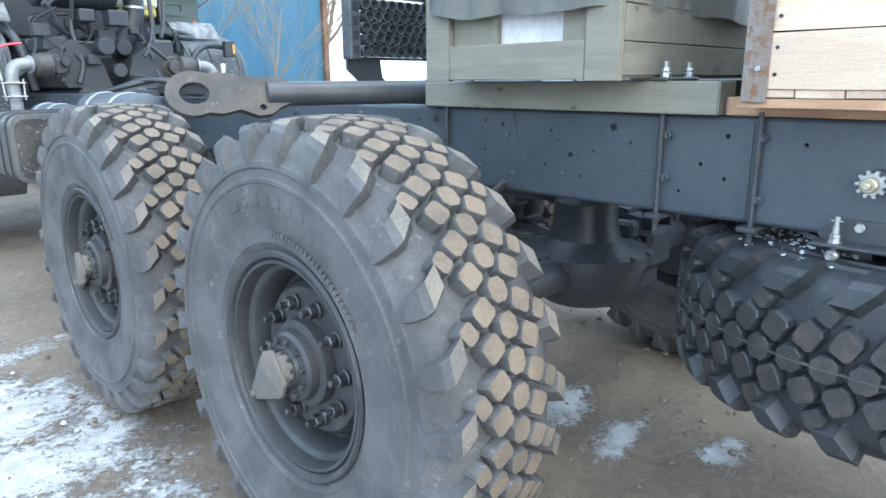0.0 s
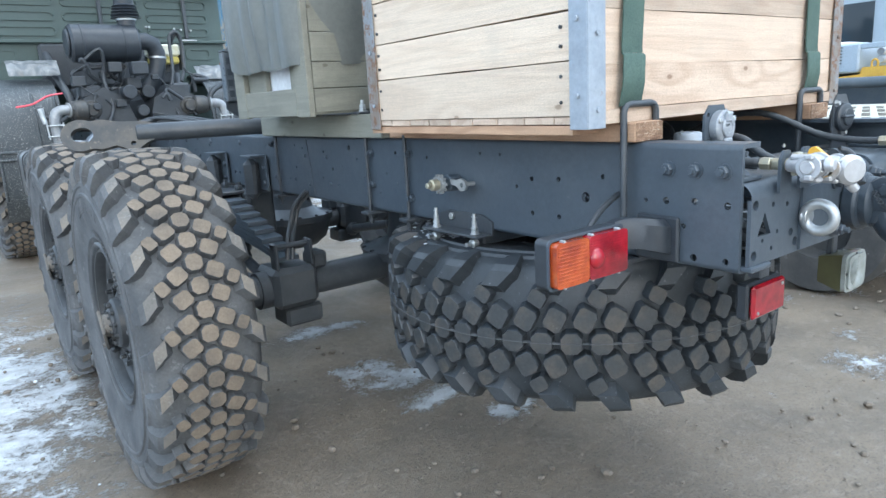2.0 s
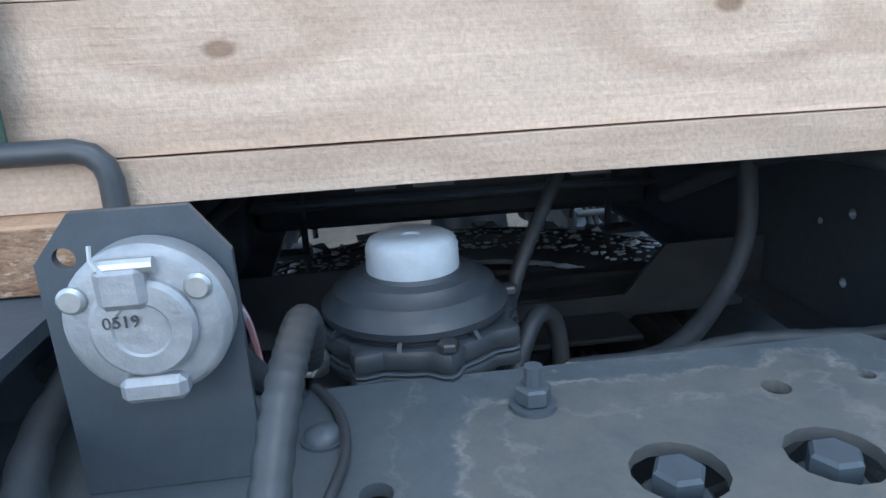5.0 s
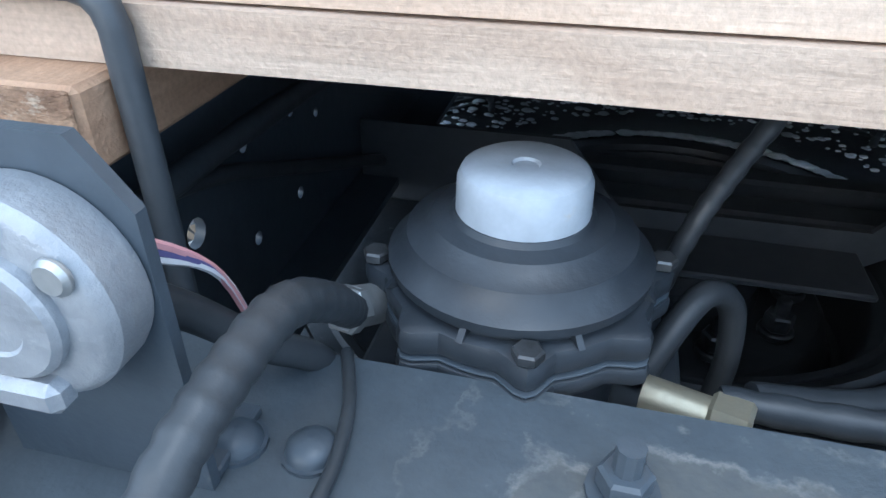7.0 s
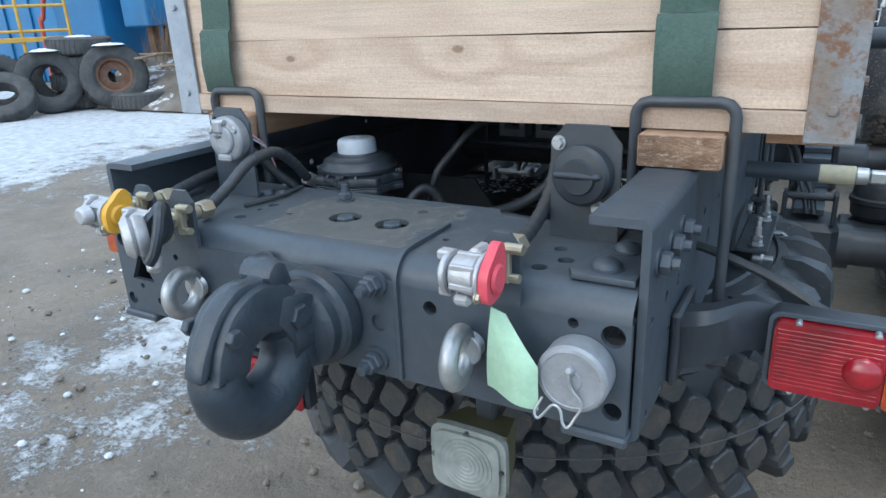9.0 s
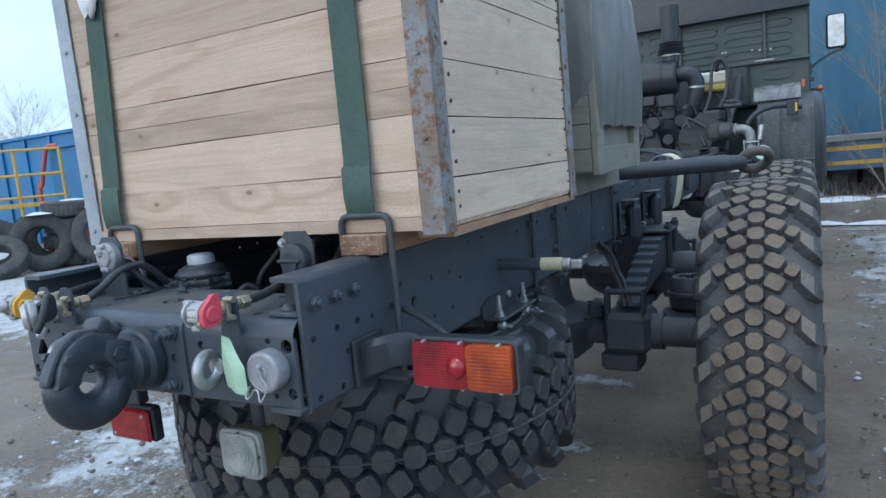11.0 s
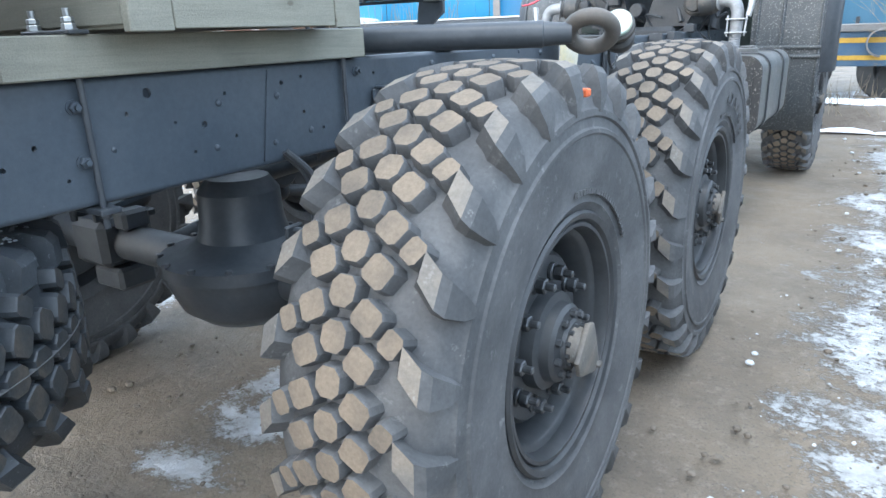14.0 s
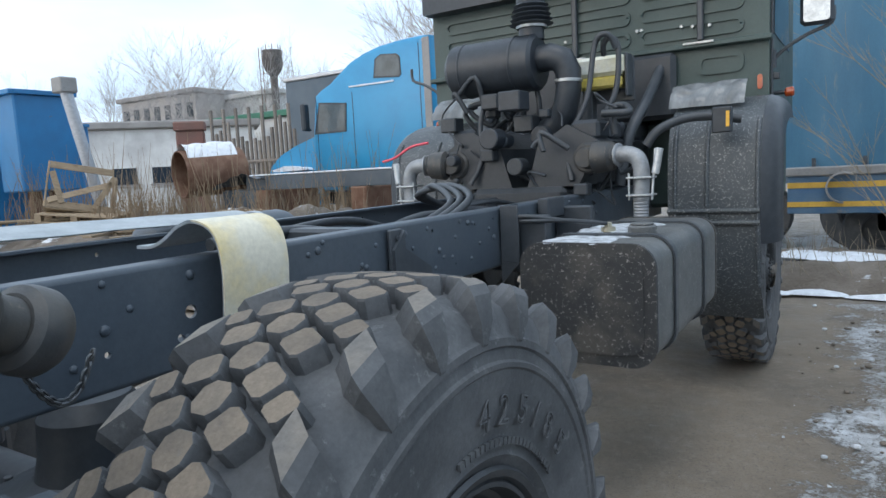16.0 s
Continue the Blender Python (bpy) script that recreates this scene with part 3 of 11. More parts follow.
def ground_material():
    m = bpy.data.materials.new("dirt_and_ice")
    m.use_nodes = True
    n, l = m.node_tree.nodes, m.node_tree.links
    bsdf = n["Principled BSDF"]
    coord = n.new("ShaderNodeTexCoord")

    def tex(scale, detail=6, rough=0.6, stretch=None):
        t = n.new("ShaderNodeTexNoise")
        t.inputs["Scale"].default_value, t.inputs["Detail"].default_value, t.inputs["Roughness"].default_value = scale, detail, rough
        if stretch:
            mp = n.new("ShaderNodeMapping")
            mp.inputs["Scale"].default_value = stretch
            l.new(coord.outputs["Object"], mp.inputs[0])
            l.new(mp.outputs[0], t.inputs["Vector"])
        else:
            l.new(coord.outputs["Object"], t.inputs["Vector"])
        return t.outputs["Fac"]

    def ranged(v, a, b, c=0.0, d=1.0):
        r = n.new("ShaderNodeMapRange")
        for key, val in (("From Min", a), ("From Max", b), ("To Min", c), ("To Max", d)):
            r.inputs[key].default_value = val
        l.new(v, r.inputs["Value"])
        return r.outputs[0]

    def mixed(f, a, b):
        x = n.new("ShaderNodeMix")
        x.data_type = "RGBA"
        l.new(f, x.inputs["Factor"])
        for val, s in ((a, 6), (b, 7)):
            if isinstance(val, tuple):
                x.inputs[s].default_value = (*val, 1)
            else:
                l.new(val, x.inputs[s])
        return x.outputs[2]

    def maths(op, a, b):
        x = n.new("ShaderNodeMath")
        x.operation = op
        for i, val in enumerate((a, b)):
            if isinstance(val, (int, float)):
                x.inputs[i].default_value = val
            else:
                l.new(val, x.inputs[i])
        return x.outputs[0]

    dirt = mixed(ranged(tex(1.3, 7, 0.65), 0.38, 0.64), (0.245, 0.200, 0.150), (0.155, 0.130, 0.102))
    dirt = mixed(ranged(tex(22, 5, 0.75), 0.52, 0.8), dirt, (0.31, 0.268, 0.222))
    dirt = mixed(ranged(tex(95, 3, 0.75), 0.54, 0.72), dirt, (0.09, 0.080, 0.069))
    cover = n.new("ShaderNodeAttribute")
    cover.attribute_name = "snow"
    grainy = maths("ADD", maths("MULTIPLY", tex(2.1, 9, 0.72), 0.62), maths("MULTIPLY", tex(34, 6, 0.9, (1, 1.2, 1)), 0.48))
    level = maths("ADD", grainy, maths("MULTIPLY", cover.outputs["Fac"], 0.52))
    mask = ranged(level, 0.805, 0.85)
    snow = mixed(ranged(tex(9, 6, 0.7), 0.35, 0.65), (0.62, 0.65, 0.68), (0.38, 0.385, 0.385))
    l.new(mixed(mask, dirt, snow), bsdf.inputs["Base Color"])
    wet = ranged(tex(3.0, 6), 0.3, 0.7, 0.42, 0.85)
    l.new(wet, bsdf.inputs["Roughness"])
    b = n.new("ShaderNodeBump")
    b.inputs["Strength"].default_value, b.inputs["Distance"].default_value = 0.8, 0.03
    height = maths("ADD", maths("ADD", maths("MULTIPLY", tex(16, 8, 0.7), 0.8), maths("MULTIPLY", tex(70, 4, 0.7), 0.22)), maths("MULTIPLY", mask, 0.25))
    l.new(height, b.inputs["Height"])
    l.new(b.outputs[0], bsdf.inputs["Normal"])
    return m


ground = single("ground", ground_shape, ground_material(), "bare brown wet dirt yard with patches of trodden snow and ice", "ground", kind="structure", sharp=180)
snow_attr = ground.data.attributes.new("snow", "FLOAT", "POINT")
snow_attr.data.foreach_set("value", [snow_cover(v.co.x, v.co.y) for v in ground.data.vertices])

# loose stones and crumbs of snow on the dirt
rnd = random.Random(12)
for nm, count, spots_, mt, lab in (
        ("gravel", 2600, ((1.3, 3.0, -0.5, 9.0), (-3.4, -1.2, -0.8, 4.5), (-1.2, 1.3, -1.2, 2.6)), material("loose_stones", (0.21, 0.18, 0.148), 0.9, second=(0.14, 0.122, 0.10), scale=30), "small loose stones on the wet dirt"),
        ("snow_crumbs", 900, ((1.35, 3.2, 1.2, 9.5), (-3.6, -1.3, 0.2, 4.8)), material("snow_crumb", (0.66, 0.70, 0.74), 0.8, second=(0.52, 0.55, 0.58), scale=30), "crumbs of trodden snow on the dirt")):
    sh = Shape()
    for i in range(count):
        x0, x1, y0, y1 = spots_[i % len(spots_)]
        x, y = rnd.uniform(x0, x1), rnd.uniform(y0, y1)
        size = 0.003 + 0.016 * rnd.random() ** 5
        sh.sphere((x, y, 0.001), size, 6, 4, (rnd.uniform(0.8, 1.3), rnd.uniform(0.8, 1.3), rnd.uniform(0.5, 0.8)))
    single(nm, sh, mt, lab, "ground cover", kind="stuff", base=(0, 0, 0), sharp=30)

# ---- wheels ----
TYRE_R, PITCHES = 0.600, 26


def tyre_body(shape, m):
    prof = [(0.268, 0.135), (0.288, 0.152), (0.306, 0.160), (0.312, 0.166), (0.320, 0.163), (0.36, 0.171), (0.41, 0.178), (0.452, 0.180), (0.456, 0.184), (0.464, 0.184),
            (0.468, 0.179), (0.486, 0.177), (0.490, 0.182), (0.503, 0.181), (0.508, 0.174), (0.530, 0.168), (0.551, 0.153), (0.562, 0.126), (0.569, 0.07), (0.571, 0.0)]
    full = prof + [(r, -h) for r, h in prof[-2::-1]]
    shape.lathe(full, 96, m)


def tread(shape, m, turn, worn):
    """Blocks in chevron rows, and shoulder lugs that run down the sidewall. Slot 1: the faces that touch the ground."""
    step = 2 * math.pi / PITCHES

    def at(u, s, h):
        r = 0.578 - 0.012 * (u / 0.18) ** 2 + h
        a = turn * s / TYRE_R
        return r, a, u

    def put(a0, pts):
        return [m @ Vector((r * math.cos(a0 + a), r * math.sin(a0 + a), u)) for r, a, u in pts]

    def block(a0, u, s, wu, ws, skew, hgt=0.0225, cut=0.17):
        hu, hs, c = wu / 2, ws / 2, cut
        rot = math.atan(skew)
        cr, sr = math.cos(rot), math.sin(rot)
        base = [(-hu, -hs * (1 - 2 * c)), (-hu, hs * (1 - 2 * c)), (-hu * (1 - 2 * c), hs), (hu * (1 - 2 * c), hs), (hu, hs * (1 - 2 * c)), (hu, -hs * (1 - 2 * c)), (hu * (1 - 2 * c), -hs), (-hu * (1 - 2 * c), -hs)]
        ring = lambda g, h: put(a0, [at(u + (p * cr - q * sr) * g, s + (p * sr + q * cr) * g, h) for p, q in base])
        lo, mid, top = ring(1.10, -0.014), ring(1.0, hgt - 0.0035), ring(0.93, hgt)
        k = len(shape.v)
        shape.v += [tuple(p) for p in lo + mid + top]
        for j in range(2):
            for i in range(8):
                shape.f.append((k + j * 8 + i, k + j * 8 + (i + 1) % 8, k + (j + 1) * 8 + (i + 1) % 8, k + (j + 1) * 8 + i))
                shape.mi.append(0)
        shape.f.append(tuple(range(k + 16, k + 24)))
        shape.mi.append(1)

    def lug(a0, side):
        # stations across the shoulder: u, radius, first and last arc length
        st = [(0.124, 0.590, 0.056, 0.103), (0.127, 0.5955, 0.058, 0.106), (0.162, 0.589, 0.086, 0.142), (0.175, 0.575, 0.094, 0.150), (0.186, 0.535, 0.108, 0.148), (0.184, 0.500, 0.120, 0.138)]
        k = len(shape.v)
        for u, r, s0, s1 in st:
            for s, rr, uu in ((s0, r, u), (s1, r, u), (s1 + 0.006, r - 0.04, u - 0.03), (s0 - 0.006, r - 0.04, u - 0.03)):
                a = a0 + turn * s / TYRE_R
                shape.v.append(tuple(m @ Vector((rr * math.cos(a), rr * math.sin(a), side * uu))))
        for i in range(len(st) - 1):
            for j in range(4):
                a, b = k + i * 4 + j, k + i * 4 + (j + 1) % 4
                shape.f.append((a, b, b + 4, a + 4))
                shape.mi.append(2 if j == 0 and i == 1 and worn else 0)
        shape.f += [(k, k + 1, k + 2, k + 3), tuple(k + (len(st) - 1) * 4 + j for j in (3, 2, 1, 0))]
        shape.mi += [0, 0]

    for i in range(PITCHES):
        a0 = i * step
        half = TYRE_R * step / 2
        for row, s in ((0, 0.0), (1, half)):
            block(a0, 0, s - 0.002, 0.052, 0.054, 0, cut=0.25)
            for side in (-1, 1):
                block(a0, side * 0.0555, s + 0.031, 0.055, 0.050, side * 0.55, cut=0.17)
                if row == 0:
                    block(a0, side * 0.1045, s + 0.061, 0.038, 0.044, side * 0.58, 0.021)
        for side in (-1, 1):
            lug(a0, side)


def text_bars(shape, m, r, a0, a1, count, w, seed, top=0.1802):
    """Raised bars in place of moulded lettering on the sidewall."""
    rnd = random.Random(seed)
    for i in range(count):
        a = a0 + (a1 - a0) * (i + 0.5) / count
        da = abs(a1 - a0) / count * rnd.uniform(0.3, 0.42)
        vs = []
        for h in (0.168, top):
            vs += [(rr * math.cos(x), rr * math.sin(x), h) for rr, x in ((r - w, a - da), (r + w, a - da), (r + w, a + da), (r - w, a + da))]
        shape.add(vs, [(4, 5, 6, 7), (0, 1, 5, 4), (1, 2, 6, 5), (2, 3, 7, 6), (3, 0, 4, 7)], m)


def wheel(name, centre, outward, label, rubber, face, guard=True, worn=True, plain=False):
    z = Vector(outward)
    turn = 1 if z.x > 0 or plain else -1
    root = thing(name, centre, label, "wheel", "truck wheels")
    m = frame_to(centre, z, (0, 1, 0)) if not plain else frame_to(centre, z, (1, 0, 0)) @ Matrix.Diagonal((1, 1, 1.07, 1))
    sh = Shape()
    tyre_body(sh, m)
    up = math.pi / 2 * (1 if z.x > 0 else -1)
    text_bars(sh, m, 0.336, up - 1.05, up + 0.05, 24, 0.006, 4, 0.1738)
    if z.x < 0:
        text_bars(sh, m, 0.418, up - 0.35, up + 0.45, 7, 0.017, 3, 0.1798)
    part("tyre", sh, rubber, root, sharp=40)
    sh = Shape()
    tread(sh, m, turn, worn)
    part("tread", sh, [rubber, face, LUG_FACE], root, "dusty brown tread blocks" if worn else "dark worn-in tread blocks", sharp=25)
    if not worn:
        sh = Shape()
        sh.lathe([(0.590, -0.0012), (0.6025, -0.0006), (0.6025, 0.0006), (0.590, 0.0012)], 120, m)
        part("mould_seam", sh, RUBBER, root, "thin pale mould seam round the tread")
    sh = Shape()
    prof = [(0.262, 0.138), (0.290, 0.146), (0.294, 0.158), (0.288, 0.165), (0.276, 0.160), (0.270, 0.148), (0.266, 0.154), (0.258, 0.154), (0.253, 0.140), (0.250, 0.120), (0.240, 0.114), (0.234, 0.108), (0.228, 0.060), (0.224, 0.040),
            (0.216, 0.034), (0.208, 0.045), (0.196, 0.080), (0.186, 0.090), (0.105, 0.094), (0.1, 0.09), (0.1, -0.05), (0.225, -0.06), (0.27, -0.135), (0.275, -0.135)]
    sh.lathe(prof, 64, m)
    rim = part("rim", sh, RIM, root, "dark grey painted steel rim", sharp=38)
    sh = Shape()
    sh.lathe([(0.0, 0.178), (0.03, 0.178), (0.034, 0.170), (0.052, 0.168), (0.056, 0.160), (0.080, 0.156), (0.088, 0.148), (0.092, 0.128), (0.110, 0.122), (0.113, 0.105), (0.113, 0.06)], 40, m)
    for i in range(10):
        a = 2 * math.pi * i / 10 + 0.2
        sh.hexbolt(m @ Vector((0.070 * math.cos(a), 0.070 * math.sin(a), 0.155)), z, 0.009, 0.014)
        sh.hexbolt(m @ Vector((0.044 * math.cos(a), 0.043 * math.sin(a), 0.167)), z, 0.006, 0.010)
    part("hub", sh, RIM, root, sharp=30)
    for i in range(10):
        a = 2 * math.pi * i / 10
        p = m @ Vector((0.150 * math.cos(a), 0.150 * math.sin(a), 0.092))
        sh = Shape()
        sh.cyl(p, p + z * 0.010, 0.021, seg=16, chamfer=0.002)
        sh.hexbolt(p + z * 0.010, z, 0.0175, 0.022)
        sh.cyl(p + z * 0.03, p + z * 0.052, 0.0085, seg=10, chamfer=0.002)
        part("wheel_nut", sh, NUT, root)
    if guard:
        # half-cone shield of the tyre inflation hose, from the hub towards the rim
        sh = Shape()
        d = m.to_3x3() @ Vector((0.80, -0.60 * (1 if z.x > 0 else -1), 0))
        side = z.cross(d)
        c = Vector(centre)
        tilt = (z + d * 0.16).normalized()
        sh.slab([(-0.035, 0.045), (0.02, 0.062), (0.055, 0.056), (0.205, 0.018), (0.215, 0.0), (0.205, -0.018), (0.055, -0.056), (0.02, -0.062), (-0.035, -0.045)], 0.012, 0.004, frame_to(c + z * 0.186, tilt, d))
        sh.cyl(c + z * 0.150, c + z * 0.192, 0.046, 0.040, seg=20, chamfer=0.004)
        sh.hexbolt(c + d * 0.196 + z * 0.165, tilt, 0.009, 0.012)
        part("hose_guard", sh, LUG_FACE, root, "pale triangular steel hose guard")
        sh = Shape()
        sh.sweep([c + d * 0.13 + z * 0.165, c + d * 0.19 + z * 0.150, c + d * 0.232 + z * 0.140, c + d * 0.245 + z * 0.12], 0.008, 8, smooth_steps=5)
        p = c + d * 0.235 + z * 0.135
        sh.cyl(p - side * 0.02, p + side * 0.02, 0.014, seg=10, chamfer=0.003)
        part("inflation_valve", sh, NUT, root)
    return root


WX, WZ = 1.033, 0.582
WY1, WY2, WY3 = 1.90, 3.27, 7.22
rear_right = wheel("truck_wheel", (WX, WY1, WZ), (1, 0, 0), "rear truck wheel, grey rubber with dusty brown chevron tread blocks", RUBBER, TREAD_TOP)
mid_right = copy_thing(rear_right, pose(WX, WY2, WZ, 5))
tagged(mid_right, "middle truck wheel, dark rubber with dusty brown tread beside the fuel tank")
# raised size marking on the sidewall of the middle wheel
for mark, deg in (("4", 81.5), ("2", 72), ("5", 61.5), ("/", 52.5), ("8", 43.5), ("5", 33)):
    curve = bpy.data.curves.new("size_mark", "FONT")
    curve.body, curve.size, curve.bevel_depth, curve.align_x = mark, 0.066, 0.0017, "CENTER"
    curve.fill_mode = "NONE"
    curve.materials.append(RUBBER)
    digit = new("size_mark", curve)
    digit.parent = mid_right
    a = radians(deg)
    digit.matrix_local = frame_to((0, 0, 0), (1, 0, 0), (0, 1, 0)) @ Matrix.Translation((0.366 * math.cos(a), 0.366 * math.sin(a), 0.1802)) @ Matrix.Rotation(a - math.pi / 2, 4, "Z")
front_right = copy_thing(rear_right, pose(WX, WY3, WZ))
tagged(front_right, "front truck wheel under the cab mudguard, dusty brown tread")
rear_left = wheel("truck_wheel", (-WX, WY1, WZ), (-1, 0, 0), "rear truck wheel, grey rubber with dusty brown chevron tread blocks", RUBBER, TREAD_TOP)
mid_left = copy_thing(rear_left, pose(-WX, WY2, WZ, 5))
tagged(mid_left, "middle truck wheel, dark rubber with dusty brown tread blocks")
front_left = copy_thing(rear_left, pose(-WX, WY3, WZ))
tagged(front_left, "front truck wheel under the cab mudguard, dusty brown tread")
for root_, c_ in ((rear_right, (1.2135, 1.90, 1.118)),):
    sh = Shape()
    sh.box(c_[0] - 0.02, c_[0] + 0.0045, c_[1] - 0.011, c_[1] + 0.011, c_[2] - 0.008, c_[2] + 0.008, 0.003)
    part("paint_mark", sh, ORANGE_PAINT, root_, "dab of orange paint")
spare = wheel("spare_wheel", (0.0, 0.82, 0.697), (0, 0, 1), "black spare wheel hung flat under the chassis tail", RUBBER_SPARE, TREAD_SPARE, guard=False, worn=False, plain=True)

# ---- chassis frame ----
RX, RZ0, RZ1, RY0, RY1 = 0.41, 0.93, 1.178, 0.036, 7.6
chassis = thing("truck", (0, 0, 0), "army truck with bare dark blue-grey chassis and green cab", "truck")

# holes of the web: along, height, radius
web_holes = [(0.062, 1.061, 0.0075), (0.131, 1.064, 0.0075), (0.196, 1.061, 0.0075), (0.245, 1.058, 0.005), (0.062, 0.952, 0.0065), (0.131, 0.950, 0.0075), (0.20, 0.962, 0.0065),
             (0.155, 1.012, 0.006), (0.41, 1.05, 0.0125), (0.494, 1.086, 0.0065), (0.494, 0.995, 0.0065), (0.585, 1.083, 0.0065), (0.585, 0.995, 0.0065), (0.36, 1.10, 0.006), (0.64, 1.06, 0.005),
             (0.70, 1.14, 0.005), (0.78, 1.14, 0.005), (1.03, 1.12, 0.005), (1.20, 1.13, 0.006), (1.20, 1.03, 0.005), (1.26, 1.06, 0.005), (1.31, 0.99, 0.004), (1.45, 1.10, 0.005), (1.503, 1.138, 0.0105), (1.56, 1.07, 0.004),
             (1.634, 1.057, 0.0075), (1.60, 1.0, 0.004), (1.70, 1.12, 0.005), (1.72, 1.02, 0.005), (1.88, 1.13, 0.006), (1.95, 1.05, 0.005), (1.95, 1.14, 0.005), (2.02, 1.0, 0.005), (2.25, 1.13, 0.005), (2.3, 1.08, 0.005)]
rnd = random.Random(11)
far_holes = [(2.5 + 0.17 * i + rnd.uniform(-0.04, 0.04), rnd.choice((1.13, 1.06, 1.0)) + rnd.uniform(-0.01, 0.01), rnd.choice((0.005, 0.007, 0.009))) for i in range(26)]
far_holes += [(3.395, 1.057, 0.016)]
for side in (-1, 1):
    sh = Shape()
    # web in stretches, flanges turned inwards
    cuts = [RY0, 0.30, 0.66, 1.12, 1.40, 1.80, 2.4, 3.2, 4.2, 5.4, RY1]
    for a, b in zip(cuts, cuts[1:]):
        hs = [circle(y, z, r, 12) for y, z, r in web_holes + far_holes if a + r + 0.002 < y < b - r - 0.002]
        m = Matrix(((0, 0, -side, side * RX), (1, 0, 0, 0), (0, 1, 0, 0), (0, 0, 0, 1)))
        sh.prism([(a, RZ0 + 0.012), (b, RZ0 + 0.012), (b, RZ1 - 0.012), (a, RZ1 - 0.012)], 0.009, m, hs)
    for zc, dz in ((RZ1, -1), (RZ0, 1)):
        prof = []
        for k in range(6):
            a = math.pi / 2 * k / 5
            prof.append((RX - 0.012 + 0.012 * math.cos(a), zc + dz * (0.012 - 0.012 * math.sin(a))))
        prof.append((RX - 0.062, zc))
        prof += [(RX - 0.062, zc + dz * 0.009), (RX - 0.009, zc + dz * 0.009), (RX - 0.009, zc + dz * 0.012)]
        n = len(prof)
        vs = [(side * x, y, z) for y in (RY0, RY1) for x, z in prof]
        fs = [(i, (i + 1) % n, n + (i + 1) % n, n + i) for i in range(n)] + [tuple(range(n)), tuple(range(n, 2 * n))]
        sh.add(vs, fs)
    rail = part("side_rail", sh, FRAME, chassis, "blue-grey steel side rail with drilled holes")
    # strengthening plate and seams along the web
    for y0, lean in ((1.795, 0.04), (1.142, 0.0)):
        sh = Shape()
        m = Matrix(((0, 0, side, side * RX), (1, 0, 0, 0), (0, 1, 0, 0), (0, 0, 0, 1)))
        sh.prism([(y0, RZ0 + 0.014), (y0 + 0.010, RZ0 + 0.014), (y0 + 0.010 + lean, RZ1 - 0.014), (y0 + lean, RZ1 - 0.014)], 0.004, m)
        part("plate_edge", sh, FRAME, rail)
    # bolts and rivets
    bolts = [(0.07, 1.126, 0.0125), (0.13, 1.126, 0.0125), (0.19, 1.126, 0.0125), (1.118, 1.13, 0.012), (1.118, 0.99, 0.012), (1.345, 1.125, 0.012), (1.345, 1.02, 0.012), (1.41, 1.035, 0.006),
             (1.68, 1.10, 0.009), (1.66, 1.0, 0.008), (1.86, 1.10, 0.009), (1.84, 0.985, 0.008), (1.97, 1.0, 0.009), (2.17, 1.14, 0.012), (2.17, 1.0, 0.01)]
    bolts += [(2.35 + 0.21 * i, 1.14 if i % 2 else 1.06, 0.0118) for i in range(22)] + [(2.6 + 0.26 * i, 1.00, 0.009) for i in range(14)]
    bolts += [(y, z, 0.0085) for y, z in ((3.248, 1.093), (3.358, 0.978), (3.194, 1.153), (3.842, 1.160), (3.782, 1.133), (4.009, 1.071), (4.084, 1.122), (4.377, 1.145), (4.565, 1.095), (4.698, 1.135), (4.538, 1.024), (4.479, 1.032), (4.284, 1.088),
                                          (4.60, 1.150), (4.75, 1.05), (4.83, 1.10), (5.35, 1.135), (5.53, 1.150), (5.72, 1.150), (5.62, 1.08), (5.85, 1.12), (5.45, 1.04))]
    for y, z, r in bolts:
        b = Shape()
        x = side * RX
        if r >= 0.012:
            b.cyl((x, y, z), (x + side * 0.003, y, z), r * 1.25, seg=14)
            b.hexbolt((x + side * 0.003, y, z), (side, 0, 0), r, r * 0.9)
            b.cyl((x + side * (0.003 + r * 0.9), y, z), (x + side * (0.006 + r * 1.3), y, z), r * 0.5, seg=10)
        else:
            b.sphere((x, y, z), r, 12, 6, (0.75, 1, 1))
        part("bolt" if r >= 0.012 else "rivet", b, FRAME, rail)

# rear cross-member: a folded channel with a rounded back edge
CZ, CY0, CY1 = 1.105, 0.020, 0.252


def bend(n=7, r=0.032):
    return [(CY0 + r - r * math.cos(math.pi / 2 * k / (n - 1)), CZ - r + r * math.sin(math.pi / 2 * k / (n - 1))) for k in range(n)]


sh = Shape()
back_holes = [circle(x, z, r) for x, z, r in ((-0.385, 1.062, 0.010), (-0.385, 0.965, 0.010), (-0.32, 1.056, 0.0055), (-0.30, 1.0, 0.005), (-0.32, 0.97, 0.005), (-0.245, 0.99, 0.0085), (-0.265, 1.05, 0.005), (-0.355, 0.99, 0.0045), (-0.226, 0.968, 0.0095),
              (0.382, 1.0585, 0.0128), (0.384, 0.972, 0.0105), (0.34, 1.066, 0.006), (0.168, 1.05, 0.009), (0.365, 1.018, 0.005), (0.345, 0.965, 0.005))]
back_holes.append([(-0.375, 1.0), (-0.325, 1.0), (-0.35, 1.045)])
m = Matrix(((1, 0, 0, 0), (0, 0, 1, CY0), (0, 1, 0, 0), (0, 0, 0, 1)))
sh.prism([(-0.400, 0.945), (0.400, 0.945), (0.400, CZ - 0.032), (-0.400, CZ - 0.032)], 0.008, m, back_holes)
bp = bend()
vs = [(x, y, z) for x in (-0.400, 0.400) for y, z in bp]
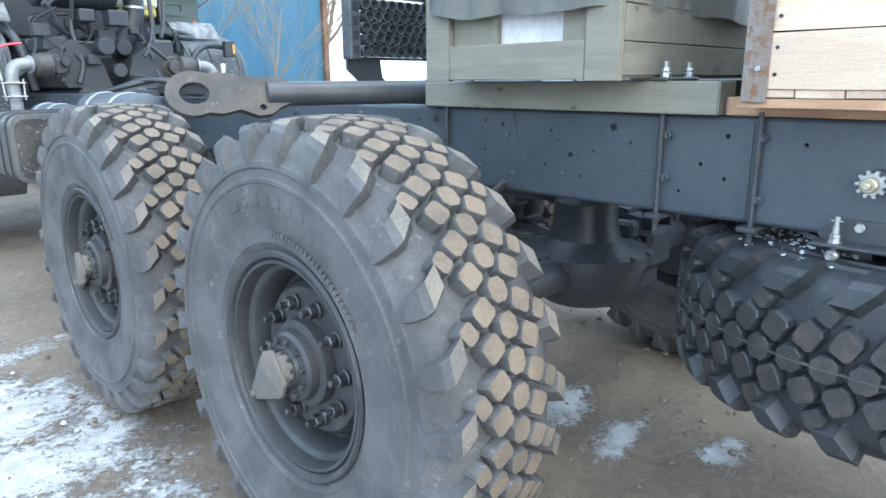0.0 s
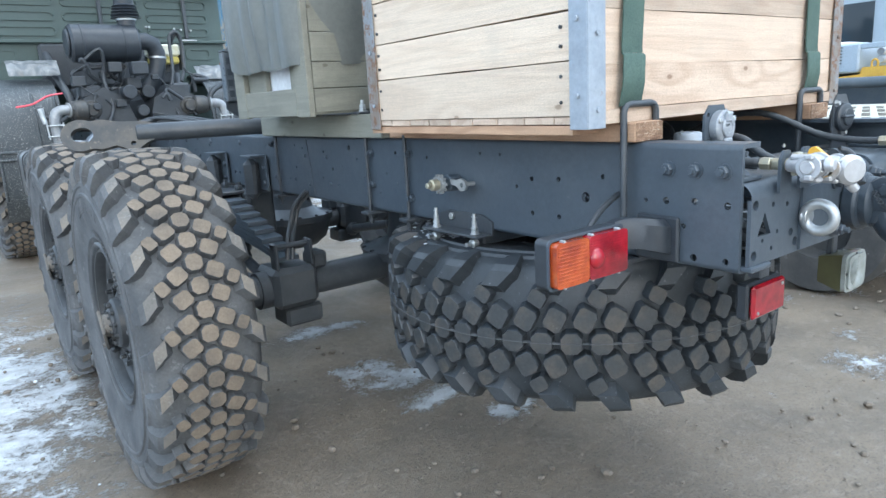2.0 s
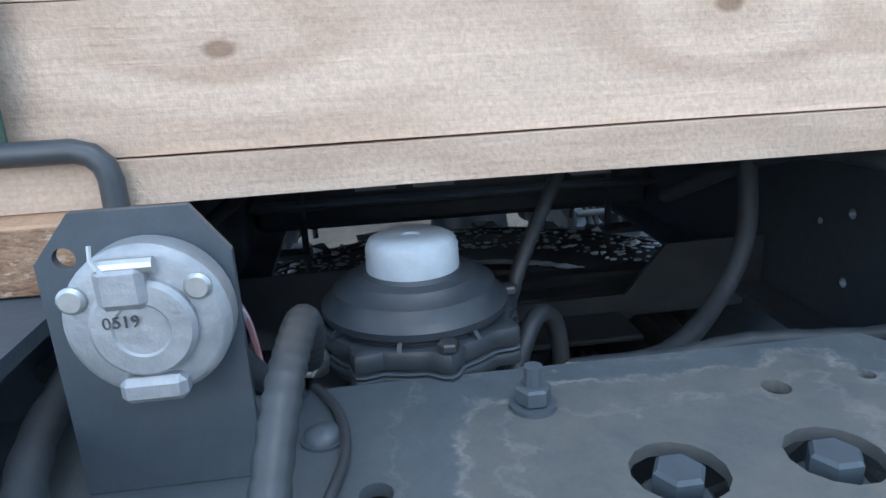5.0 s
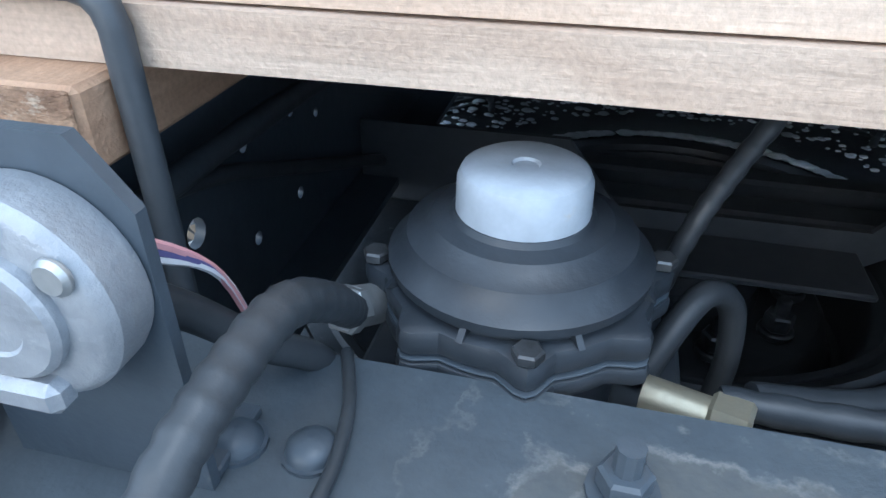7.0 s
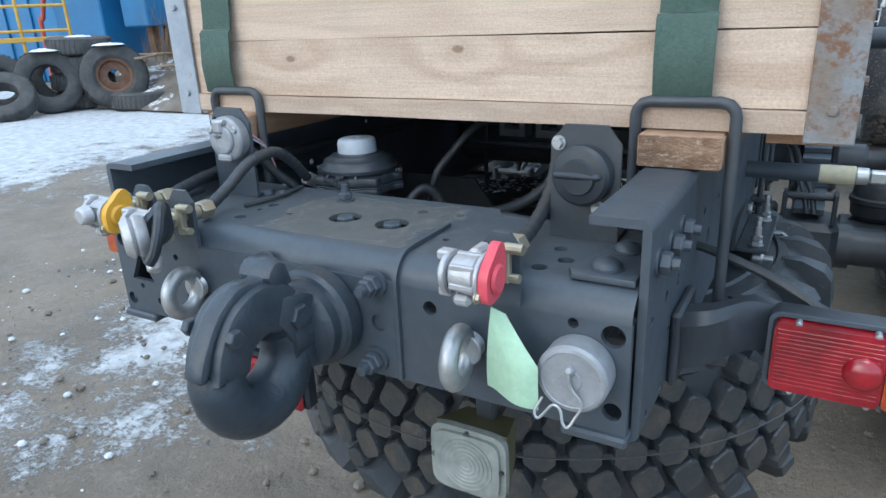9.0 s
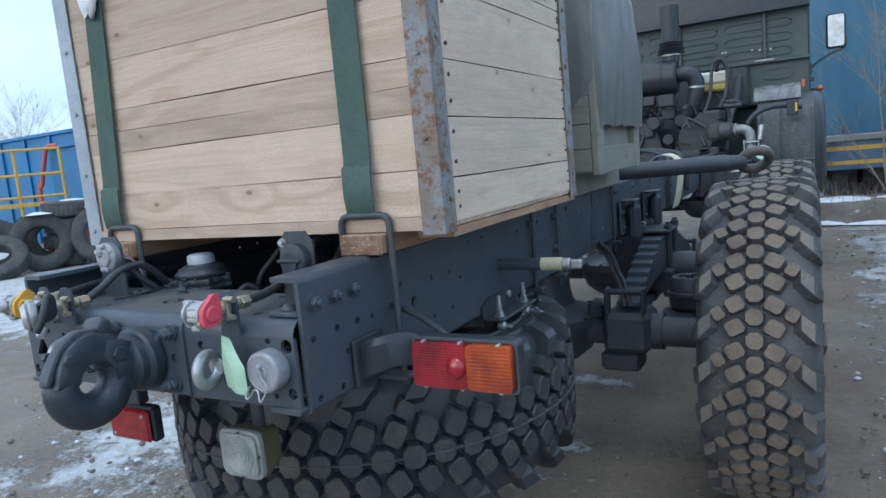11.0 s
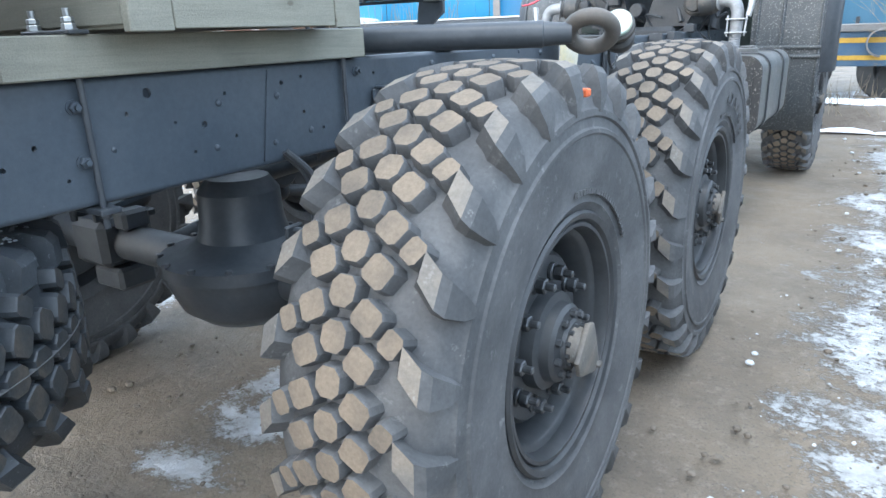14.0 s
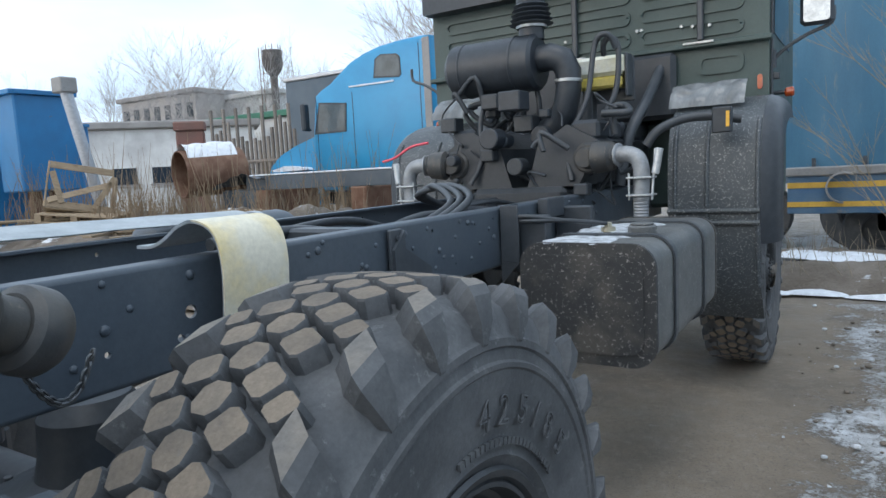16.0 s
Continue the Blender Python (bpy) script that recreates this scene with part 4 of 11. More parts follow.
sh.add(vs, [(i, i + 1, i + 8, i + 7) for i in range(6)])
top_holes = [circle(x, y, r) for x, y, r in ((-0.035, 0.135, 0.024), (0.045, 0.133, 0.024), (0.055, 0.198, 0.0085), (0.114, 0.201, 0.006), (-0.181, 0.145, 0.0085), (-0.184, 0.119, 0.0045), (-0.124, 0.118, 0.0045), (-0.183, 0.079, 0.009),
             (0.223, 0.195, 0.007), (0.288, 0.126, 0.0085), (0.306, 0.092, 0.0095), (0.286, 0.061, 0.0095), (0.335, 0.053, 0.0075), (0.146, 0.103, 0.005), (0.205, 0.103, 0.005), (0.16, 0.07, 0.004))]
m = Matrix(((1, 0, 0, 0), (0, 1, 0, 0), (0, 0, 1, CZ - 0.008), (0, 0, 0, 1)))
sh.slot = 1
sh.prism([(-0.400, CY0 + 0.032), (0.400, CY0 + 0.032), (0.400, 0.225), (0.165, 0.225), (0.150, CY1), (-0.400, CY1)], 0.008, m, top_holes)
cross = part("rear_cross_member", sh, [FRAME, FILM_TOP], chassis, "dusty folded steel cross-member with large bolt holes", sharp=40)
# middle plate laid over it, with its rounded edge
sh = Shape()
t = 0.006
outer = [(CY0 - t, 0.948)] + [(CY0 - t + (0.032 + t) * (1 - math.cos(math.pi / 2 * k / 7)), CZ + t - (0.032 + t) * (1 - math.sin(math.pi / 2 * k / 7))) for k in range(8)] + [(0.150, CZ + t)]
inner = [(CY0 + 0.0005, 0.948)] + [(CY0 + 0.0005 + 0.032 * (1 - math.cos(math.pi / 2 * k / 7)), CZ + 0.0005 - 0.032 * (1 - math.sin(math.pi / 2 * k / 7))) for k in range(8)] + [(0.150, CZ + 0.0005)]
for x0, x1 in ((0.1215, 0.127),):
    vs = [(x, y, z) for x in (x0, x1) for y, z in outer + inner[::-1]]
    n = len(outer) * 2
    sh.add(vs, [(i, (i + 1) % n, n + (i + 1) % n, n + i) for i in range(n)] + [tuple(range(n)), tuple(range(n, 2 * n))])
part("plate_edge", sh, FRAME, cross)
for x, y in ((-0.035, 0.135), (0.045, 0.133)):
    b = Shape()
    b.cyl((x, y, CZ - 0.035), (x, y, CZ - 0.014), 0.019, seg=18, chamfer=0.003)
    b.hexbolt((x, y, CZ - 0.014), (0, 0, 1), 0.0135, 0.016)
    part("bolt", b, FRAME_DUST, cross)
b = Shape()
b.cyl((-0.089, 0.206, CZ), (-0.089, 0.206, CZ + 0.003), 0.014, seg=14)
b.hexbolt((-0.089, 0.206, CZ + 0.003), (0, 0, 1), 0.0105, 0.011)
b.cyl((-0.089, 0.206, CZ + 0.014), (-0.089, 0.206, CZ + 0.026), 0.0055, seg=10)
part("bolt", b, FRAME, cross)
for side in (-1, 1):
    sh = Shape()
    sh.slab([(0.322, 0.055), (0.330, 0.040), (0.396, 0.040), (0.396, 0.165), (0.352, 0.165)], 0.008, 0.002, Matrix(((side, 0, 0, 0), (0, 1, 0, 0), (0, 0, 1, CZ + 0.0006), (0, 0, 0, 1))))
    part("corner_plate", sh, FRAME, cross)
for x, y, lift, r in ((-0.239, 0.193, 0.0, 0.011), (-0.208, 0.196, 0.0, 0.011), (0.366, 0.125, 0.0088, 0.015), (0.360, 0.066, 0.0088, 0.016), (-0.360, 0.066, 0.0088, 0.016), (-0.366, 0.125, 0.0088, 0.015)):
    b = Shape()
    b.cyl((x, y, CZ + lift), (x, y, CZ + lift + 0.002), r * 1.15, seg=16)
    b.sphere((x, y, CZ + lift + 0.002), r, 14, 8, (1, 1, 0.62))
    part("bolt", b, FRAME, cross)
# end plates under the rail tails
for side in (-1, 1):
    sh = Shape()
    x0, x1 = sorted((side * 0.402, side * 0.330))
    sh.box(x0, x1, 0.012, 0.075, 0.934, 0.946, 0.003)
    part("end_plate", sh, FRAME, cross)
# inner cross-members further forward
for y, z0, z1 in ((1.15, 0.96, 1.15), (2.46, 0.94, 1.10), (4.3, 0.96, 1.15), (5.6, 0.96, 1.1)):
    sh = Shape()
    sh.box(-0.395, 0.395, y, y + 0.10, z0, z1, 0.012)
    sh.box(-0.395, 0.395, y - 0.05, y + 0.15, z0 + 0.05, z0 + 0.062, 0.003)
    part("inner_cross_member", sh, BLACK, chassis)

# ---- crates ----
# pine colours carry the daylight: side boards paler, rear boards toned down
WOOD_REAR = wood_material("planed_pine_across_dim", (0.57, 0.448, 0.348), (0.37, 0.25, 0.172), 0, 0.17, (0.42, 0.36, 0.295))
WOOD_SIDE = wood_material("planed_pine_along_lit", (0.70, 0.575, 0.45), (0.55, 0.415, 0.305), 1, 0.12, (0.50, 0.43, 0.35))
WOOD_RED = wood_material("raw_pine_reddish", (0.43, 0.275, 0.175), (0.27, 0.155, 0.092), 1, 0.18, (0.30, 0.21, 0.145))
GREEN_WOOD = wood_material("olive_painted_boards", (0.245, 0.242, 0.20), (0.19, 0.188, 0.158), 1, 0.10, (0.15, 0.15, 0.13))
GREEN_WOOD_X = wood_material("olive_painted_boards_across", (0.245, 0.242, 0.20), (0.19, 0.188, 0.158), 0, 0.10, (0.11, 0.108, 0.09))
GALV = material("galvanised_angle", (0.36, 0.40, 0.45), 0.5, metal=0.35, second=(0.29, 0.33, 0.38), scale=10, spots=(0.30, 0.22, 0.16), spot_scale=25, spot_range=(0.66, 0.74))
RUSTY = material("rusty_angle", (0.25, 0.275, 0.30), 0.65, metal=0.15, second=(0.22, 0.185, 0.155), scale=9, mix=(0.42, 0.62), spots=(0.19, 0.105, 0.062), spot_scale=34, spot_range=(0.50, 0.60), bump=0.4, bump_scale=120)
END_GRAIN = material("sawn_end_grain", (0.36, 0.235, 0.15), 0.9, second=(0.20, 0.115, 0.07), scale=26, mix=(0.35, 0.6), grain=160, grain_amount=0.35, bump=0.8, bump_scale=110, spots=(0.52, 0.42, 0.32), spot_scale=75, spot_range=(0.55, 0.68), stretch=(1, 1, 2.2), bump_distance=0.006)


def bearer(x0, x1, y0, y1, z0, z1, mat_, end_mat, label):
    """A squared timber with rough sawn ends."""
    root = thing("timber_bearer", (x0, y0, z0), label, "timber", "crate bearers")
    sh = Shape()
    sh.box(x0, x1, y0, y1, z0, z1, 0.003)
    part("timber", sh, mat_, root)
    for a, b in ((y0 - 0.0025, y0 - 0.0002), (y1 + 0.0002, y1 + 0.0025)):
        sh = Shape()
        sh.box(x0 + 0.002, x1 - 0.002, a, b, z0 + 0.001, z1 - 0.001, 0.0008)
        part("end_grain", sh, end_mat, root, "rough sawn end grain")


STRAP = material("green_webbing_strap", (0.070, 0.115, 0.095), 0.8, second=(0.055, 0.095, 0.08), scale=20, grain=260, grain_amount=0.25, bump=0.3, bump_scale=300)

CX0, CX1, KY0, KY1, KZ0, KZ1 = -0.528, 0.566, 0.296, 1.132, 1.222, 1.985
crate = thing("wooden_crate", (0.02, 0.71, 1.18), "large pale pine plank crate with steel corner angles", "crate")
rnd = random.Random(21)


def planks(z_list, make, name="plank"):
    for a, b in zip(z_list, z_list[1:]):
        make(a + 0.0012, b - 0.0012)


def wavy_plank(sh, x0, x1, y0, y1, z0, z1, along, seed):
    """A board with slightly uneven long edges."""
    n = 14
    vs, fs = [], []
    for i in range(n + 1):
        f = i / n
        a = 0.0018 * noise.noise((f * 3.1, seed * 7.3, 0.2))
        b = 0.0018 * noise.noise((f * 3.1, seed * 7.3, 4.2))
        if along == 0:
            x = x0 + (x1 - x0) * f
            ring = [(x, y0, z0 + a), (x, y1, z0 + a), (x, y1, z1 + b), (x, y0, z1 + b)]
        else:
            y = y0 + (y1 - y0) * f
            ring = [(x0, y, z0 + a), (x1, y, z0 + a), (x1, y, z1 + b), (x0, y, z1 + b)]
        vs += ring
    for i in range(n):
        for j in range(4):
            p, q = i * 4 + j, i * 4 + (j + 1) % 4
            fs.append((p, q, q + 4, p + 4) if along else (p, p + 4, q + 4, q))
    fs += [(0, 1, 2, 3), tuple(n * 4 + j for j in (3, 2, 1, 0))]
    sh.add(vs, fs)


rear_z = [KZ0 + 0.027, 1.340, 1.448, 1.502, 1.556, 1.678, 1.79, 1.88, KZ1]
rear_z[2] = 1.449
side_z_r = [1.230, 1.320, 1.440, 1.552, 1.692, 1.742, 1.86, KZ1]
side_z_l = [1.238, 1.351, 1.449, 1.56, 1.67, 1.78, 1.88, KZ1]
for i, (a, b) in enumerate(zip(rear_z, rear_z[1:])):
    for y0, y1 in ((KY0 + 0.004, KY0 + 0.029), (KY1 - 0.029, KY1 - 0.004)):
        sh = Shape()
        wavy_plank(sh, CX0 + 0.03, CX1 - 0.03, y0 + rnd.uniform(0, 0.003), y1, a + 0.0006, b - 0.0006, 0, i + y0)
        part("plank", sh, WOOD_REAR, crate)
for side, zs in ((-1, side_z_l), (1, side_z_r)):
    for i, (a, b) in enumerate(zip(zs, zs[1:])):
        sh = Shape()
        x0 = CX0 if side < 0 else CX1 - 0.025
        wavy_plank(sh, x0 + rnd.uniform(0, 0.003), x0 + 0.022 + rnd.uniform(0, 0.003), KY0 + 0.006, KY1 - 0.006, a + 0.0015, b - 0.0015, 1, i * 3 + side)
        pl = part("plank", sh, WOOD_SIDE, crate)
        for y in (KY0 + 0.075, KY1 - 0.06):
            for z in (a + 0.03, b - 0.03):
                nail = Shape()
                nail.cyl((x0 + (0.003 if side < 0 else 0.022), y, z), (x0 + (-0.0015 if side < 0 else 0.0265), y, z), 0.004, seg=8)
                part("nail", nail, NUT, pl)
# floor and lid boards
for i in range(9):
    sh = Shape()
    y0 = KY0 + 0.01 + i * (KY1 - KY0 - 0.02) / 9
    sh.box(CX0 + 0.004, CX1 - 0.004, y0 + 0.001, y0 + (KY1 - KY0 - 0.02) / 9 - 0.001, KZ0 - 0.0005 + rnd.uniform(-0.001, 0.001), KZ0 + 0.016, 0.0015)
    part("floor_board", sh, WOOD_REAR, crate)
    sh = Shape()
    sh.box(CX0, CX1, y0 + 0.001, y0 + (KY1 - KY0 - 0.02) / 9 - 0.001, KZ1 + 0.001, KZ1 + 0.022, 0.002)
    part("lid_board", sh, WOOD_REAR, crate)
sh = Shape()
wavy_plank(sh, CX0 + 0.004, CX1 - 0.004, KY0 - 0.002, KY0 + 0.02, KZ0 - 0.001, KZ0 + 0.0262, 0, 91)
part("bottom_rail", sh, WOOD_REAR, crate)
# corner angles
for cx, sx in ((CX0, -1), (CX1, 1)):
    for cy, sy in ((KY0, -1), (KY1, 1)):
        sh = Shape()
        w = 0.052
        x_out, y_out = cx + sx * 0.004, cy + sy * 0.003
        sh.box(*sorted((x_out, x_out - sx * w)), *sorted((y_out, y_out - sy * 0.004)), KZ0 - 0.010, KZ1 + 0.01, 0.001)
        sh.box(*sorted((x_out, x_out - sx * 0.004)), *sorted((y_out - sy * 0.004, y_out - sy * w)), KZ0 - 0.010, KZ1 + 0.01, 0.001)
        ang = part("corner_angle", sh, RUSTY if sx > 0 or sy > 0 else GALV, crate, "rusty steel corner angle" if sx > 0 else "blue-grey galvanised corner angle")
        for z in (1.25, 1.40, 1.56, 1.72, 1.88):
            sh = Shape()
            sh.hexbolt((x_out - sx * 0.026, y_out, z), (0, sy, 0), 0.006, 0.005)
            part("screw", sh, GALV if sx < 0 else RUSTY, ang)
            sh = Shape()
            sh.hexbolt((x_out, y_out - sy * 0.030, z + 0.03), (sx, 0, 0), 0.006, 0.005)
            part("screw", sh, GALV if sx < 0 else RUSTY, ang)
# reddish boards under the crate and the long bearers on the rails
for x0, x1 in ((-0.425, -0.332), (0.336, 0.437)):
    bearer(x0, x1, 0.262, 1.205, RZ1 + 0.0005, KZ0 - 0.0022, WOOD_RED, END_GRAIN, "rough sawn pine bearer between crate and chassis rail")
for x0, x1 in ((CX0 + 0.006, CX0 + 0.09), (CX1 - 0.09, CX1 - 0.006)):
    sh = Shape()
    wavy_plank(sh, x0, x1, KY0 + 0.05, KY1 + 0.01, KZ0 - 0.021, KZ0 - 0.0022, 1, x0)
    part("skid_board", sh, WOOD_RED, crate, "reddish raw skid board")

# straps and their loops
for x, top_shift in ((-0.411, 0.045), (0.381, 0.002)):
    w = 0.033
    strap = thing("lashing_strap", (x, KY0, 1.25), "dark green webbing strap over the pine crate", "strap", "crate straps")
    runs = (("folded_end", [(KY0 - 0.008, 1.2535), (KY0 - 0.011, 1.256), (KY0 - 0.018, 1.30), (KY0 - 0.016, 1.355), (KY0 - 0.010, 1.36)], 0, 0.002),
            ("rear_run", [(KY0 - 0.0095, 1.3605), (KY0 - 0.008, 1.375), (KY0 - 0.007, 1.6), (KY0 - 0.006, KZ1 + 0.0235)], 0, 0.0),
            ("top_run", [(KY0 - 0.006, KZ1 + 0.024), (KY0 + 0.02, KZ1 + 0.027), (KY1 + 0.008, KZ1 + 0.027)], 1, 0.0),
            ("front_run", [(KY1 + 0.0085, KZ1 + 0.0265), (KY1 + 0.010, 1.262)], 0, 0.0))
    for nm, prof, flat, wide in runs:
        sh = Shape()
        vs = []
        for y, z in prof:
            sft = top_shift * max(0.0, z - 1.25) / 0.6
            vs += [(x - w - wide + sft, y, z), (x + w + wide + sft, y, z)]
        n = len(prof)
        fs = [(2 * i, 2 * i + 1, 2 * i + 3, 2 * i + 2) for i in range(n - 1)]
        k = len(vs)
        vs += [(px, py + (0 if flat else 0.003), pz - (0.003 if flat else 0)) for px, py, pz in vs]
        fs += [tuple(q + k for q in f)[::-1] for f in fs]
        fs += [(2 * i, 2 * i + 2, k + 2 * i + 2, k + 2 * i) for i in range(n - 1)] + [(2 * i + 3, 2 * i + 1, k + 2 * i + 1, k + 2 * i + 3) for i in range(n - 1)]
        fs += [(1, 0, k, k + 1), (2 * n - 2, 2 * n - 1, k + 2 * n - 1, k + 2 * n - 2)]
        sh.add(vs, fs)
        part(nm, sh, STRAP, strap, sharp=60)
    loop = Shape()
    y = KY0 - 0.010
    xo, xi = ((-0.432, -0.323) if x < 0 else (0.327, 0.446))
    r = 0.018
    zt = 1.257
    path = [(xo, y, 0.905), (xo, y, zt - r)] + [(xo + r - r * math.cos(a), y, zt - r + r * math.sin(a)) for a in (0.5, 1.0, 1.57)] + [(xi - r + r * math.sin(a), y, zt - r + r * math.cos(a)) for a in (0.0, 0.57, 1.07)] + [(xi, y, zt - r), (xi, y, 0.905)]
    loop.sweep(path, 0.0075, 12)
    ub = thing("u_bolt", (xo, y, 0.905), "black steel rod loop holding a strap to the rail", "u-bolt", "strap loops")
    part("rod", loop, BLACK, ub, sharp=50)
    sh = Shape()
    sh.box(xo - 0.02, xi + 0.02, y - 0.018, y + 0.018, 0.917, 0.9285, 0.002)
    part("foot_plate", sh, BLACK, ub)
    for x_ in (xo, xi):
        sh = Shape()
        sh.hexbolt((x_, y, 0.917), (0, 0, -1), 0.012, 0.010)
        part("nut", sh, NUT, ub)

# olive crate with a tarpaulin
GX0, GX1, GY0, GY1, GZ0, GZ1 = -0.605, 0.575, 1.385, 2.01, 1.268, 1.86
gcrate = thing("olive_crate", (0, 1.7, GZ0), "olive-painted board crate under a grey-green tarpaulin", "crate")
zs = [GZ0, 1.345, 1.428, 1.52, 1.62, 1.74, GZ1]
for side in (-1, 1):
    for i, (a, b) in enumerate(zip(zs, zs[1:])):
        x0 = GX0 + 0.022 if side < 0 else GX1 - 0.044
        spans = [(GY0 + 0.01, GY1 - 0.01)]
        if side < 0 and i == 1:
            spans = [(GY0 + 0.01, 1.555), (1.765, GY1 - 0.01)]
        for y0, y1 in spans:
            sh = Shape()
            sh.box(x0 + rnd.uniform(0, 0.002), x0 + 0.022, y0, y1, a + 0.001, b - 0.001, 0.002)
            part("board", sh, GREEN_WOOD, gcrate)
    for y0 in (GY0, GY1 - 0.09):
        sh = Shape()
        sh.box(*((GX0, GX0 + 0.0215) if side < 0 else (GX1 - 0.0215, GX1)), y0, y0 + 0.09, GZ0 - 0.012, GZ1, 0.002)
        part("batten", sh, GREEN_WOOD, gcrate)
    sh = Shape()
    sh.box(*((GX0 + 0.001, GX0 + 0.0215) if side < 0 else (GX1 - 0.0215, GX1 - 0.001)), GY0 + 0.092, GY1 - 0.092, GZ0 - 0.008, GZ0 + 0.082, 0.002)
    part("batten", sh, GREEN_WOOD, gcrate)
for y in (GY0, GY1 - 0.02):
    for i, (a, b) in enumerate(zip(zs, zs[1:])):
        sh = Shape()
        sh.box(GX0 + 0.024, GX1 - 0.024, y + rnd.uniform(0, 0.002), y + 0.02, a + 0.001, b - 0.001, 0.002)
        part("board", sh, GREEN_WOOD_X, gcrate)
sh = Shape()
sh.box(GX0 + 0.01, GX1 - 0.01, GY0 + 0.01, GY1 - 0.01, GZ0 - 0.006, GZ0 + 0.01, 0.002)
part("floor_panel", sh, GREEN_WOOD_X, gcrate)
WHITE_FOAM = material("white_foam", (0.75, 0.77, 0.79), 0.9, second=(0.68, 0.7, 0.73), scale=20, bump=0.3)
foam = Shape()
foam.box(GX0 + 0.046, GX0 + 0.08, 1.54, 1.78, 1.335, 1.44, 0.004)
single("foam_sheet", foam, WHITE_FOAM, "white foam packing behind the crate opening", "packing", base=(GX0 + 0.046, 1.54, 1.335))
for x0, x1 in ((-0.45, -0.36), (0.36, 0.445)):
    bearer(x0, x1, 1.215, 2.175, RZ1 + 0.0005, GZ0 - 0.0125, GREEN_WOOD, GREEN_WOOD_X, "olive timber bearer on the chassis rail under the crate")
TARP = material("grey_green_tarpaulin", (0.155, 0.165, 0.155), 0.42, second=(0.12, 0.13, 0.125), scale=5, bump=0.25, bump_scale=25, spots=(0.16, 0.165, 0.16), spot_scale=6, spot_range=(0.55, 0.75))


def tarp_point(u, v):
    """u runs round the crate, v from the hem to the top."""
    a = 2 * math.pi * u
    c, s = math.cos(a), math.sin(a)
    p = 9.0
    rr = (abs(c) ** p + abs(s) ** p) ** (-1 / p)
    hx, hy = (GX1 - GX0) / 2, (GY1 - GY0) / 2
    cx, cy = (GX0 + GX1) / 2, (GY0 + GY1) / 2
    fold = noise.noise((c * 4.2, s * 4.2, v * 1.3)) * 0.028 * (1 - 0.5 * v) + noise.noise((c * 11, s * 11, v * 2.0)) * 0.010
    swell = 1.022 + 0.03 * math.sin(math.pi * min(v * 1.5, 1))
    hem = 1.415 + 0.035 * noise.noise((c * 2.2, s * 2.2, 7))
    if s < -0.7:
        hem = 1.415 + 0.5 * 0.0 + 0.02 * noise.noise((c * 3, 0, 1))
    if v < 0.62:
        k, z = swell, hem + (1.90 - hem) * v / 0.62
        return (cx + c * rr * (hx * k + fold), cy + s * rr * (hy * k + fold), z)
    w = (v - 0.62) / 0.38
    k = swell * (1 - w ** 1.6)
    return (cx + c * rr * hx * k, cy + s * rr * hy * k + 0.0, 1.90 + 0.03 * math.sin(math.pi / 2 * w) + 0.018 * noise.noise((c * k * 4, s * k * 4, 2)))


sh = Shape()
sh.grid(tarp_point, 120, 36, close_u=True)
tarp = single("tarpaulin", sh, TARP, "creased grey-green tarpaulin draped over the olive crate", "tarpaulin", base=(0, 1.7, 1.4), sharp=60)

# ---- fittings of the chassis tail ----


def lens_material(name, colour, deep, rough=0.14):
    """Coloured plastic: a glossy skin over uneven depth, worn in places."""
    m = material(name, colour, rough, second=deep, scale=16, mix=(0.36, 0.66), grain=45, grain_amount=0.25, bump=0.1, bump_scale=60, rough_vary=0.08)
    bsdf = m.node_tree.nodes["Principled BSDF"]
    bsdf.inputs["Subsurface Weight"].default_value = 0.35
    bsdf.inputs["Subsurface Radius"].default_value = (0.02, 0.006, 0.003)
    bsdf.inputs["Coat Weight"].default_value = 0.6
    bsdf.inputs["Coat Roughness"].default_value = 0.12
    return m


RED_LENS = lens_material("red_lamp_lens", (0.34, 0.010, 0.022), (0.17, 0.004, 0.010))
ORANGE_LENS = lens_material("orange_lamp_lens", (0.46, 0.085, 0.015), (0.26, 0.035, 0.010))
CLEAR_LENS = material("clear_lamp_lens", (0.30, 0.325, 0.315), 0.12, second=(0.20, 0.22, 0.205), scale=18, mix=(0.35, 0.65), bump=0.15, bump_scale=40)
OLIVE = material("olive_lamp_housing", (0.12, 0.115, 0.055), 0.45, second=(0.09, 0.085, 0.045), scale=15)
PLASTIC = material("black_plastic", (0.024, 0.030, 0.038), 0.42, second=(0.034, 0.041, 0.050), scale=20, bump=0.12)
YELLOW = material("yellow_plastic", (0.72, 0.40, 0.04), 0.4, second=(0.65, 0.35, 0.04), scale=20)
REDCAP = material("red_plastic", (0.70, 0.095, 0.13), 0.4, second=(0.62, 0.08, 0.11), scale=20)
PAPER = material("pale_green_paper", (0.42, 0.62, 0.46), 0.85, second=(0.38, 0.58, 0.42), scale=8, bump=0.1)
WHITECAP = material("grey_white_plastic_cap", (0.37, 0.41, 0.455), 0.45, second=(0.32, 0.36, 0.405), scale=14, spots=(0.42, 0.40, 0.36), spot_scale=50, spot_range=(0.62, 0.76), bump=0.12)
CREAM = material("cream_tape", (0.55, 0.52, 0.36), 0.6, second=(0.48, 0.45, 0.32), scale=20)

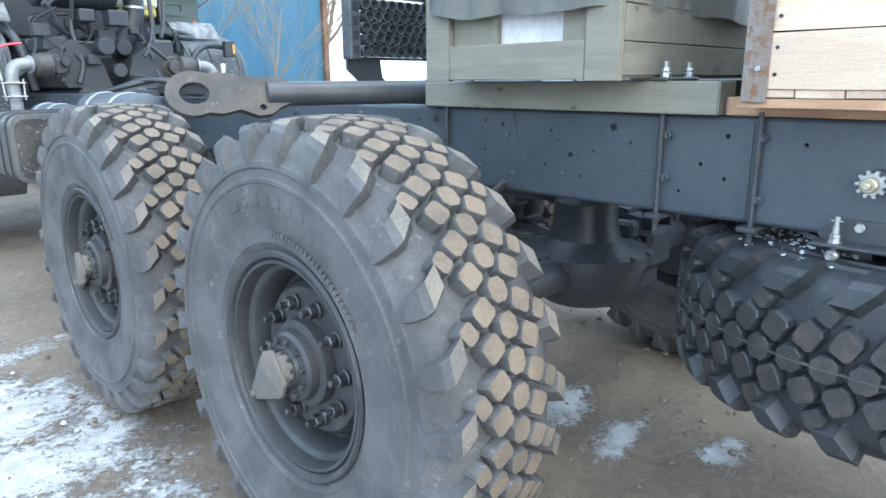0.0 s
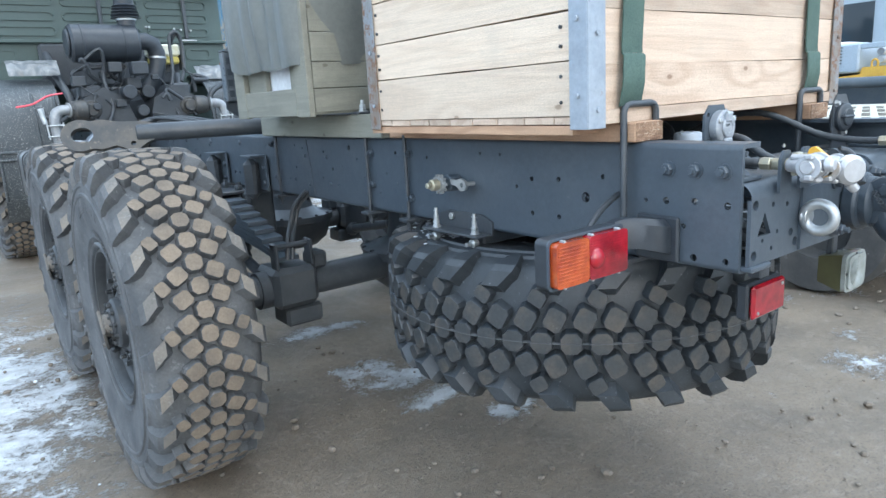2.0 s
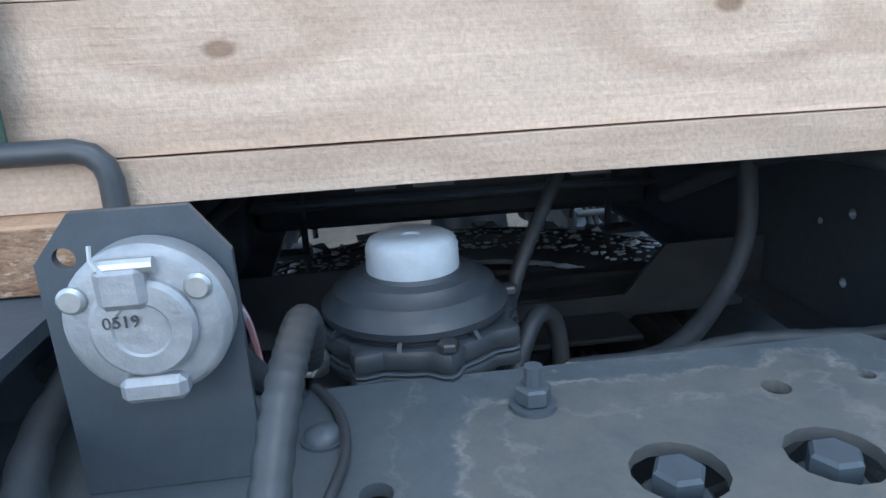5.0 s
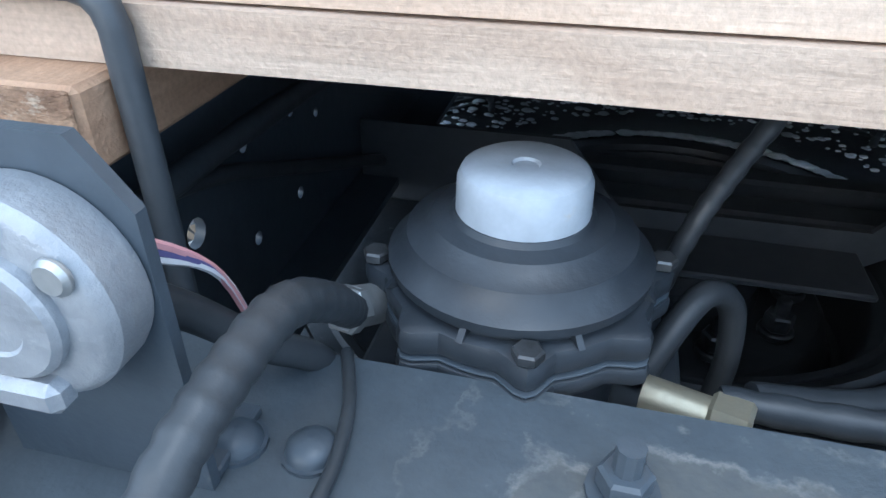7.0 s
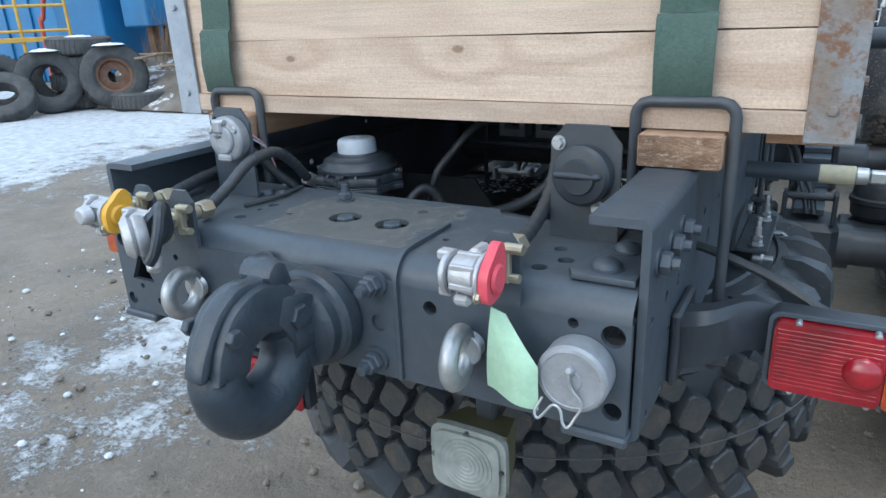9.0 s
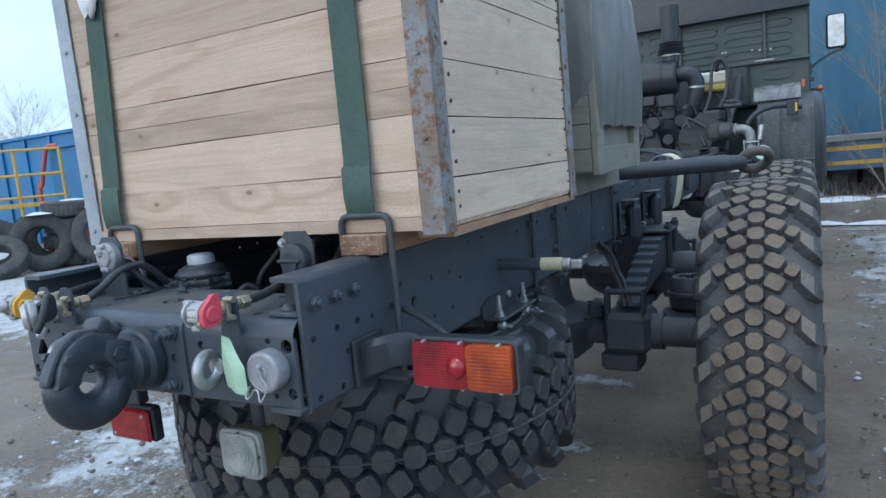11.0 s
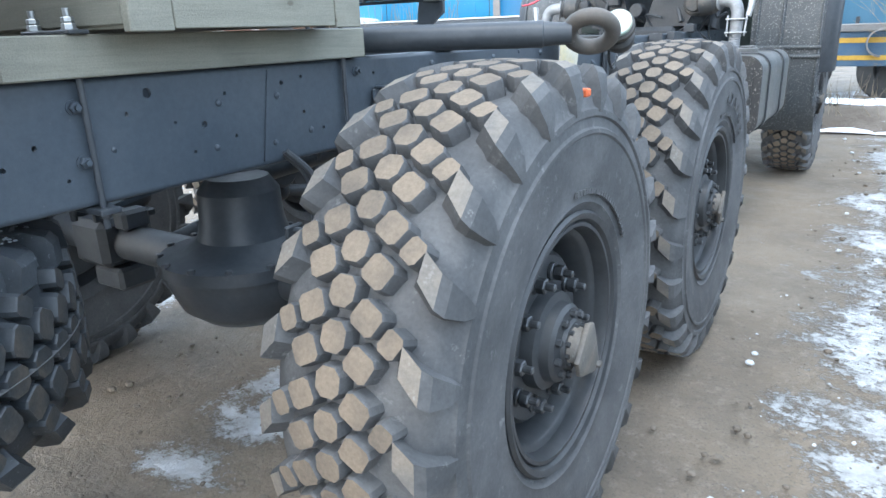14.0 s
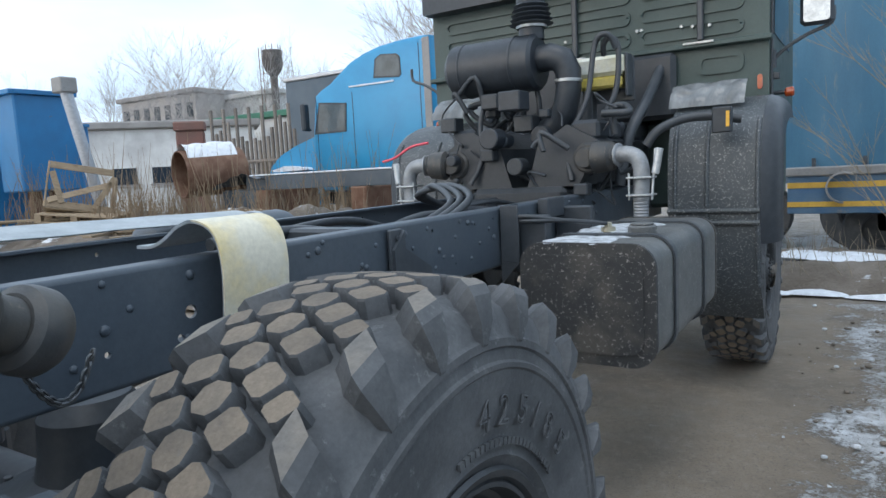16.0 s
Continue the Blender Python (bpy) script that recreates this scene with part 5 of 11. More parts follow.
# tail lamps on moulded arms
for side in (-1, 1):
    xi, xo = side * 0.518, side * 0.722
    lamp = thing("tail_lamp", (side * 0.62, 0.225, 0.925), "red and orange ribbed tail lamp on a black arm" + (" with scuffed grey rim" if side < 0 else ""), "tail lamp", "tail lamps")
    sh = Shape()
    x0, x1 = sorted((xi - side * 0.006, xo + side * 0.006))
    m = Matrix(((1, 0, 0, 0), (0, 0, 1, 0.228), (0, 1, 0, 0), (0, 0, 0, 1)))

    def lamp_outline(a, b, z0, z1, notch=0.006, r=0.012):
        pts = []
        for cx, cz, s0 in ((b - r, z0 + r, -90), (b - r, z1 - r, 0), (a + r, z1 - r, 90), (a + r, z0 + r, 180)):
            pts += [(cx + r * math.cos(radians(s0 + t)), cz + r * math.sin(radians(s0 + t))) for t in (0, 30, 60, 90)]
        return pts

    sh.prism(lamp_outline(x0, x1, 0.928, 1.026), 0.030, m)
    part("housing", sh, PLASTIC, lamp)
    sh = Shape()
    sh.prism(lamp_outline(x0 - 0.001, x1 + 0.001, 0.927, 1.027), 0.004, Matrix(((1, 0, 0, 0), (0, 0, 1, 0.2235), (0, 1, 0, 0), (0, 0, 0, 1))), [lamp_outline(x0 + 0.004, x1 - 0.004, 0.932, 1.022, r=0.009)])
    part("rim", sh, FRAME_DUST, lamp, "scuffed grey rim")
    lens_x = sorted((xi, xo))
    split = xi + side * 0.114
    for a, b, mt, nm in ((xi, split, RED_LENS, "red_lens"), (split, xo, ORANGE_LENS, "orange_lens")):
        a, b = sorted((a, b))
        sh = Shape()
        m2 = Matrix(((1, 0, 0, 0), (0, 0, 1, 0.208), (0, 1, 0, 0), (0, 0, 0, 1)))
        sh.prism(lamp_outline(a + 0.0005, b - 0.0005, 0.934, 1.020, r=0.008), 0.0198, m2)
        k, ribs = int((b - a) / 0.008), []
        for i in range(k):
            xx = a + (b - a) * (i + 0.5) / k
            z = 0.940 + 0.074 * (i + 0.5) / k
            ribs.append((a + 0.004, b - 0.004, 0.2072, 0.2079, z - 0.0017, z + 0.0017, 0.0008))
        lens = part(nm, sh, mt, lamp, "ribbed red lens" if nm == "red_lens" else "ribbed orange lens")
        for rib in ribs:
            sh = Shape()
            sh.box(*rib)
            part("rib", sh, mt, lens)
    sh = Shape()
    c = Vector((xi + side * 0.093, 0.209, 0.975))
    sh.sphere(c, 0.021, 18, 10, (1, 0.62, 1))
    part("lens_bulge", sh, RED_LENS, lamp, "domed red lens")
    for fx in (0.12, 0.5, 0.88):
        for z in (0.9335, 1.0205):
            sh = Shape()
            sh.cyl((xi + (xo - xi) * fx, 0.222, z), (xi + (xo - xi) * fx, 0.2085, z), 0.0036, seg=10, chamfer=0.001)
            part("screw", sh, ZINC, lamp)
    # arm
    sh = Shape()
    path = [(side * 0.412, 0.205, 0.985), (side * 0.45, 0.205, 0.995), (side * 0.49, 0.245, 1.0), (side * 0.53, 0.272, 0.985)]
    pts = spline(path, 5)
    vs, fs = [], []
    for i, p in enumerate(pts):
        f = i / (len(pts) - 1)
        hw, hh = 0.030 - 0.012 * f, 0.036 - 0.008 * f
        for a, b in ((-1, -1), (1, -1), (1, 0.6), (0.5, 1), (-0.5, 1), (-1, 0.6)):
            vs.append(p + Vector((0, a * hw, b * hh)))
    for i in range(len(pts) - 1):
        for j in range(6):
            a, b = i * 6 + j, i * 6 + (j + 1) % 6
            fs.append((a, b, b + 6, a + 6))
    fs += [(0, 1, 2, 3, 4, 5), tuple(range(len(vs) - 6, len(vs)))]
    sh.add(vs, fs)
    sh.box(*sorted((side * 0.4105, side * 0.422)), 0.16, 0.262, 0.935, 1.03, 0.004)
    sh.box(*sorted((side * 0.50, side * 0.60)), 0.2585, 0.28, 0.945, 1.01, 0.006)
    part("arm", sh, PLASTIC, lamp, "moulded black arm")
    sh = Shape()
    sh.sweep([(side * 0.405, 0.318, 1.064), (side * 0.43, 0.31, 1.062), (side * 0.50, 0.29, 1.045), (side * 0.565, 0.268, 1.018), (side * 0.59, 0.258, 1.0)], 0.0065, 8, smooth_steps=6)
    part("cable", sh, HOSE, lamp)

# towing hook
hook = thing("towing_hook", (0.012, 0.02, 1.02), "heavy black cast towing hook with latch and chain", "towing hook")
hc = Vector((0.012, 0.0, 1.02))
sh = Shape()
mm = frame_to((0.012, 0.0125, 1.02), (0, -1, 0), (1, 0, 0))
sh.lathe([(0, 0), (0.060, 0), (0.064, 0.004), (0.064, 0.024), (0.060, 0.030), (0.055, 0.032), (0.055, 0.046), (0.048, 0.052), (0.034, 0.055), (0.034, 0.085), (0, 0.085)], 40, mm)
part("buffer", sh, HITCH, hook, "round black rubber buffer")
pts, rad = [], []
for k in range(20):
    a = radians(58 + 12.0 * k)
    pts.append((0.012, -0.111 + 0.054 * math.sin(a), 1.010 + 0.055 * math.cos(a)))
    rad.append(0.0300 + 0.0045 * math.sin(math.pi * k / 19) ** 2 - (0.003 if k > 18 else 0))
sh = Shape()
sh.sweep(pts, rad, 20)
part("hook", sh, HITCH, hook, "worn black cast hook")
SIDE_ON = lambda x: Matrix(((0, 0, 1, x), (1, 0, 0, 0), (0, 1, 0, 0), (0, 0, 0, 1)))
rounded = lambda loop, k=3: [(p.x, p.y) for p in spline([Vector((a, b, 0)) for a, b in loop + loop[:1]], k)[:-1]]
# forged neck between the buffer and the bow
sh = Shape()
sh.slab([(-0.028, 0.978), (-0.030, 1.066), (-0.050, 1.078), (-0.082, 1.082), (-0.094, 1.052), (-0.080, 1.030), (-0.068, 1.010), (-0.060, 0.985), (-0.045, 0.974)], 0.062, 0.008, SIDE_ON(0.012 - 0.031))
part("neck", sh, HITCH, hook)
# latch: a bent jaw that closes the mouth from above
sh = Shape()
sh.slab(rounded([(-0.052, 1.052), (-0.056, 1.082), (-0.078, 1.098), (-0.118, 1.103), (-0.152, 1.088), (-0.174, 1.058), (-0.184, 1.030), (-0.184, 1.018), (-0.150, 1.013), (-0.138, 1.018), (-0.133, 1.032), (-0.122, 1.042), (-0.104, 1.045), (-0.088, 1.040), (-0.072, 1.040)]), 0.056, 0.009, SIDE_ON(0.012 - 0.028))
part("latch", sh, HITCH, hook, "cast latch jaw closing the hook")
# spring lever lying over the latch, with its knob and side ear
sh = Shape()
sh.slab(rounded([(-0.060, 1.094), (-0.062, 1.116), (-0.074, 1.124), (-0.088, 1.117), (-0.098, 1.108), (-0.130, 1.110), (-0.162, 1.092), (-0.186, 1.060), (-0.198, 1.034), (-0.192, 1.026), (-0.183, 1.034), (-0.170, 1.062), (-0.148, 1.084), (-0.118, 1.094), (-0.090, 1.094)]), 0.026, 0.006, SIDE_ON(0.004))
part("lever", sh, HITCH, hook)
sh = Shape()
sh.slab(rounded([(-0.058, 1.090), (-0.066, 1.118), (-0.084, 1.122), (-0.096, 1.108), (-0.088, 1.092)], 2), 0.050, 0.008, SIDE_ON(-0.012))
part("lever_knob", sh, HITCH, hook)
for y, z, r in ((-0.160, 1.068, 0.010), (-0.064, 1.052, 0.015)):
    for d in (-1, 1):
        sh = Shape()
        sh.hexbolt((0.012 + d * 0.028, y, z), (d, 0, 0), r, 0.010)
        part("pin", sh, HITCH, hook)
# split ring and its lug on the latch
sh = Shape()
sh.sweep([(-0.020 - 0.003 * math.sin(t), -0.112 + 0.013 * math.cos(t), 1.080 + 0.013 * math.sin(t)) for t in [2 * math.pi * q / 16 for q in range(17)]], 0.0014, 6)
part("split_ring", sh, NUT, hook)
sh = Shape()
for i in range(15):
    f = i / 14
    c = Vector((0.012 - 0.040, -0.046 - 0.062 * f, 1.048 - 0.042 * math.sin(math.pi * f) + 0.020 * f))
    ring = [c + Vector((0.0028 * math.cos(t) if i % 2 else 0.0008 * math.cos(t), 0.0046 * math.sin(t), 0.0026 * math.cos(t))) for t in [2 * math.pi * q / 10 for q in range(11)]]
    sh.sweep(ring, 0.0012, 6)
part("chain", sh, NUT, hook, "small steel safety chain")
for x, z in ((0.098, 1.073), (0.092, 0.970), (-0.075, 1.073), (-0.075, 0.970)):
    sh = Shape()
    sh.cyl((x, 0.0139, z), (x, 0.009, z), 0.017, seg=16)
    sh.hexbolt((x, 0.009, z), (0, -1, 0), 0.0135, 0.012)
    sh.hexbolt((x, -0.003, z), (0, -1, 0), 0.0115, 0.009)
    sh.cyl((x, -0.012, z), (x, -0.022, z), 0.0065, seg=10)
    part("flange_bolt", sh, FRAME, hook)
sh = Shape()
m3 = Matrix(((1, 0, 0, 0), (0, 0, 1, 0.0142), (0, 1, 0, 0), (0, 0, 0, 1)))
sh.prism([(-0.215, 0.948), (0.121, 0.948), (0.121, 1.076), (-0.215, 1.076)], 0.0055, m3, [circle(0.098, 1.02, 0.011)])
part("back_plate", sh, FRAME, hook)

# lifting eyes
for side in (-1, 1):
    eye = thing("lifting_eye", (side * 0.213, 0.01, 1.015), "bright zinc-plated lifting eye screwed into the cross-member", "lifting eye", "lifting eyes")
    sh = Shape()
    ex = 0.224 if side > 0 else -0.211
    c = Vector((ex, -0.018, 1.018))
    mm = frame_to(c, (1, 0.12, 0), (0, 1, 0))
    sh.lathe([(0.0275 + 0.0105 * math.cos(2 * math.pi * k / 12), 0.0105 * math.sin(2 * math.pi * k / 12)) for k in range(12)], 36, mm, closed=True)
    part("ring", sh, ZINC, eye, sharp=60)
    sh = Shape()
    sh.cyl((ex, 0.0135 if side < 0 else 0.0195, 1.018), (ex, 0.002, 1.018), 0.016, 0.012, seg=18, chamfer=0.002)
    sh.cyl((ex, 0.004, 1.018), (ex, 0.0, 1.018), 0.019, seg=20, chamfer=0.0015)
    part("collar", sh, ZINC, eye)

# left hand socket and its bracket, digits moulded on the lid
sk = thing("trailer_socket", (-0.278, 0.17, CZ), "round cast aluminium trailer socket on a black bracket", "trailer socket", "trailer sockets")
sh = Shape()
m3 = Matrix(((1, 0, 0, 0), (0, 0, 1, 0.170), (0, 1, 0, 0), (0, 0, 0, 1)))
sh.prism([(-0.320, CZ + 0.0005), (-0.236, CZ + 0.0005), (-0.236, 1.224), (-0.252, 1.246), (-0.302, 1.246), (-0.320, 1.224)], 0.005, m3, [circle(-0.307, 1.226, 0.005)])
sh.box(-0.320, -0.236, 0.175, 0.21, CZ + 0.0005, CZ + 0.006, 0.001)
part("bracket", sh, FRAME, sk, "folded black bracket plate")
sh = Shape()
mm = frame_to((-0.271, 0.1695, 1.200), (0, -1, 0), (1, 0, 0))
sh.lathe([(0, 0), (0.034, 0), (0.035, 0.003), (0.035, 0.016), (0.033, 0.019), (0.031, 0.020), (0.022, 0.021), (0.022, 0.024), (0.020, 0.026), (0.012, 0.0265), (0.011, 0.0255), (0, 0.0255)], 40, mm)
sh.box(-0.271 - 0.015, -0.271 + 0.005, 0.140, 0.153, 1.210, 1.229, 0.003)
sh.box(-0.271 - 0.014, -0.271 + 0.014, 0.142, 0.153, 1.166, 1.178, 0.003)
part("socket_body", sh, DULL_ALU, sk, "dull cast aluminium lid and body")
for x, z in ((-0.298, 1.214), (-0.247, 1.216)):
    sh = Shape()
    sh.cyl((x, 0.150, z), (x, 0.146, z), 0.0060, seg=14, chamfer=0.0015)
    part("screw", sh, ZINC, sk)
sh = Shape()
sh.cyl((-0.284, 0.145, 1.228), (-0.262, 0.145, 1.228), 0.0035, seg=10)
sh.sweep([(-0.285, 0.144, 1.238), (-0.285, 0.142, 1.232), (-0.281, 0.141, 1.226)], 0.001, 6)
part("hinge_pin", sh, ZINC, sk)
font = bpy.data.curves.new("cast_digits", "FONT")
font.body, font.size, font.extrude = "0519", 0.0075, 0.0004
digits = new("cast_digits", font)
digits.data.materials.append(NUT)
digits.parent = sk
digits.location = Vector((-0.286, 0.1432, 1.202)) - Vector((-0.278, 0.17, CZ))
digits.rotation_euler = (radians(90), 0, 0)
# right hand socket, black
sk2 = thing("trailer_socket", (0.30, 0.17, CZ), "black trailer socket on a tall bracket with zinc bolts", "trailer socket", "trailer sockets")
sh = Shape()
sh.prism([(0.258, CZ + 0.0005), (0.342, CZ + 0.0005), (0.342, 1.222), (0.325, 1.244), (0.275, 1.244), (0.258, 1.222)], 0.005, Matrix(((1, 0, 0, 0), (0, 0, 1, 0.168), (0, 1, 0, 0), (0, 0, 0, 1))))
sh.box(0.258, 0.342, 0.1732, 0.222, CZ + 0.0005, CZ + 0.006, 0.001)
part("bracket", sh, BLACK, sk2, "tall folded bracket plate")
sh = Shape()
mm = frame_to((0.300, 0.1675, 1.186), (-0.12, -1, 0), (1, 0, 0))
sh.lathe([(0, -0.01), (0.035, -0.01), (0.036, 0.004), (0.036, 0.012), (0.032, 0.016), (0.022, 0.018), (0.020, 0.022), (0, 0.022)], 32, mm)
sh.box(0.268, 0.326, 0.142, 0.158, 1.184, 1.192, 0.003)
part("socket_body", sh, PLASTIC, sk2, "black plastic socket")
for x, z in ((0.268, 1.222), (0.318, 1.146)):
    sh = Shape()
    sh.hexbolt((x, 0.168, z), (0, -1, 0), 0.0065, 0.010, washer=0.009)
    part("bolt", sh, ZINC, sk2)
# low socket on the cross-member's face
sk3 = thing("trailer_socket", (0.350, 0.02, 1.019), "dull silver round trailer socket with wire clip", "trailer socket", "trailer sockets")
sh = Shape()
mm = frame_to((0.350, 0.0195, 1.019), (0, -1, 0), (1, 0, 0))
sh.lathe([(0, 0), (0.036, 0), (0.0375, 0.003), (0.0375, 0.030), (0.035, 0.0335), (0.031, 0.0345), (0.030, 0.0335), (0.012, 0.0335), (0.011, 0.035), (0, 0.035)], 36, mm)
sh.cyl((0.350, -0.012, 1.030), (0.350, -0.0215, 1.034), 0.006, 0.004, seg=12, chamfer=0.001)
part("socket_body", sh, DULL_ALU, sk3)
sh = Shape()
sh.sweep([(0.350, -0.019, 1.034), (0.352, -0.020, 1.015), (0.364, -0.019, 0.998), (0.358, -0.022, 0.982), (0.352, -0.026, 0.972), (0.346, -0.024, 0.975), (0.342, -0.020, 0.986), (0.334, -0.020, 0.990), (0.326, -0.022, 0.980), (0.320, -0.026, 0.974), (0.316, -0.024, 0.980), (0.322, -0.018, 0.995)], 0.0016, 6, smooth_steps=3)
part("wire_clip", sh, ZINC, sk3)


def air_coupling(x, y, z, cap, cap_label, label, blank=None):
    """A palm coupling: cast body, sealing disc and coloured cover, screwed through an upright tab."""
    root = thing("air_coupling", (x, y, z), label, "air coupling", "air couplings")
    sh = Shape()
    sh.cyl((x - 0.004, y + 0.066, z), (x - 0.004, y + 0.020, z), 0.0115, seg=14, chamfer=0.002)
    sh.hexbolt((x - 0.004, y + 0.090, z), (0, -1, 0), 0.013, 0.022)
    part("connector", sh, BRASS, root, "brass hose connector")
    sh = Shape()
    sh.cyl((x - 0.010, y + 0.034, z), (x - 0.014, y - 0.004, z), 0.013, 0.016, seg=18, chamfer=0.003)
    sh.cyl((x - 0.030, y - 0.014, z), (x + 0.002, y - 0.014, z), 0.019, 0.021, seg=26, chamfer=0.004)
    sh.cyl((x + 0.002, y - 0.014, z), (x + 0.0062, y - 0.014, z), 0.0245, seg=26, chamfer=0.001)
    for k in range(6):
        a = math.pi * 2 * k / 6 + 0.4
        c = Vector((x - 0.012, y - 0.014 + 0.019 * math.cos(a), z + 0.019 * math.sin(a)))
        fin = Shape()
        fin.box(c.x - 0.014, c.x + 0.013, c.y - 0.003, c.y + 0.003, c.z - 0.003, c.z + 0.003, 0.001)
        part("rib", fin, ALU, root)
    sh.box(x - 0.026, x - 0.006, y - 0.030, y + 0.006, z - 0.030, z - 0.018, 0.004)
    sh.box(x - 0.022, x - 0.008, y - 0.002, y + 0.028, z + 0.010, z + 0.021, 0.004)
    part("body", sh, ALU, root, "ribbed cast aluminium body")
    sh = Shape()
    sh.cyl((x - 0.036, y - 0.014, z), (x - 0.0305, y - 0.014, z), 0.023, seg=22, chamfer=0.001)
    sh.cyl((x - 0.043, y - 0.014, z), (x - 0.036, y - 0.014, z), 0.013, seg=18, chamfer=0.002)
    for dz in (-0.019, 0.019):
        sh.box(x - 0.044, x - 0.030, y - 0.024, y - 0.010, z + dz - 0.005, z + dz + 0.005, 0.002)
    part("claw_plate", sh, ALU, root)
    sh = Shape()
    lid = [(y - 0.014 + 0.0215 * math.cos(a) * (1 + 0.55 * max(0.0, math.cos(a - 1.1)) ** 8 + 0.25 * max(0.0, math.cos(a + 2.3)) ** 10), z + 0.0215 * math.sin(a) * (1 + 0.70 * max(0.0, math.cos(a - 1.1)) ** 8 + 0.25 * max(0.0, math.cos(a + 2.3)) ** 10)) for a in [2 * math.pi * q / 40 for q in range(40)]]
    sh.prism(lid, 0.010, Matrix(((0, 0, 1, x + 0.0066), (1, 0, 0, 0), (0, 1, 0, 0), (0, 0, 0, 1))))
    sh.cyl((x + 0.0168, y - 0.014, z), (x + 0.0205, y - 0.014, z), 0.015, 0.013, seg=20, chamfer=0.001)
    part("cover", sh, cap, root, cap_label)
    if cap is YELLOW:
        sh = Shape()
        sh.cyl((x - 0.016, y - 0.036, z + 0.004), (x - 0.016, y - 0.052, z + 0.004), 0.014, 0.012, seg=18, chamfer=0.003)
        part("end_boss", sh, ALU, root)
    if cap is PLASTIC:
        # round filter housing of the second coupling, and the rubber cover's strap
        sh = Shape()
        d = Vector((-0.5, -0.86, -0.05)).normalized()
        c = Vector((x + 0.006, y - 0.026, z - 0.004))
        sh.cyl(c, c + d * 0.016, 0.026, 0.0285, seg=30, chamfer=0.003)
        sh.cyl(c + d * 0.016, c + d * 0.030, 0.0285, 0.0265, seg=30, chamfer=0.005)
        sh.cyl(c + Vector((0.012, -0.006, -0.028)), c + Vector((0.022, -0.016, -0.044)), 0.011, 0.009, seg=14, chamfer=0.002)
        part("filter_housing", sh, ALU, root, "round cast filter housing")
        sh = Shape()
        sh.sweep([(x + 0.020, y - 0.010, z + 0.030), (x + 0.032, y - 0.022, z + 0.024), (x + 0.038, y - 0.034, z + 0.002), (x + 0.036, y - 0.044, z - 0.022), (x + 0.030, y - 0.050, z - 0.034)], 0.0075, 10, smooth_steps=5)
        part("cover_strap", sh, cap, root)
    for dy, dz in ((0.010, 0.016), (-0.034, -0.014), (0.008, -0.020)):
        sh = Shape()
        sh.hexbolt((x + 0.004, y + dy, z + dz), (1, 0, 0), 0.0052, 0.005, washer=0.0066)
        part("bolt", sh, BRASS, root)
    sh = Shape()
    sh.box(x + 0.000, x + 0.012, y + 0.024, y + 0.034, z - 0.022, z + 0.020, 0.002)
    sh.cyl((x + 0.006, y + 0.029, z + 0.016), (x + 0.026, y + 0.029, z + 0.016), 0.006, seg=10)
    sh.cyl((x + 0.006, y + 0.029, z - 0.016), (x + 0.022, y + 0.029, z - 0.016), 0.005, seg=10)
    part("guide_plate", sh, BRASS, root, "yellow-passivated guide plate")
    return root


air_coupling(-0.294, -0.030, 1.131, YELLOW, "yellow plastic cover", "cast aluminium air coupling with yellow cover")
air_coupling(-0.216, -0.030, 1.121, PLASTIC, "black rubber cover", "cast aluminium air coupling with black rubber cover")
air_coupling(0.268, -0.030, 1.130, REDCAP, "red plastic cover", "cast air coupling with red cover")
for x in (-0.302, -0.224, 0.260):
    sh = Shape()
    m3 = Matrix(((1, 0, 0, 0), (0, 0, 1, 0.022), (0, 1, 0, 0), (0, 0, 0, 1)))
    sh.prism([(x - 0.018, 1.078), (x + 0.026, 1.078), (x + 0.026, 1.142), (x + 0.014, 1.158), (x - 0.006, 1.158), (x - 0.018, 1.142)], 0.006, Matrix(((1, 0, 0, 0), (0, 0, 1, 0.009), (0, 1, 0, 0), (0, 0, 0, 1))))
    tab = single("coupling_bracket", sh, FRAME, "black steel tab that carries an air coupling", "bracket", "coupling brackets", base=(x, 0.015, 1.078))
# paper tag
sh = Shape()


def tag_point(u, v):
    top = Vector((0.262 + 0.006 * u, -0.012, 1.083 - 0.004 * u))
    left = Vector((0.252, -0.010, 0.983))
    low = Vector((0.318, -0.014, 0.978))
    right = Vector((0.318, -0.016, 1.030))
    a = top.lerp(left, v)
    b = (top + Vector((0.008, 0, -0.004))).lerp(right, min(1.0, v * 1.6)) if v < 0.625 else right.lerp(low, (v - 0.625) / 0.375)
    p = a.lerp(b, u)
    p.y += 0.006 * math.sin(5 * u + 1.5) * v - 0.008 * math.sin(2.4 * v) + 0.003 * abs(u - v) * 2
    return tuple(p)


sh.grid(tag_point, 12, 17)
single("paper_tag", sh, PAPER, "creased pale green paper tag hanging from the air coupling", "tag", base=(0.228, -0.004, 1.0), sharp=60)

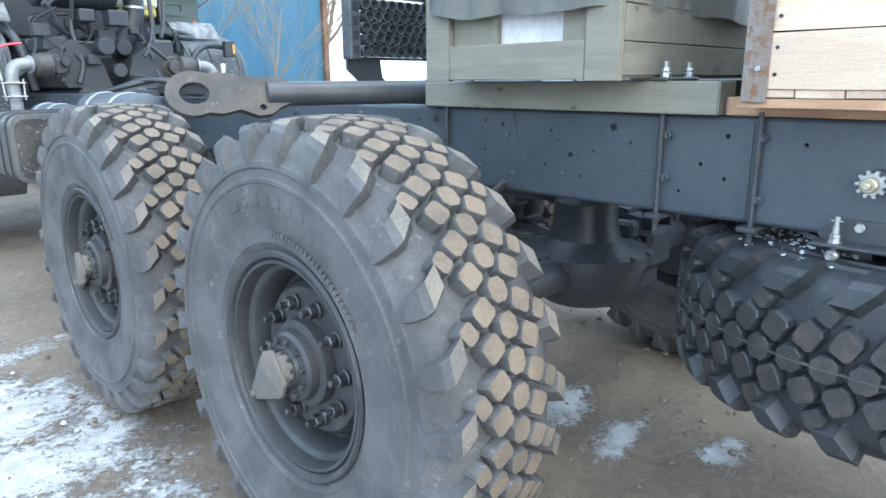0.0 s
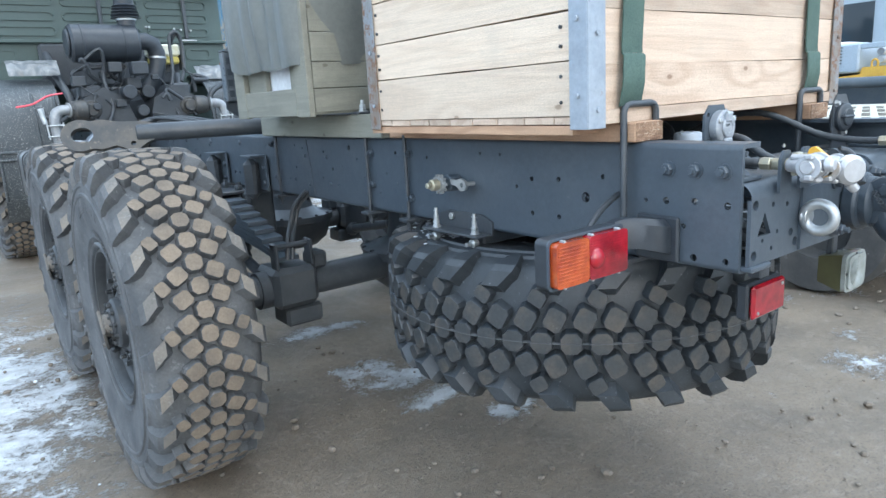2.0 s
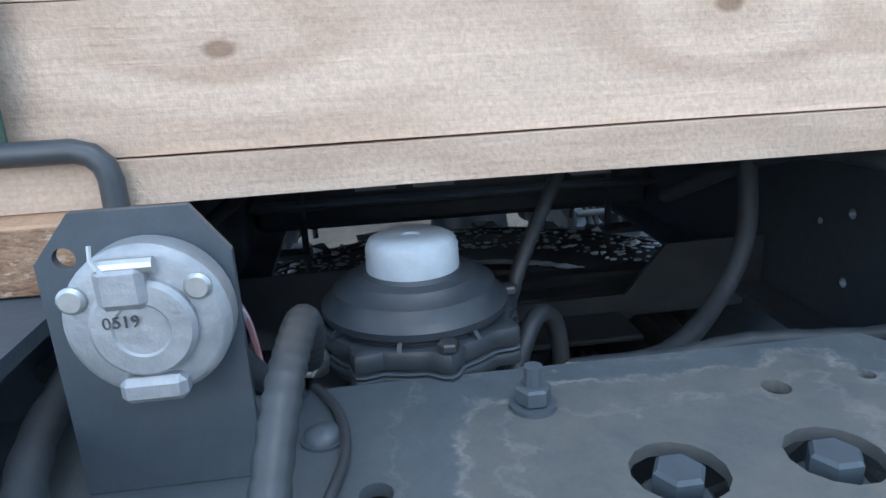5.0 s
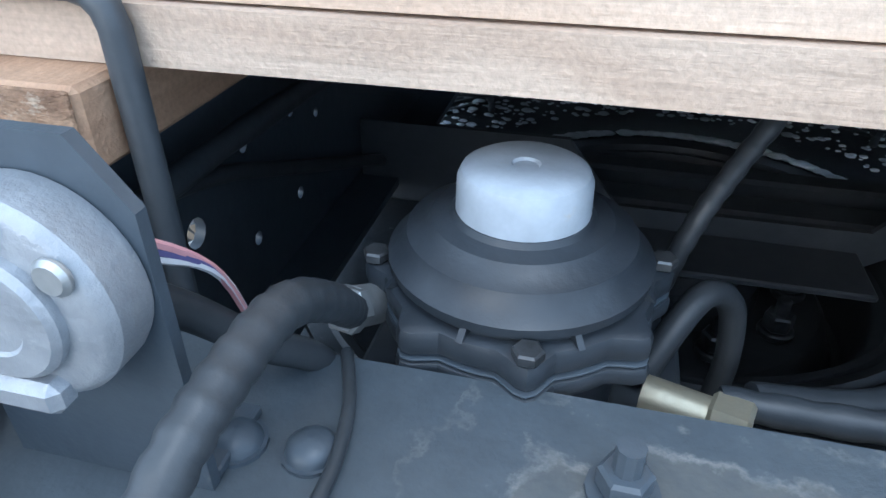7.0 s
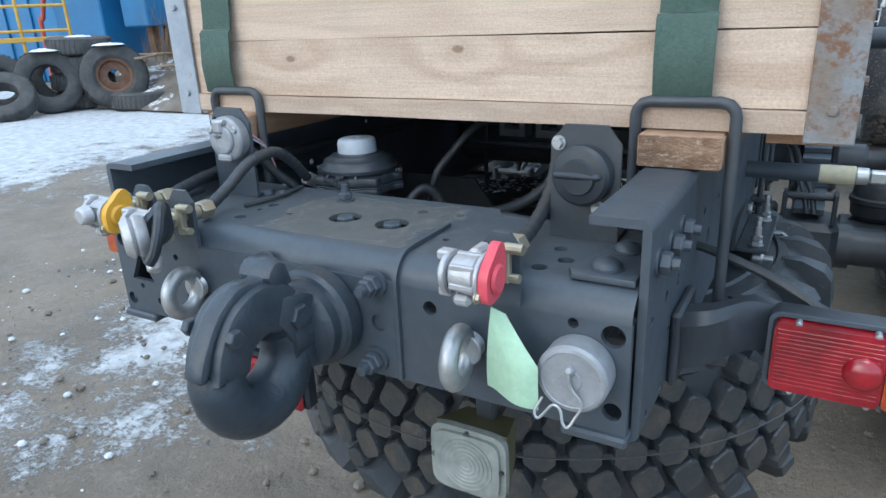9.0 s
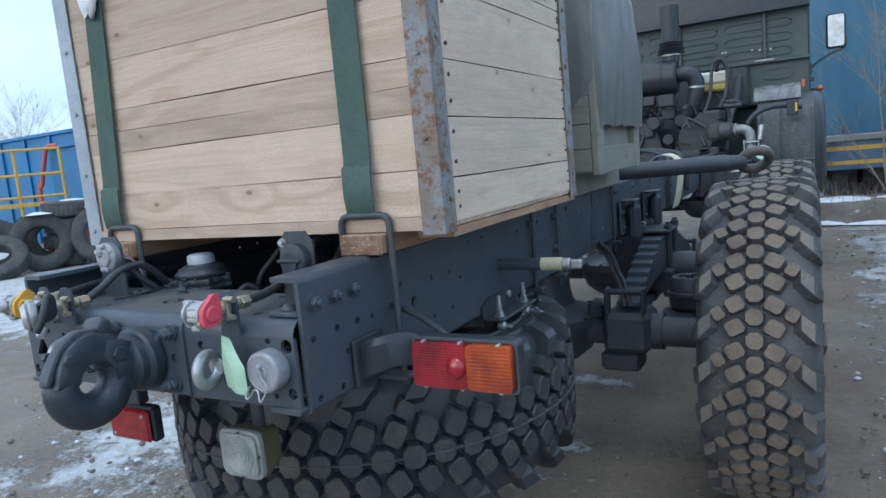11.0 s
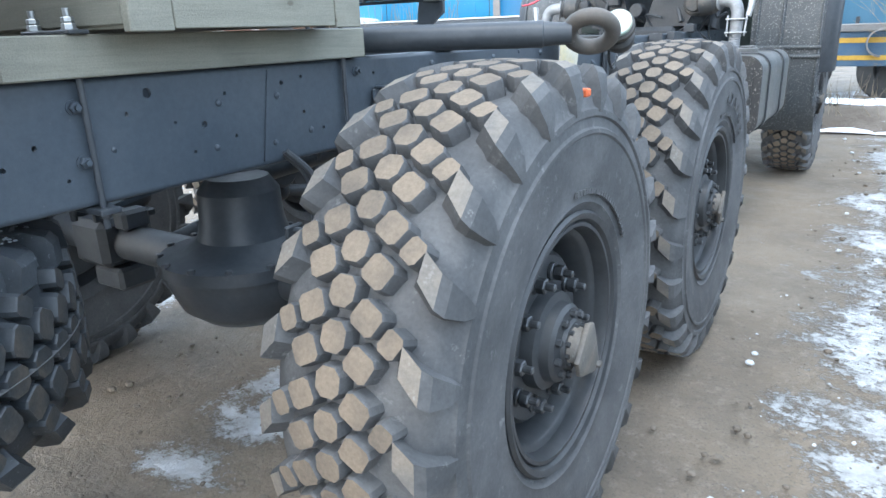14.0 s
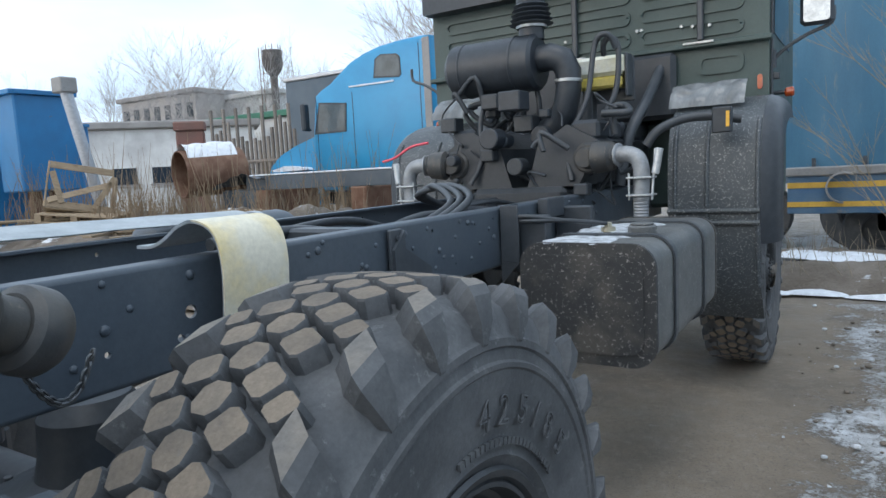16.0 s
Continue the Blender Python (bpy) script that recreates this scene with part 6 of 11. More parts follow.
# hoses
for nm, path, r, lab in (
        ("air_hose", [(-0.220, 0.056, 1.121), (-0.221, 0.10, 1.142), (-0.217, 0.135, 1.166), (-0.214, 0.165, 1.175), (-0.212, 0.20, 1.174), (-0.213, 0.235, 1.150), (-0.218, 0.265, 1.122), (-0.221, 0.282, 1.108)], 0.0088, "ribbed black air hose curving over the cross-member"),
        ("air_hose", [(-0.298, 0.057, 1.131), (-0.315, 0.10, 1.134), (-0.345, 0.20, 1.135), (-0.36, 0.40, 1.13), (-0.34, 0.8, 1.12)], 0.0095, "black air hose running along the rail"),
        ("air_hose", [(0.264, 0.057, 1.130), (0.256, 0.12, 1.132), (0.244, 0.20, 1.148), (0.226, 0.29, 1.19), (0.215, 0.36, 1.205), (0.20, 0.45, 1.19), (0.17, 0.6, 1.12)], 0.0090, "ribbed black air hose under the crate"),
        ("air_hose", [(-0.068, 0.40, 1.03), (-0.062, 0.41, 1.065), (-0.048, 0.42, 1.108), (-0.028, 0.44, 1.14), (0.0, 0.47, 1.178), (0.03, 0.54, 1.20)], 0.007, "thin black air line behind the brake valve"),
        ("air_hose", [(-0.04, 0.297, 1.075), (0.037, 0.298, 1.075), (0.11, 0.31, 1.075), (0.24, 0.31, 1.07), (0.36, 0.36, 1.07)], 0.0085, "black air line along the cross-member")):
    sh = Shape()
    pts = spline(path, 10)
    rr = [r * (0.90 if i % 3 == 0 else 1.0) for i in range(len(pts))]
    sh.sweep(pts, rr, 12)
    single(nm, sh, HOSE, lab, "hose", "air hoses", base=path[0], sharp=60)

for nm, path, r, lab in (
        ("air_hose", [(-0.395, 0.30, 1.110), (-0.385, 0.344, 1.113), (-0.378, 0.424, 1.096), (-0.375, 0.549, 1.044), (-0.37, 0.75, 0.96)], 0.007, "thin black line clipped inside the rail"),
        ("air_hose", [(-0.022, 0.31, 1.068), (0.054, 0.335, 1.06), (0.126, 0.393, 1.075), (0.17, 0.43, 1.12), (0.19, 0.47, 1.18)], 0.009, "dusty grey air line bending upwards"),
        ("air_hose", [(-0.075, 0.33, 1.05), (-0.048, 0.36, 1.09), (-0.026, 0.38, 1.075), (-0.018, 0.385, 1.03), (-0.02, 0.39, 0.98)], 0.008, "ribbed black line behind the brake valve"),
        ("air_hose", [(-0.268, 0.176, 1.19), (-0.255, 0.20, 1.165), (-0.24, 0.225, 1.13), (-0.226, 0.25, 1.10), (-0.215, 0.27, 1.04)], 0.0075, "corrugated black wiring sleeve of the socket"),
        ("air_hose", [(-0.216, 0.255, 1.105), (-0.20, 0.215, 1.1095), (-0.196, 0.17, 1.1095), (-0.21, 0.115, 1.1095)], 0.003, "thin black wire lying on the cross-member")):
    sh = Shape()
    sh.sweep(path, r, 10, smooth_steps=8)
    single(nm, sh, HOSE, lab, "hose", "air hoses", base=path[0], sharp=60)
for k, colour in enumerate(((0.55, 0.28, 0.30), (0.10, 0.09, 0.22), (0.60, 0.60, 0.62))):
    sh = Shape()
    sh.sweep([(-0.262, 0.176, 1.206 - 0.003 * k), (-0.250, 0.19, 1.200 - 0.003 * k), (-0.242, 0.21, 1.175), (-0.240, 0.225, 1.13)], 0.0018, 6, smooth_steps=5)
    single("wire", sh, material("wire_cover_%d" % k, colour, 0.5), "thin coloured wire behind the trailer socket", "wire", "socket wires", base=(-0.262, 0.176, 1.2))

# brake valve with a pale cap
bv = thing("brake_valve", (-0.142, 0.325, 1.06), "black brake valve with grey-white plastic cap", "brake valve")
sh = Shape()
mm = Matrix.Translation((-0.146, 0.321, 0))
sh.lathe([(0, 1.045), (0.056, 1.045), (0.058, 1.104), (0.062, 1.126), (0.066, 1.129), (0.0665, 1.134), (0.060, 1.139), (0.057, 1.146), (0.049, 1.149), (0.045, 1.153), (0.036, 1.1545), (0.034, 1.1570), (0, 1.1570)], 48, mm)
part("body", sh, PLASTIC, bv)
wavy = lambda r, d, turn: [((r + d * max(0.0, math.cos(8 * (a - turn))) ** 1.5) * math.cos(a), (r + d * max(0.0, math.cos(8 * (a - turn))) ** 1.5) * math.sin(a)) for a in [2 * math.pi * q / 96 for q in range(96)]]
for nm, z0, h, r, mt in (("lower_flange", 1.0955, 0.0105, 0.0700, PLASTIC), ("gasket", 1.1068, 0.0012, 0.0688, FRAME_DUST), ("upper_flange", 1.1090, 0.0150, 0.0690, PLASTIC)):
    sh = Shape()
    sh.slab(wavy(r, 0.0105, 0.2), h, min(0.004, h * 0.3), mm @ Matrix.Translation((0, 0, z0)))
    part(nm, sh, mt, bv, "thin grey paper gasket" if nm == "gasket" else "")
for k in range(8):
    m4 = mm @ Matrix.Rotation(2 * math.pi * k / 8 + 0.55, 4, "Z")
    sh = Shape()
    sh.add([(0.054, -0.0016, 1.140), (0.070, -0.0016, 1.1235), (0.054, -0.0016, 1.1235), (0.054, 0.0016, 1.140), (0.070, 0.0016, 1.1235), (0.054, 0.0016, 1.1235)], [(0, 2, 1), (3, 4, 5), (0, 1, 4, 3), (1, 2, 5, 4), (2, 0, 3, 5)], m4)
    part("rib", sh, PLASTIC, bv)
sh = Shape()
sh.lathe([(0, 1.1785), (0.006, 1.1785), (0.007, 1.180), (0.026, 1.180), (0.0305, 1.1775), (0.0325, 1.173), (0.033, 1.1565), (0, 1.1565)], 40, mm)
part("cap", sh, WHITECAP, bv, "grey-white plastic cap")
for k in range(4):
    a = 0.2 + math.pi * k / 2
    sh = Shape()
    x, y = -0.146 + 0.073 * math.cos(a), 0.321 + 0.073 * math.sin(a)
    sh.hexbolt((x, y, 1.1242), (0, 0, 1), 0.0072, 0.006)
    part("bolt", sh, NUT, bv)
sh = Shape()
sh.box(-0.235, -0.05, 0.2525, 0.40, 1.032, 1.0445, 0.003)
part("mounting_plate", sh, BLACK, bv)
sh = Shape()
sh.cyl((-0.075, 0.30, 1.068), (-0.03, 0.285, 1.07), 0.011, seg=12)
sh.hexbolt((-0.045, 0.29, 1.07), (0.04, -0.013, 0.002), 0.014, 0.02)
part("union", sh, BRASS, bv, "brass pipe union")
sh = Shape()
sh.cyl((-0.222, 0.276, 1.114), (-0.217, 0.300, 1.10), 0.011, seg=14, chamfer=0.002)
sh.hexbolt((-0.223, 0.270, 1.117), (0.005, 0.024, -0.014), 0.0125, 0.012)
part("elbow", sh, ZINC, bv, "bright zinc hose elbow")

# red reflector lamp and fog lamp below the cross-member
rl = thing("reflector_lamp", (-0.185, 0.09, 0.785), "flat red rear fog lamp under the cross-member", "rear lamp")
sh = Shape()
sh.box(-0.252, -0.118, 0.084, 0.097, 0.786, 0.862, 0.006)
part("red_lens", sh, RED_LENS, rl, "plain red lens")
sh = Shape()
sh.box(-0.255, -0.115, 0.0975, 0.125, 0.783, 0.865, 0.005)
part("housing", sh, PLASTIC, rl)
sh = Shape()
sh.box(-0.20, -0.16, 0.10, 0.13, 0.8655, 0.944, 0.003)
sh.box(-0.235, -0.13, 0.09, 0.13, 0.9355, 0.9445, 0.002)
part("bracket", sh, BLACK, rl)
for x, z in ((-0.235, 0.80), (-0.135, 0.848)):
    sh = Shape()
    sh.cyl((x, 0.084, z), (x, 0.0825, z), 0.004, seg=10)
    part("screw", sh, ZINC, rl)
fl = thing("reversing_lamp", (0.19, 0.08, 0.76), "square clear reversing lamp in an olive housing", "rear lamp")
sh = Shape()
m3 = Matrix(((1, 0, 0, 0.188), (0, 0, 1, 0.062), (0, 1, 0, 0.815), (0, 0, 0, 1)))
scal = lambda k: [(k * 0.055 * (abs(math.cos(a)) ** 0.35) * (1 if math.cos(a) >= 0 else -1), k * 0.050 * (abs(math.sin(a)) ** 0.35) * (1 if math.sin(a) >= 0 else -1)) for a in [2 * math.pi * q / 36 for q in range(36)]]
sh.prism(scal(1.0), 0.010, m3)
part("rim", sh, CLEAR_LENS, fl, "clear moulded rim")
sh = Shape()
sh.prism(scal(0.86), 0.006, Matrix(((1, 0, 0, 0.188), (0, 0, 1, 0.0565), (0, 1, 0, 0.815), (0, 0, 0, 1))))
sh.lathe([(0.006 * k + (0.0 if j == 0 else 0.002), 0.0002 if j != 1 else 0.0014) for k in range(1, 7) for j in range(3)], 32, frame_to((0.188, 0.0566, 0.815), (0, -1, 0), (1, 0, 0)))
part("lens", sh, CLEAR_LENS, fl, "clear glass lens with rings")
sh = Shape()
vs = [(0.188 + sx * w, y, 0.815 + sz * h) for y, w, h in ((0.0725, 0.052, 0.047), (0.135, 0.036, 0.033)) for sx, sz in ((-1, -1), (1, -1), (1, 1), (-1, 1))]
sh.add(vs, [(0, 1, 2, 3), (7, 6, 5, 4)] + [(i, (i + 1) % 4, 4 + (i + 1) % 4, 4 + i) for i in range(4)])
part("housing", sh, OLIVE, fl, "olive plastic housing")
sh = Shape()
sh.box(0.175, 0.202, 0.112, 0.128, 0.848, 0.944, 0.003)
part("stem", sh, BLACK, fl)
for sx, sz in ((-1, 0), (1, 0), (0, 1), (0, -1)):
    sh = Shape()
    sh.cyl((0.188 + sx * 0.049, 0.062, 0.815 + sz * 0.0445), (0.188 + sx * 0.049, 0.058, 0.815 + sz * 0.0445), 0.0035, seg=8)
    part("screw", sh, NUT, fl)

# spare wheel carrier
car = thing("spare_wheel_carrier", (0, 0.85, 0.93), "black spare wheel carrier with zinc bolts under the rails", "spare carrier")
for side in (-1, 1):
    sh = Shape()
    xa, xb = sorted((side * 0.4105, side * 0.418))
    m3 = Matrix(((0, 0, 1, xa), (1, 0, 0, 0), (0, 1, 0, 0), (0, 0, 0, 1)))
    sh.prism([(0.735, 0.918), (0.97, 0.918), (0.985, 0.935), (0.965, 0.962), (0.925, 0.972), (0.775, 0.972), (0.735, 0.955)], xb - xa, m3)
    sh.box(*sorted((side * 0.4185, side * 0.475)), 0.735, 0.985, 0.918, 0.925, 0.002)
    sh.box(*sorted((side * 0.40, side * 0.49)), 0.72, 1.0, 0.874, 0.882, 0.002)
    part("side_bracket", sh, BLACK, car)
    for y in (0.767, 0.941):
        sh = Shape()
        x = side * 0.452
        sh.cyl((x, y, 0.875), (x, y, 0.982), 0.0055, seg=12, chamfer=0.001)
        sh.hexbolt((x, y, 0.9255), (0, 0, 1), 0.011, 0.010, washer=0.014)
        sh.hexbolt((x, y, 0.936), (0, 0, 1), 0.0105, 0.009)
        sh.cyl((x, y, 0.945), (x, y, 0.962), 0.0075, seg=12, chamfer=0.001)
        sh.cyl((x, y - 0.011, 0.972), (x, y + 0.011, 0.972), 0.0016, seg=6)
        part("clamp_bolt", sh, ZINC, car, "zinc-plated clamp bolt")
        sh = Shape()
        sh.cyl((side * 0.445, y, 0.900), (side * 0.468, y, 0.900), 0.013, seg=18, chamfer=0.004)
        sh.cyl((side * 0.468, y, 0.900), (side * 0.484, y, 0.900), 0.006, seg=10)
        part("bush", sh, ZINC, car)
    sh = Shape()
    sh.hexbolt((side * 0.418, 0.905, 0.957), (side, 0, 0), 0.011, 0.009)
    part("bolt", sh, ZINC, car)
sh = Shape()
sh.box(-0.40, 0.40, 0.79, 0.84, 0.880, 0.922, 0.005)
sh.box(-0.40, 0.40, 0.88, 0.92, 0.880, 0.922, 0.005)
sh.cyl((0, 0.82, 0.70), (0, 0.82, 0.90), 0.03, seg=16)
sh.box(-0.15, 0.15, 0.72, 0.95, 0.735, 0.748, 0.004)
part("cross_bar", sh, BLACK, car)
# trough-shaped black plates above the spare wheel
sh = Shape()
sh.prism([(-0.395, 0.930), (-0.13, 0.930), (-0.08, 0.888), (0.18, 0.888), (0.24, 0.930), (0.395, 0.930), (0.395, 1.012), (0.245, 1.010), (0.187, 0.938), (-0.085, 0.936), (-0.145, 1.012), (-0.395, 1.012)], 0.008, Matrix(((1, 0, 0, 0), (0, 0, 1, 0.745), (0, 1, 0, 0), (0, 0, 0, 1))))
sh.box(-0.08, 0.18, 0.66, 0.7445, 0.905, 0.913, 0.002)
part("guide_plate", sh, BLACK, car)
# winch shaft ends
sft = thing("winch_shaft", (0.41, 0.878, 1.048), "steel winch shaft end with cream tape and zinc tip", "shaft")
sh = Shape()
sh.cyl((0.4105, 0.878, 1.048), (0.54, 0.878, 1.048), 0.017, seg=20)
part("tube", sh, FRAME_DUST, sft)
sh = Shape()
sh.cyl((0.5402, 0.878, 1.048), (0.60, 0.878, 1.048), 0.0182, seg=20)
part("tape", sh, CREAM, sft, "cream tape band")
sh = Shape()
sh.cyl((0.6002, 0.878, 1.048), (0.622, 0.878, 1.048), 0.0165, seg=20, chamfer=0.002)
sh.box(0.6222, 0.652, 0.866, 0.890, 1.036, 1.060, 0.004)
part("tip", sh, ZINC, sft, "zinc square tip")
sft2 = thing("winch_shaft", (-0.41, 0.885, 1.057), "short winch shaft with brass toothed coupling", "shaft")
sh = Shape()
sh.cyl((-0.4105, 0.885, 1.057), (-0.45, 0.885, 1.057), 0.024, seg=18, chamfer=0.003)
sh.cyl((-0.45, 0.885, 1.057), (-0.47, 0.885, 1.057), 0.014, seg=16)
part("stub", sh, FRAME_DUST, sft2)
sh = Shape()
m3 = frame_to((-0.468, 0.885, 1.057), (-1, 0, 0), (0, 1, 0))
teeth = []
for k in range(10):
    for rr, dk in ((0.021, -0.3), (0.028, -0.16), (0.028, 0.16), (0.021, 0.3)):
        a = 2 * math.pi * (k + dk) / 10
        teeth.append((rr * math.cos(a), rr * math.sin(a)))
sh.prism(teeth, 0.012, m3)
part("toothed_ring", sh, ZINC, sft2)
sh = Shape()
sh.cyl((-0.4802, 0.885, 1.057), (-0.506, 0.885, 1.057), 0.016, seg=14, chamfer=0.003)
sh.cyl((-0.506, 0.885, 1.057), (-0.52, 0.885, 1.057), 0.008, seg=10, chamfer=0.002)
part("hub_nut", sh, BRASS, sft2, "brass hub nut")
sh = Shape()
m3 = Matrix(((0, 0, -1, -0.446), (1, 0, 0, 0), (0, 1, 0, 0), (0, 0, 0, 1)))
sh.prism([(0.862, 1.070), (0.838, 1.068), (0.815, 1.075), (0.798, 1.068), (0.792, 1.055), (0.800, 1.042), (0.818, 1.040), (0.834, 1.052), (0.858, 1.056)], 0.009, m3, [circle(0.811, 1.057, 0.007)])
part("pawl", sh, ZINC, sft2, "bright pawl lever")
sh = Shape()
sh.cyl((-0.4105, 0.811, 1.057), (-0.4458, 0.811, 1.057), 0.0065, seg=12)
part("pawl_pin", sh, ZINC, sft2)
# clamp rods round the rail
for side in (-1, 1):
    for y, ztop, plate in ((1.125, RZ1 + 0.01, False), (1.360, 1.272, True), (2.105, 1.272, False)):
        rod = thing("clamp_rod", (side * 0.424, y, 0.90), "thin dark threaded rod clamping timber to the rail", "clamp rod", "clamp rods")
        sh = Shape()
        for x in (side * 0.4235, side * 0.300):
            sh.cyl((x, y, 0.885), (x, y, ztop), 0.0065, seg=10)
        part("rod", sh, BLACK, rod)
        sh = Shape()
        sh.box(*sorted((side * 0.29, side * 0.45)), y - 0.022, y + 0.022, 0.917, 0.9285, 0.002)
        for x in (side * 0.4235, side * 0.300):
            sh.hexbolt((x, y, 0.917), (0, 0, -1), 0.011, 0.011)
        part("lower_plate", sh, BLACK, rod)
        if plate:
            sh = Shape()
            sh.box(*sorted((side * 0.285, side * 0.455)), y - 0.020, y + 0.020, GZ0 - 0.012, GZ0 - 0.004, 0.002)
            part("top_plate", sh, BLACK, rod)
            for x in (side * 0.4235, side * 0.300):
                sh = Shape()
                sh.hexbolt((x, y, GZ0 - 0.004), (0, 0, 1), 0.0125, 0.012, washer=0.015)
                sh.hexbolt((x, y, GZ0 + 0.009), (0, 0, 1), 0.0115, 0.010)
                sh.cyl((x, y, GZ0 + 0.018), (x, y, GZ0 + 0.034), 0.0065, seg=10)
                part("nut", sh, ZINC, rod, "bright zinc nut")

# torn white wrapping tied round one strap
def wrapping_point(u, v):
    a = 2 * math.pi * u
    w = 0.036 * math.sin(math.pi * min(max(v, 0.02), 0.98)) ** 0.5 * (1 - 0.42 * math.exp(-((v - 0.40) / 0.10) ** 2)) * (1 + 0.25 * noise.noise((math.cos(a) * 2, v * 5, 3)))
    return (-0.368 + 0.012 * (1 - v) + w * math.cos(a), 0.2755 + 0.0115 * math.sin(a) * (1 + 0.5 * noise.noise((a, v * 7, 9))), 1.915 - 0.135 * v + 0.012 * noise.noise((a, v, 5)))


sh = Shape()
sh.grid(wrapping_point, 28, 14, close_u=True)
single("white_wrapping", sh, material("white_plastic_rag", (0.72, 0.74, 0.76), 0.45, second=(0.60, 0.62, 0.65), scale=30, bump=0.4, bump_scale=80), "torn white plastic wrapping tied round the strap", "wrapping", base=(-0.362, 0.28, 1.80), sharp=50)

# ---- axles and suspension ----
for y in (WY1, WY2, WY3):
    ax = thing("axle", (0, y, WZ), "black drive axle with round differential housing", "axle", "axles")
    sh = Shape()
    sh.cyl((-0.86, y, WZ), (0.86, y, WZ), 0.062, seg=20)
    sh.cyl((-0.66, y, WZ), (-0.50, y, WZ), 0.075, seg=20)
    sh.cyl((0.66, y, WZ), (0.50, y, WZ), 0.075, seg=20)
    for side in (-1, 1):
        sh.cyl((side * 0.84, y, WZ), (side * 0.96, y, WZ), 0.20, 0.20, seg=28, chamfer=0.01)
    part("beam", sh, BLACK, ax)
    sh = Shape()
    sh.lathe([(0, 0.425), (0.08, 0.428), (0.15, 0.445), (0.205, 0.49), (0.232, 0.56), (0.236, 0.60), (0.252, 0.604), (0.252, 0.640), (0.236, 0.645), (0.175, 0.655), (0.135, 0.685), (0.122, 0.74), (0.118, 0.82), (0.09, 0.86), (0, 0.865)], 40, Matrix.Translation((0.14, y + 0.025, 0)))
    for k in range(14):
        a = 2 * math.pi * k / 14
        sh.hexbolt((0.14 + 0.243 * math.cos(a), y + 0.025 + 0.243 * math.sin(a), 0.640), (0, 0, 1), 0.011, 0.012)
    part("differential", sh, BLACK, ax)
    if y < 7:
        for side in (-1, 1):
            sh = Shape()
            sh.box(*sorted((side * 0.41, side * 0.57)), y - 0.07, y + 0.07, WZ - 0.16, WZ - 0.08, 0.012)
            part("lower_block", sh, BLACK, ax)
            sh = Shape()
            sh.box(*sorted((side * 0.43, side * 0.62)), y - 0.10, y + 0.10, WZ - 0.075, WZ + 0.09, 0.022)
            part("spring_seat", sh, BLACK, ax)
            sh = Shape()
            sh.box(*sorted((side * 0.36, side * 0.43)), y - 0.05, y + 0.05, WZ + 0.055, WZ + 0.125, 0.012)
            part("stop_block", sh, BLACK, ax)
            sh = Shape()
            for x in (side * 0.452, side * 0.598):
                sh.box(x - 0.007, x + 0.007, y - 0.10, y - 0.04, WZ + 0.09, WZ + 0.195, 0.005)
            sh.cyl((side * 0.445, y - 0.07, WZ + 0.178), (side * 0.605, y - 0.07, WZ + 0.178), 0.011, seg=12)
            part("seat_clamp", sh, BLACK, ax)
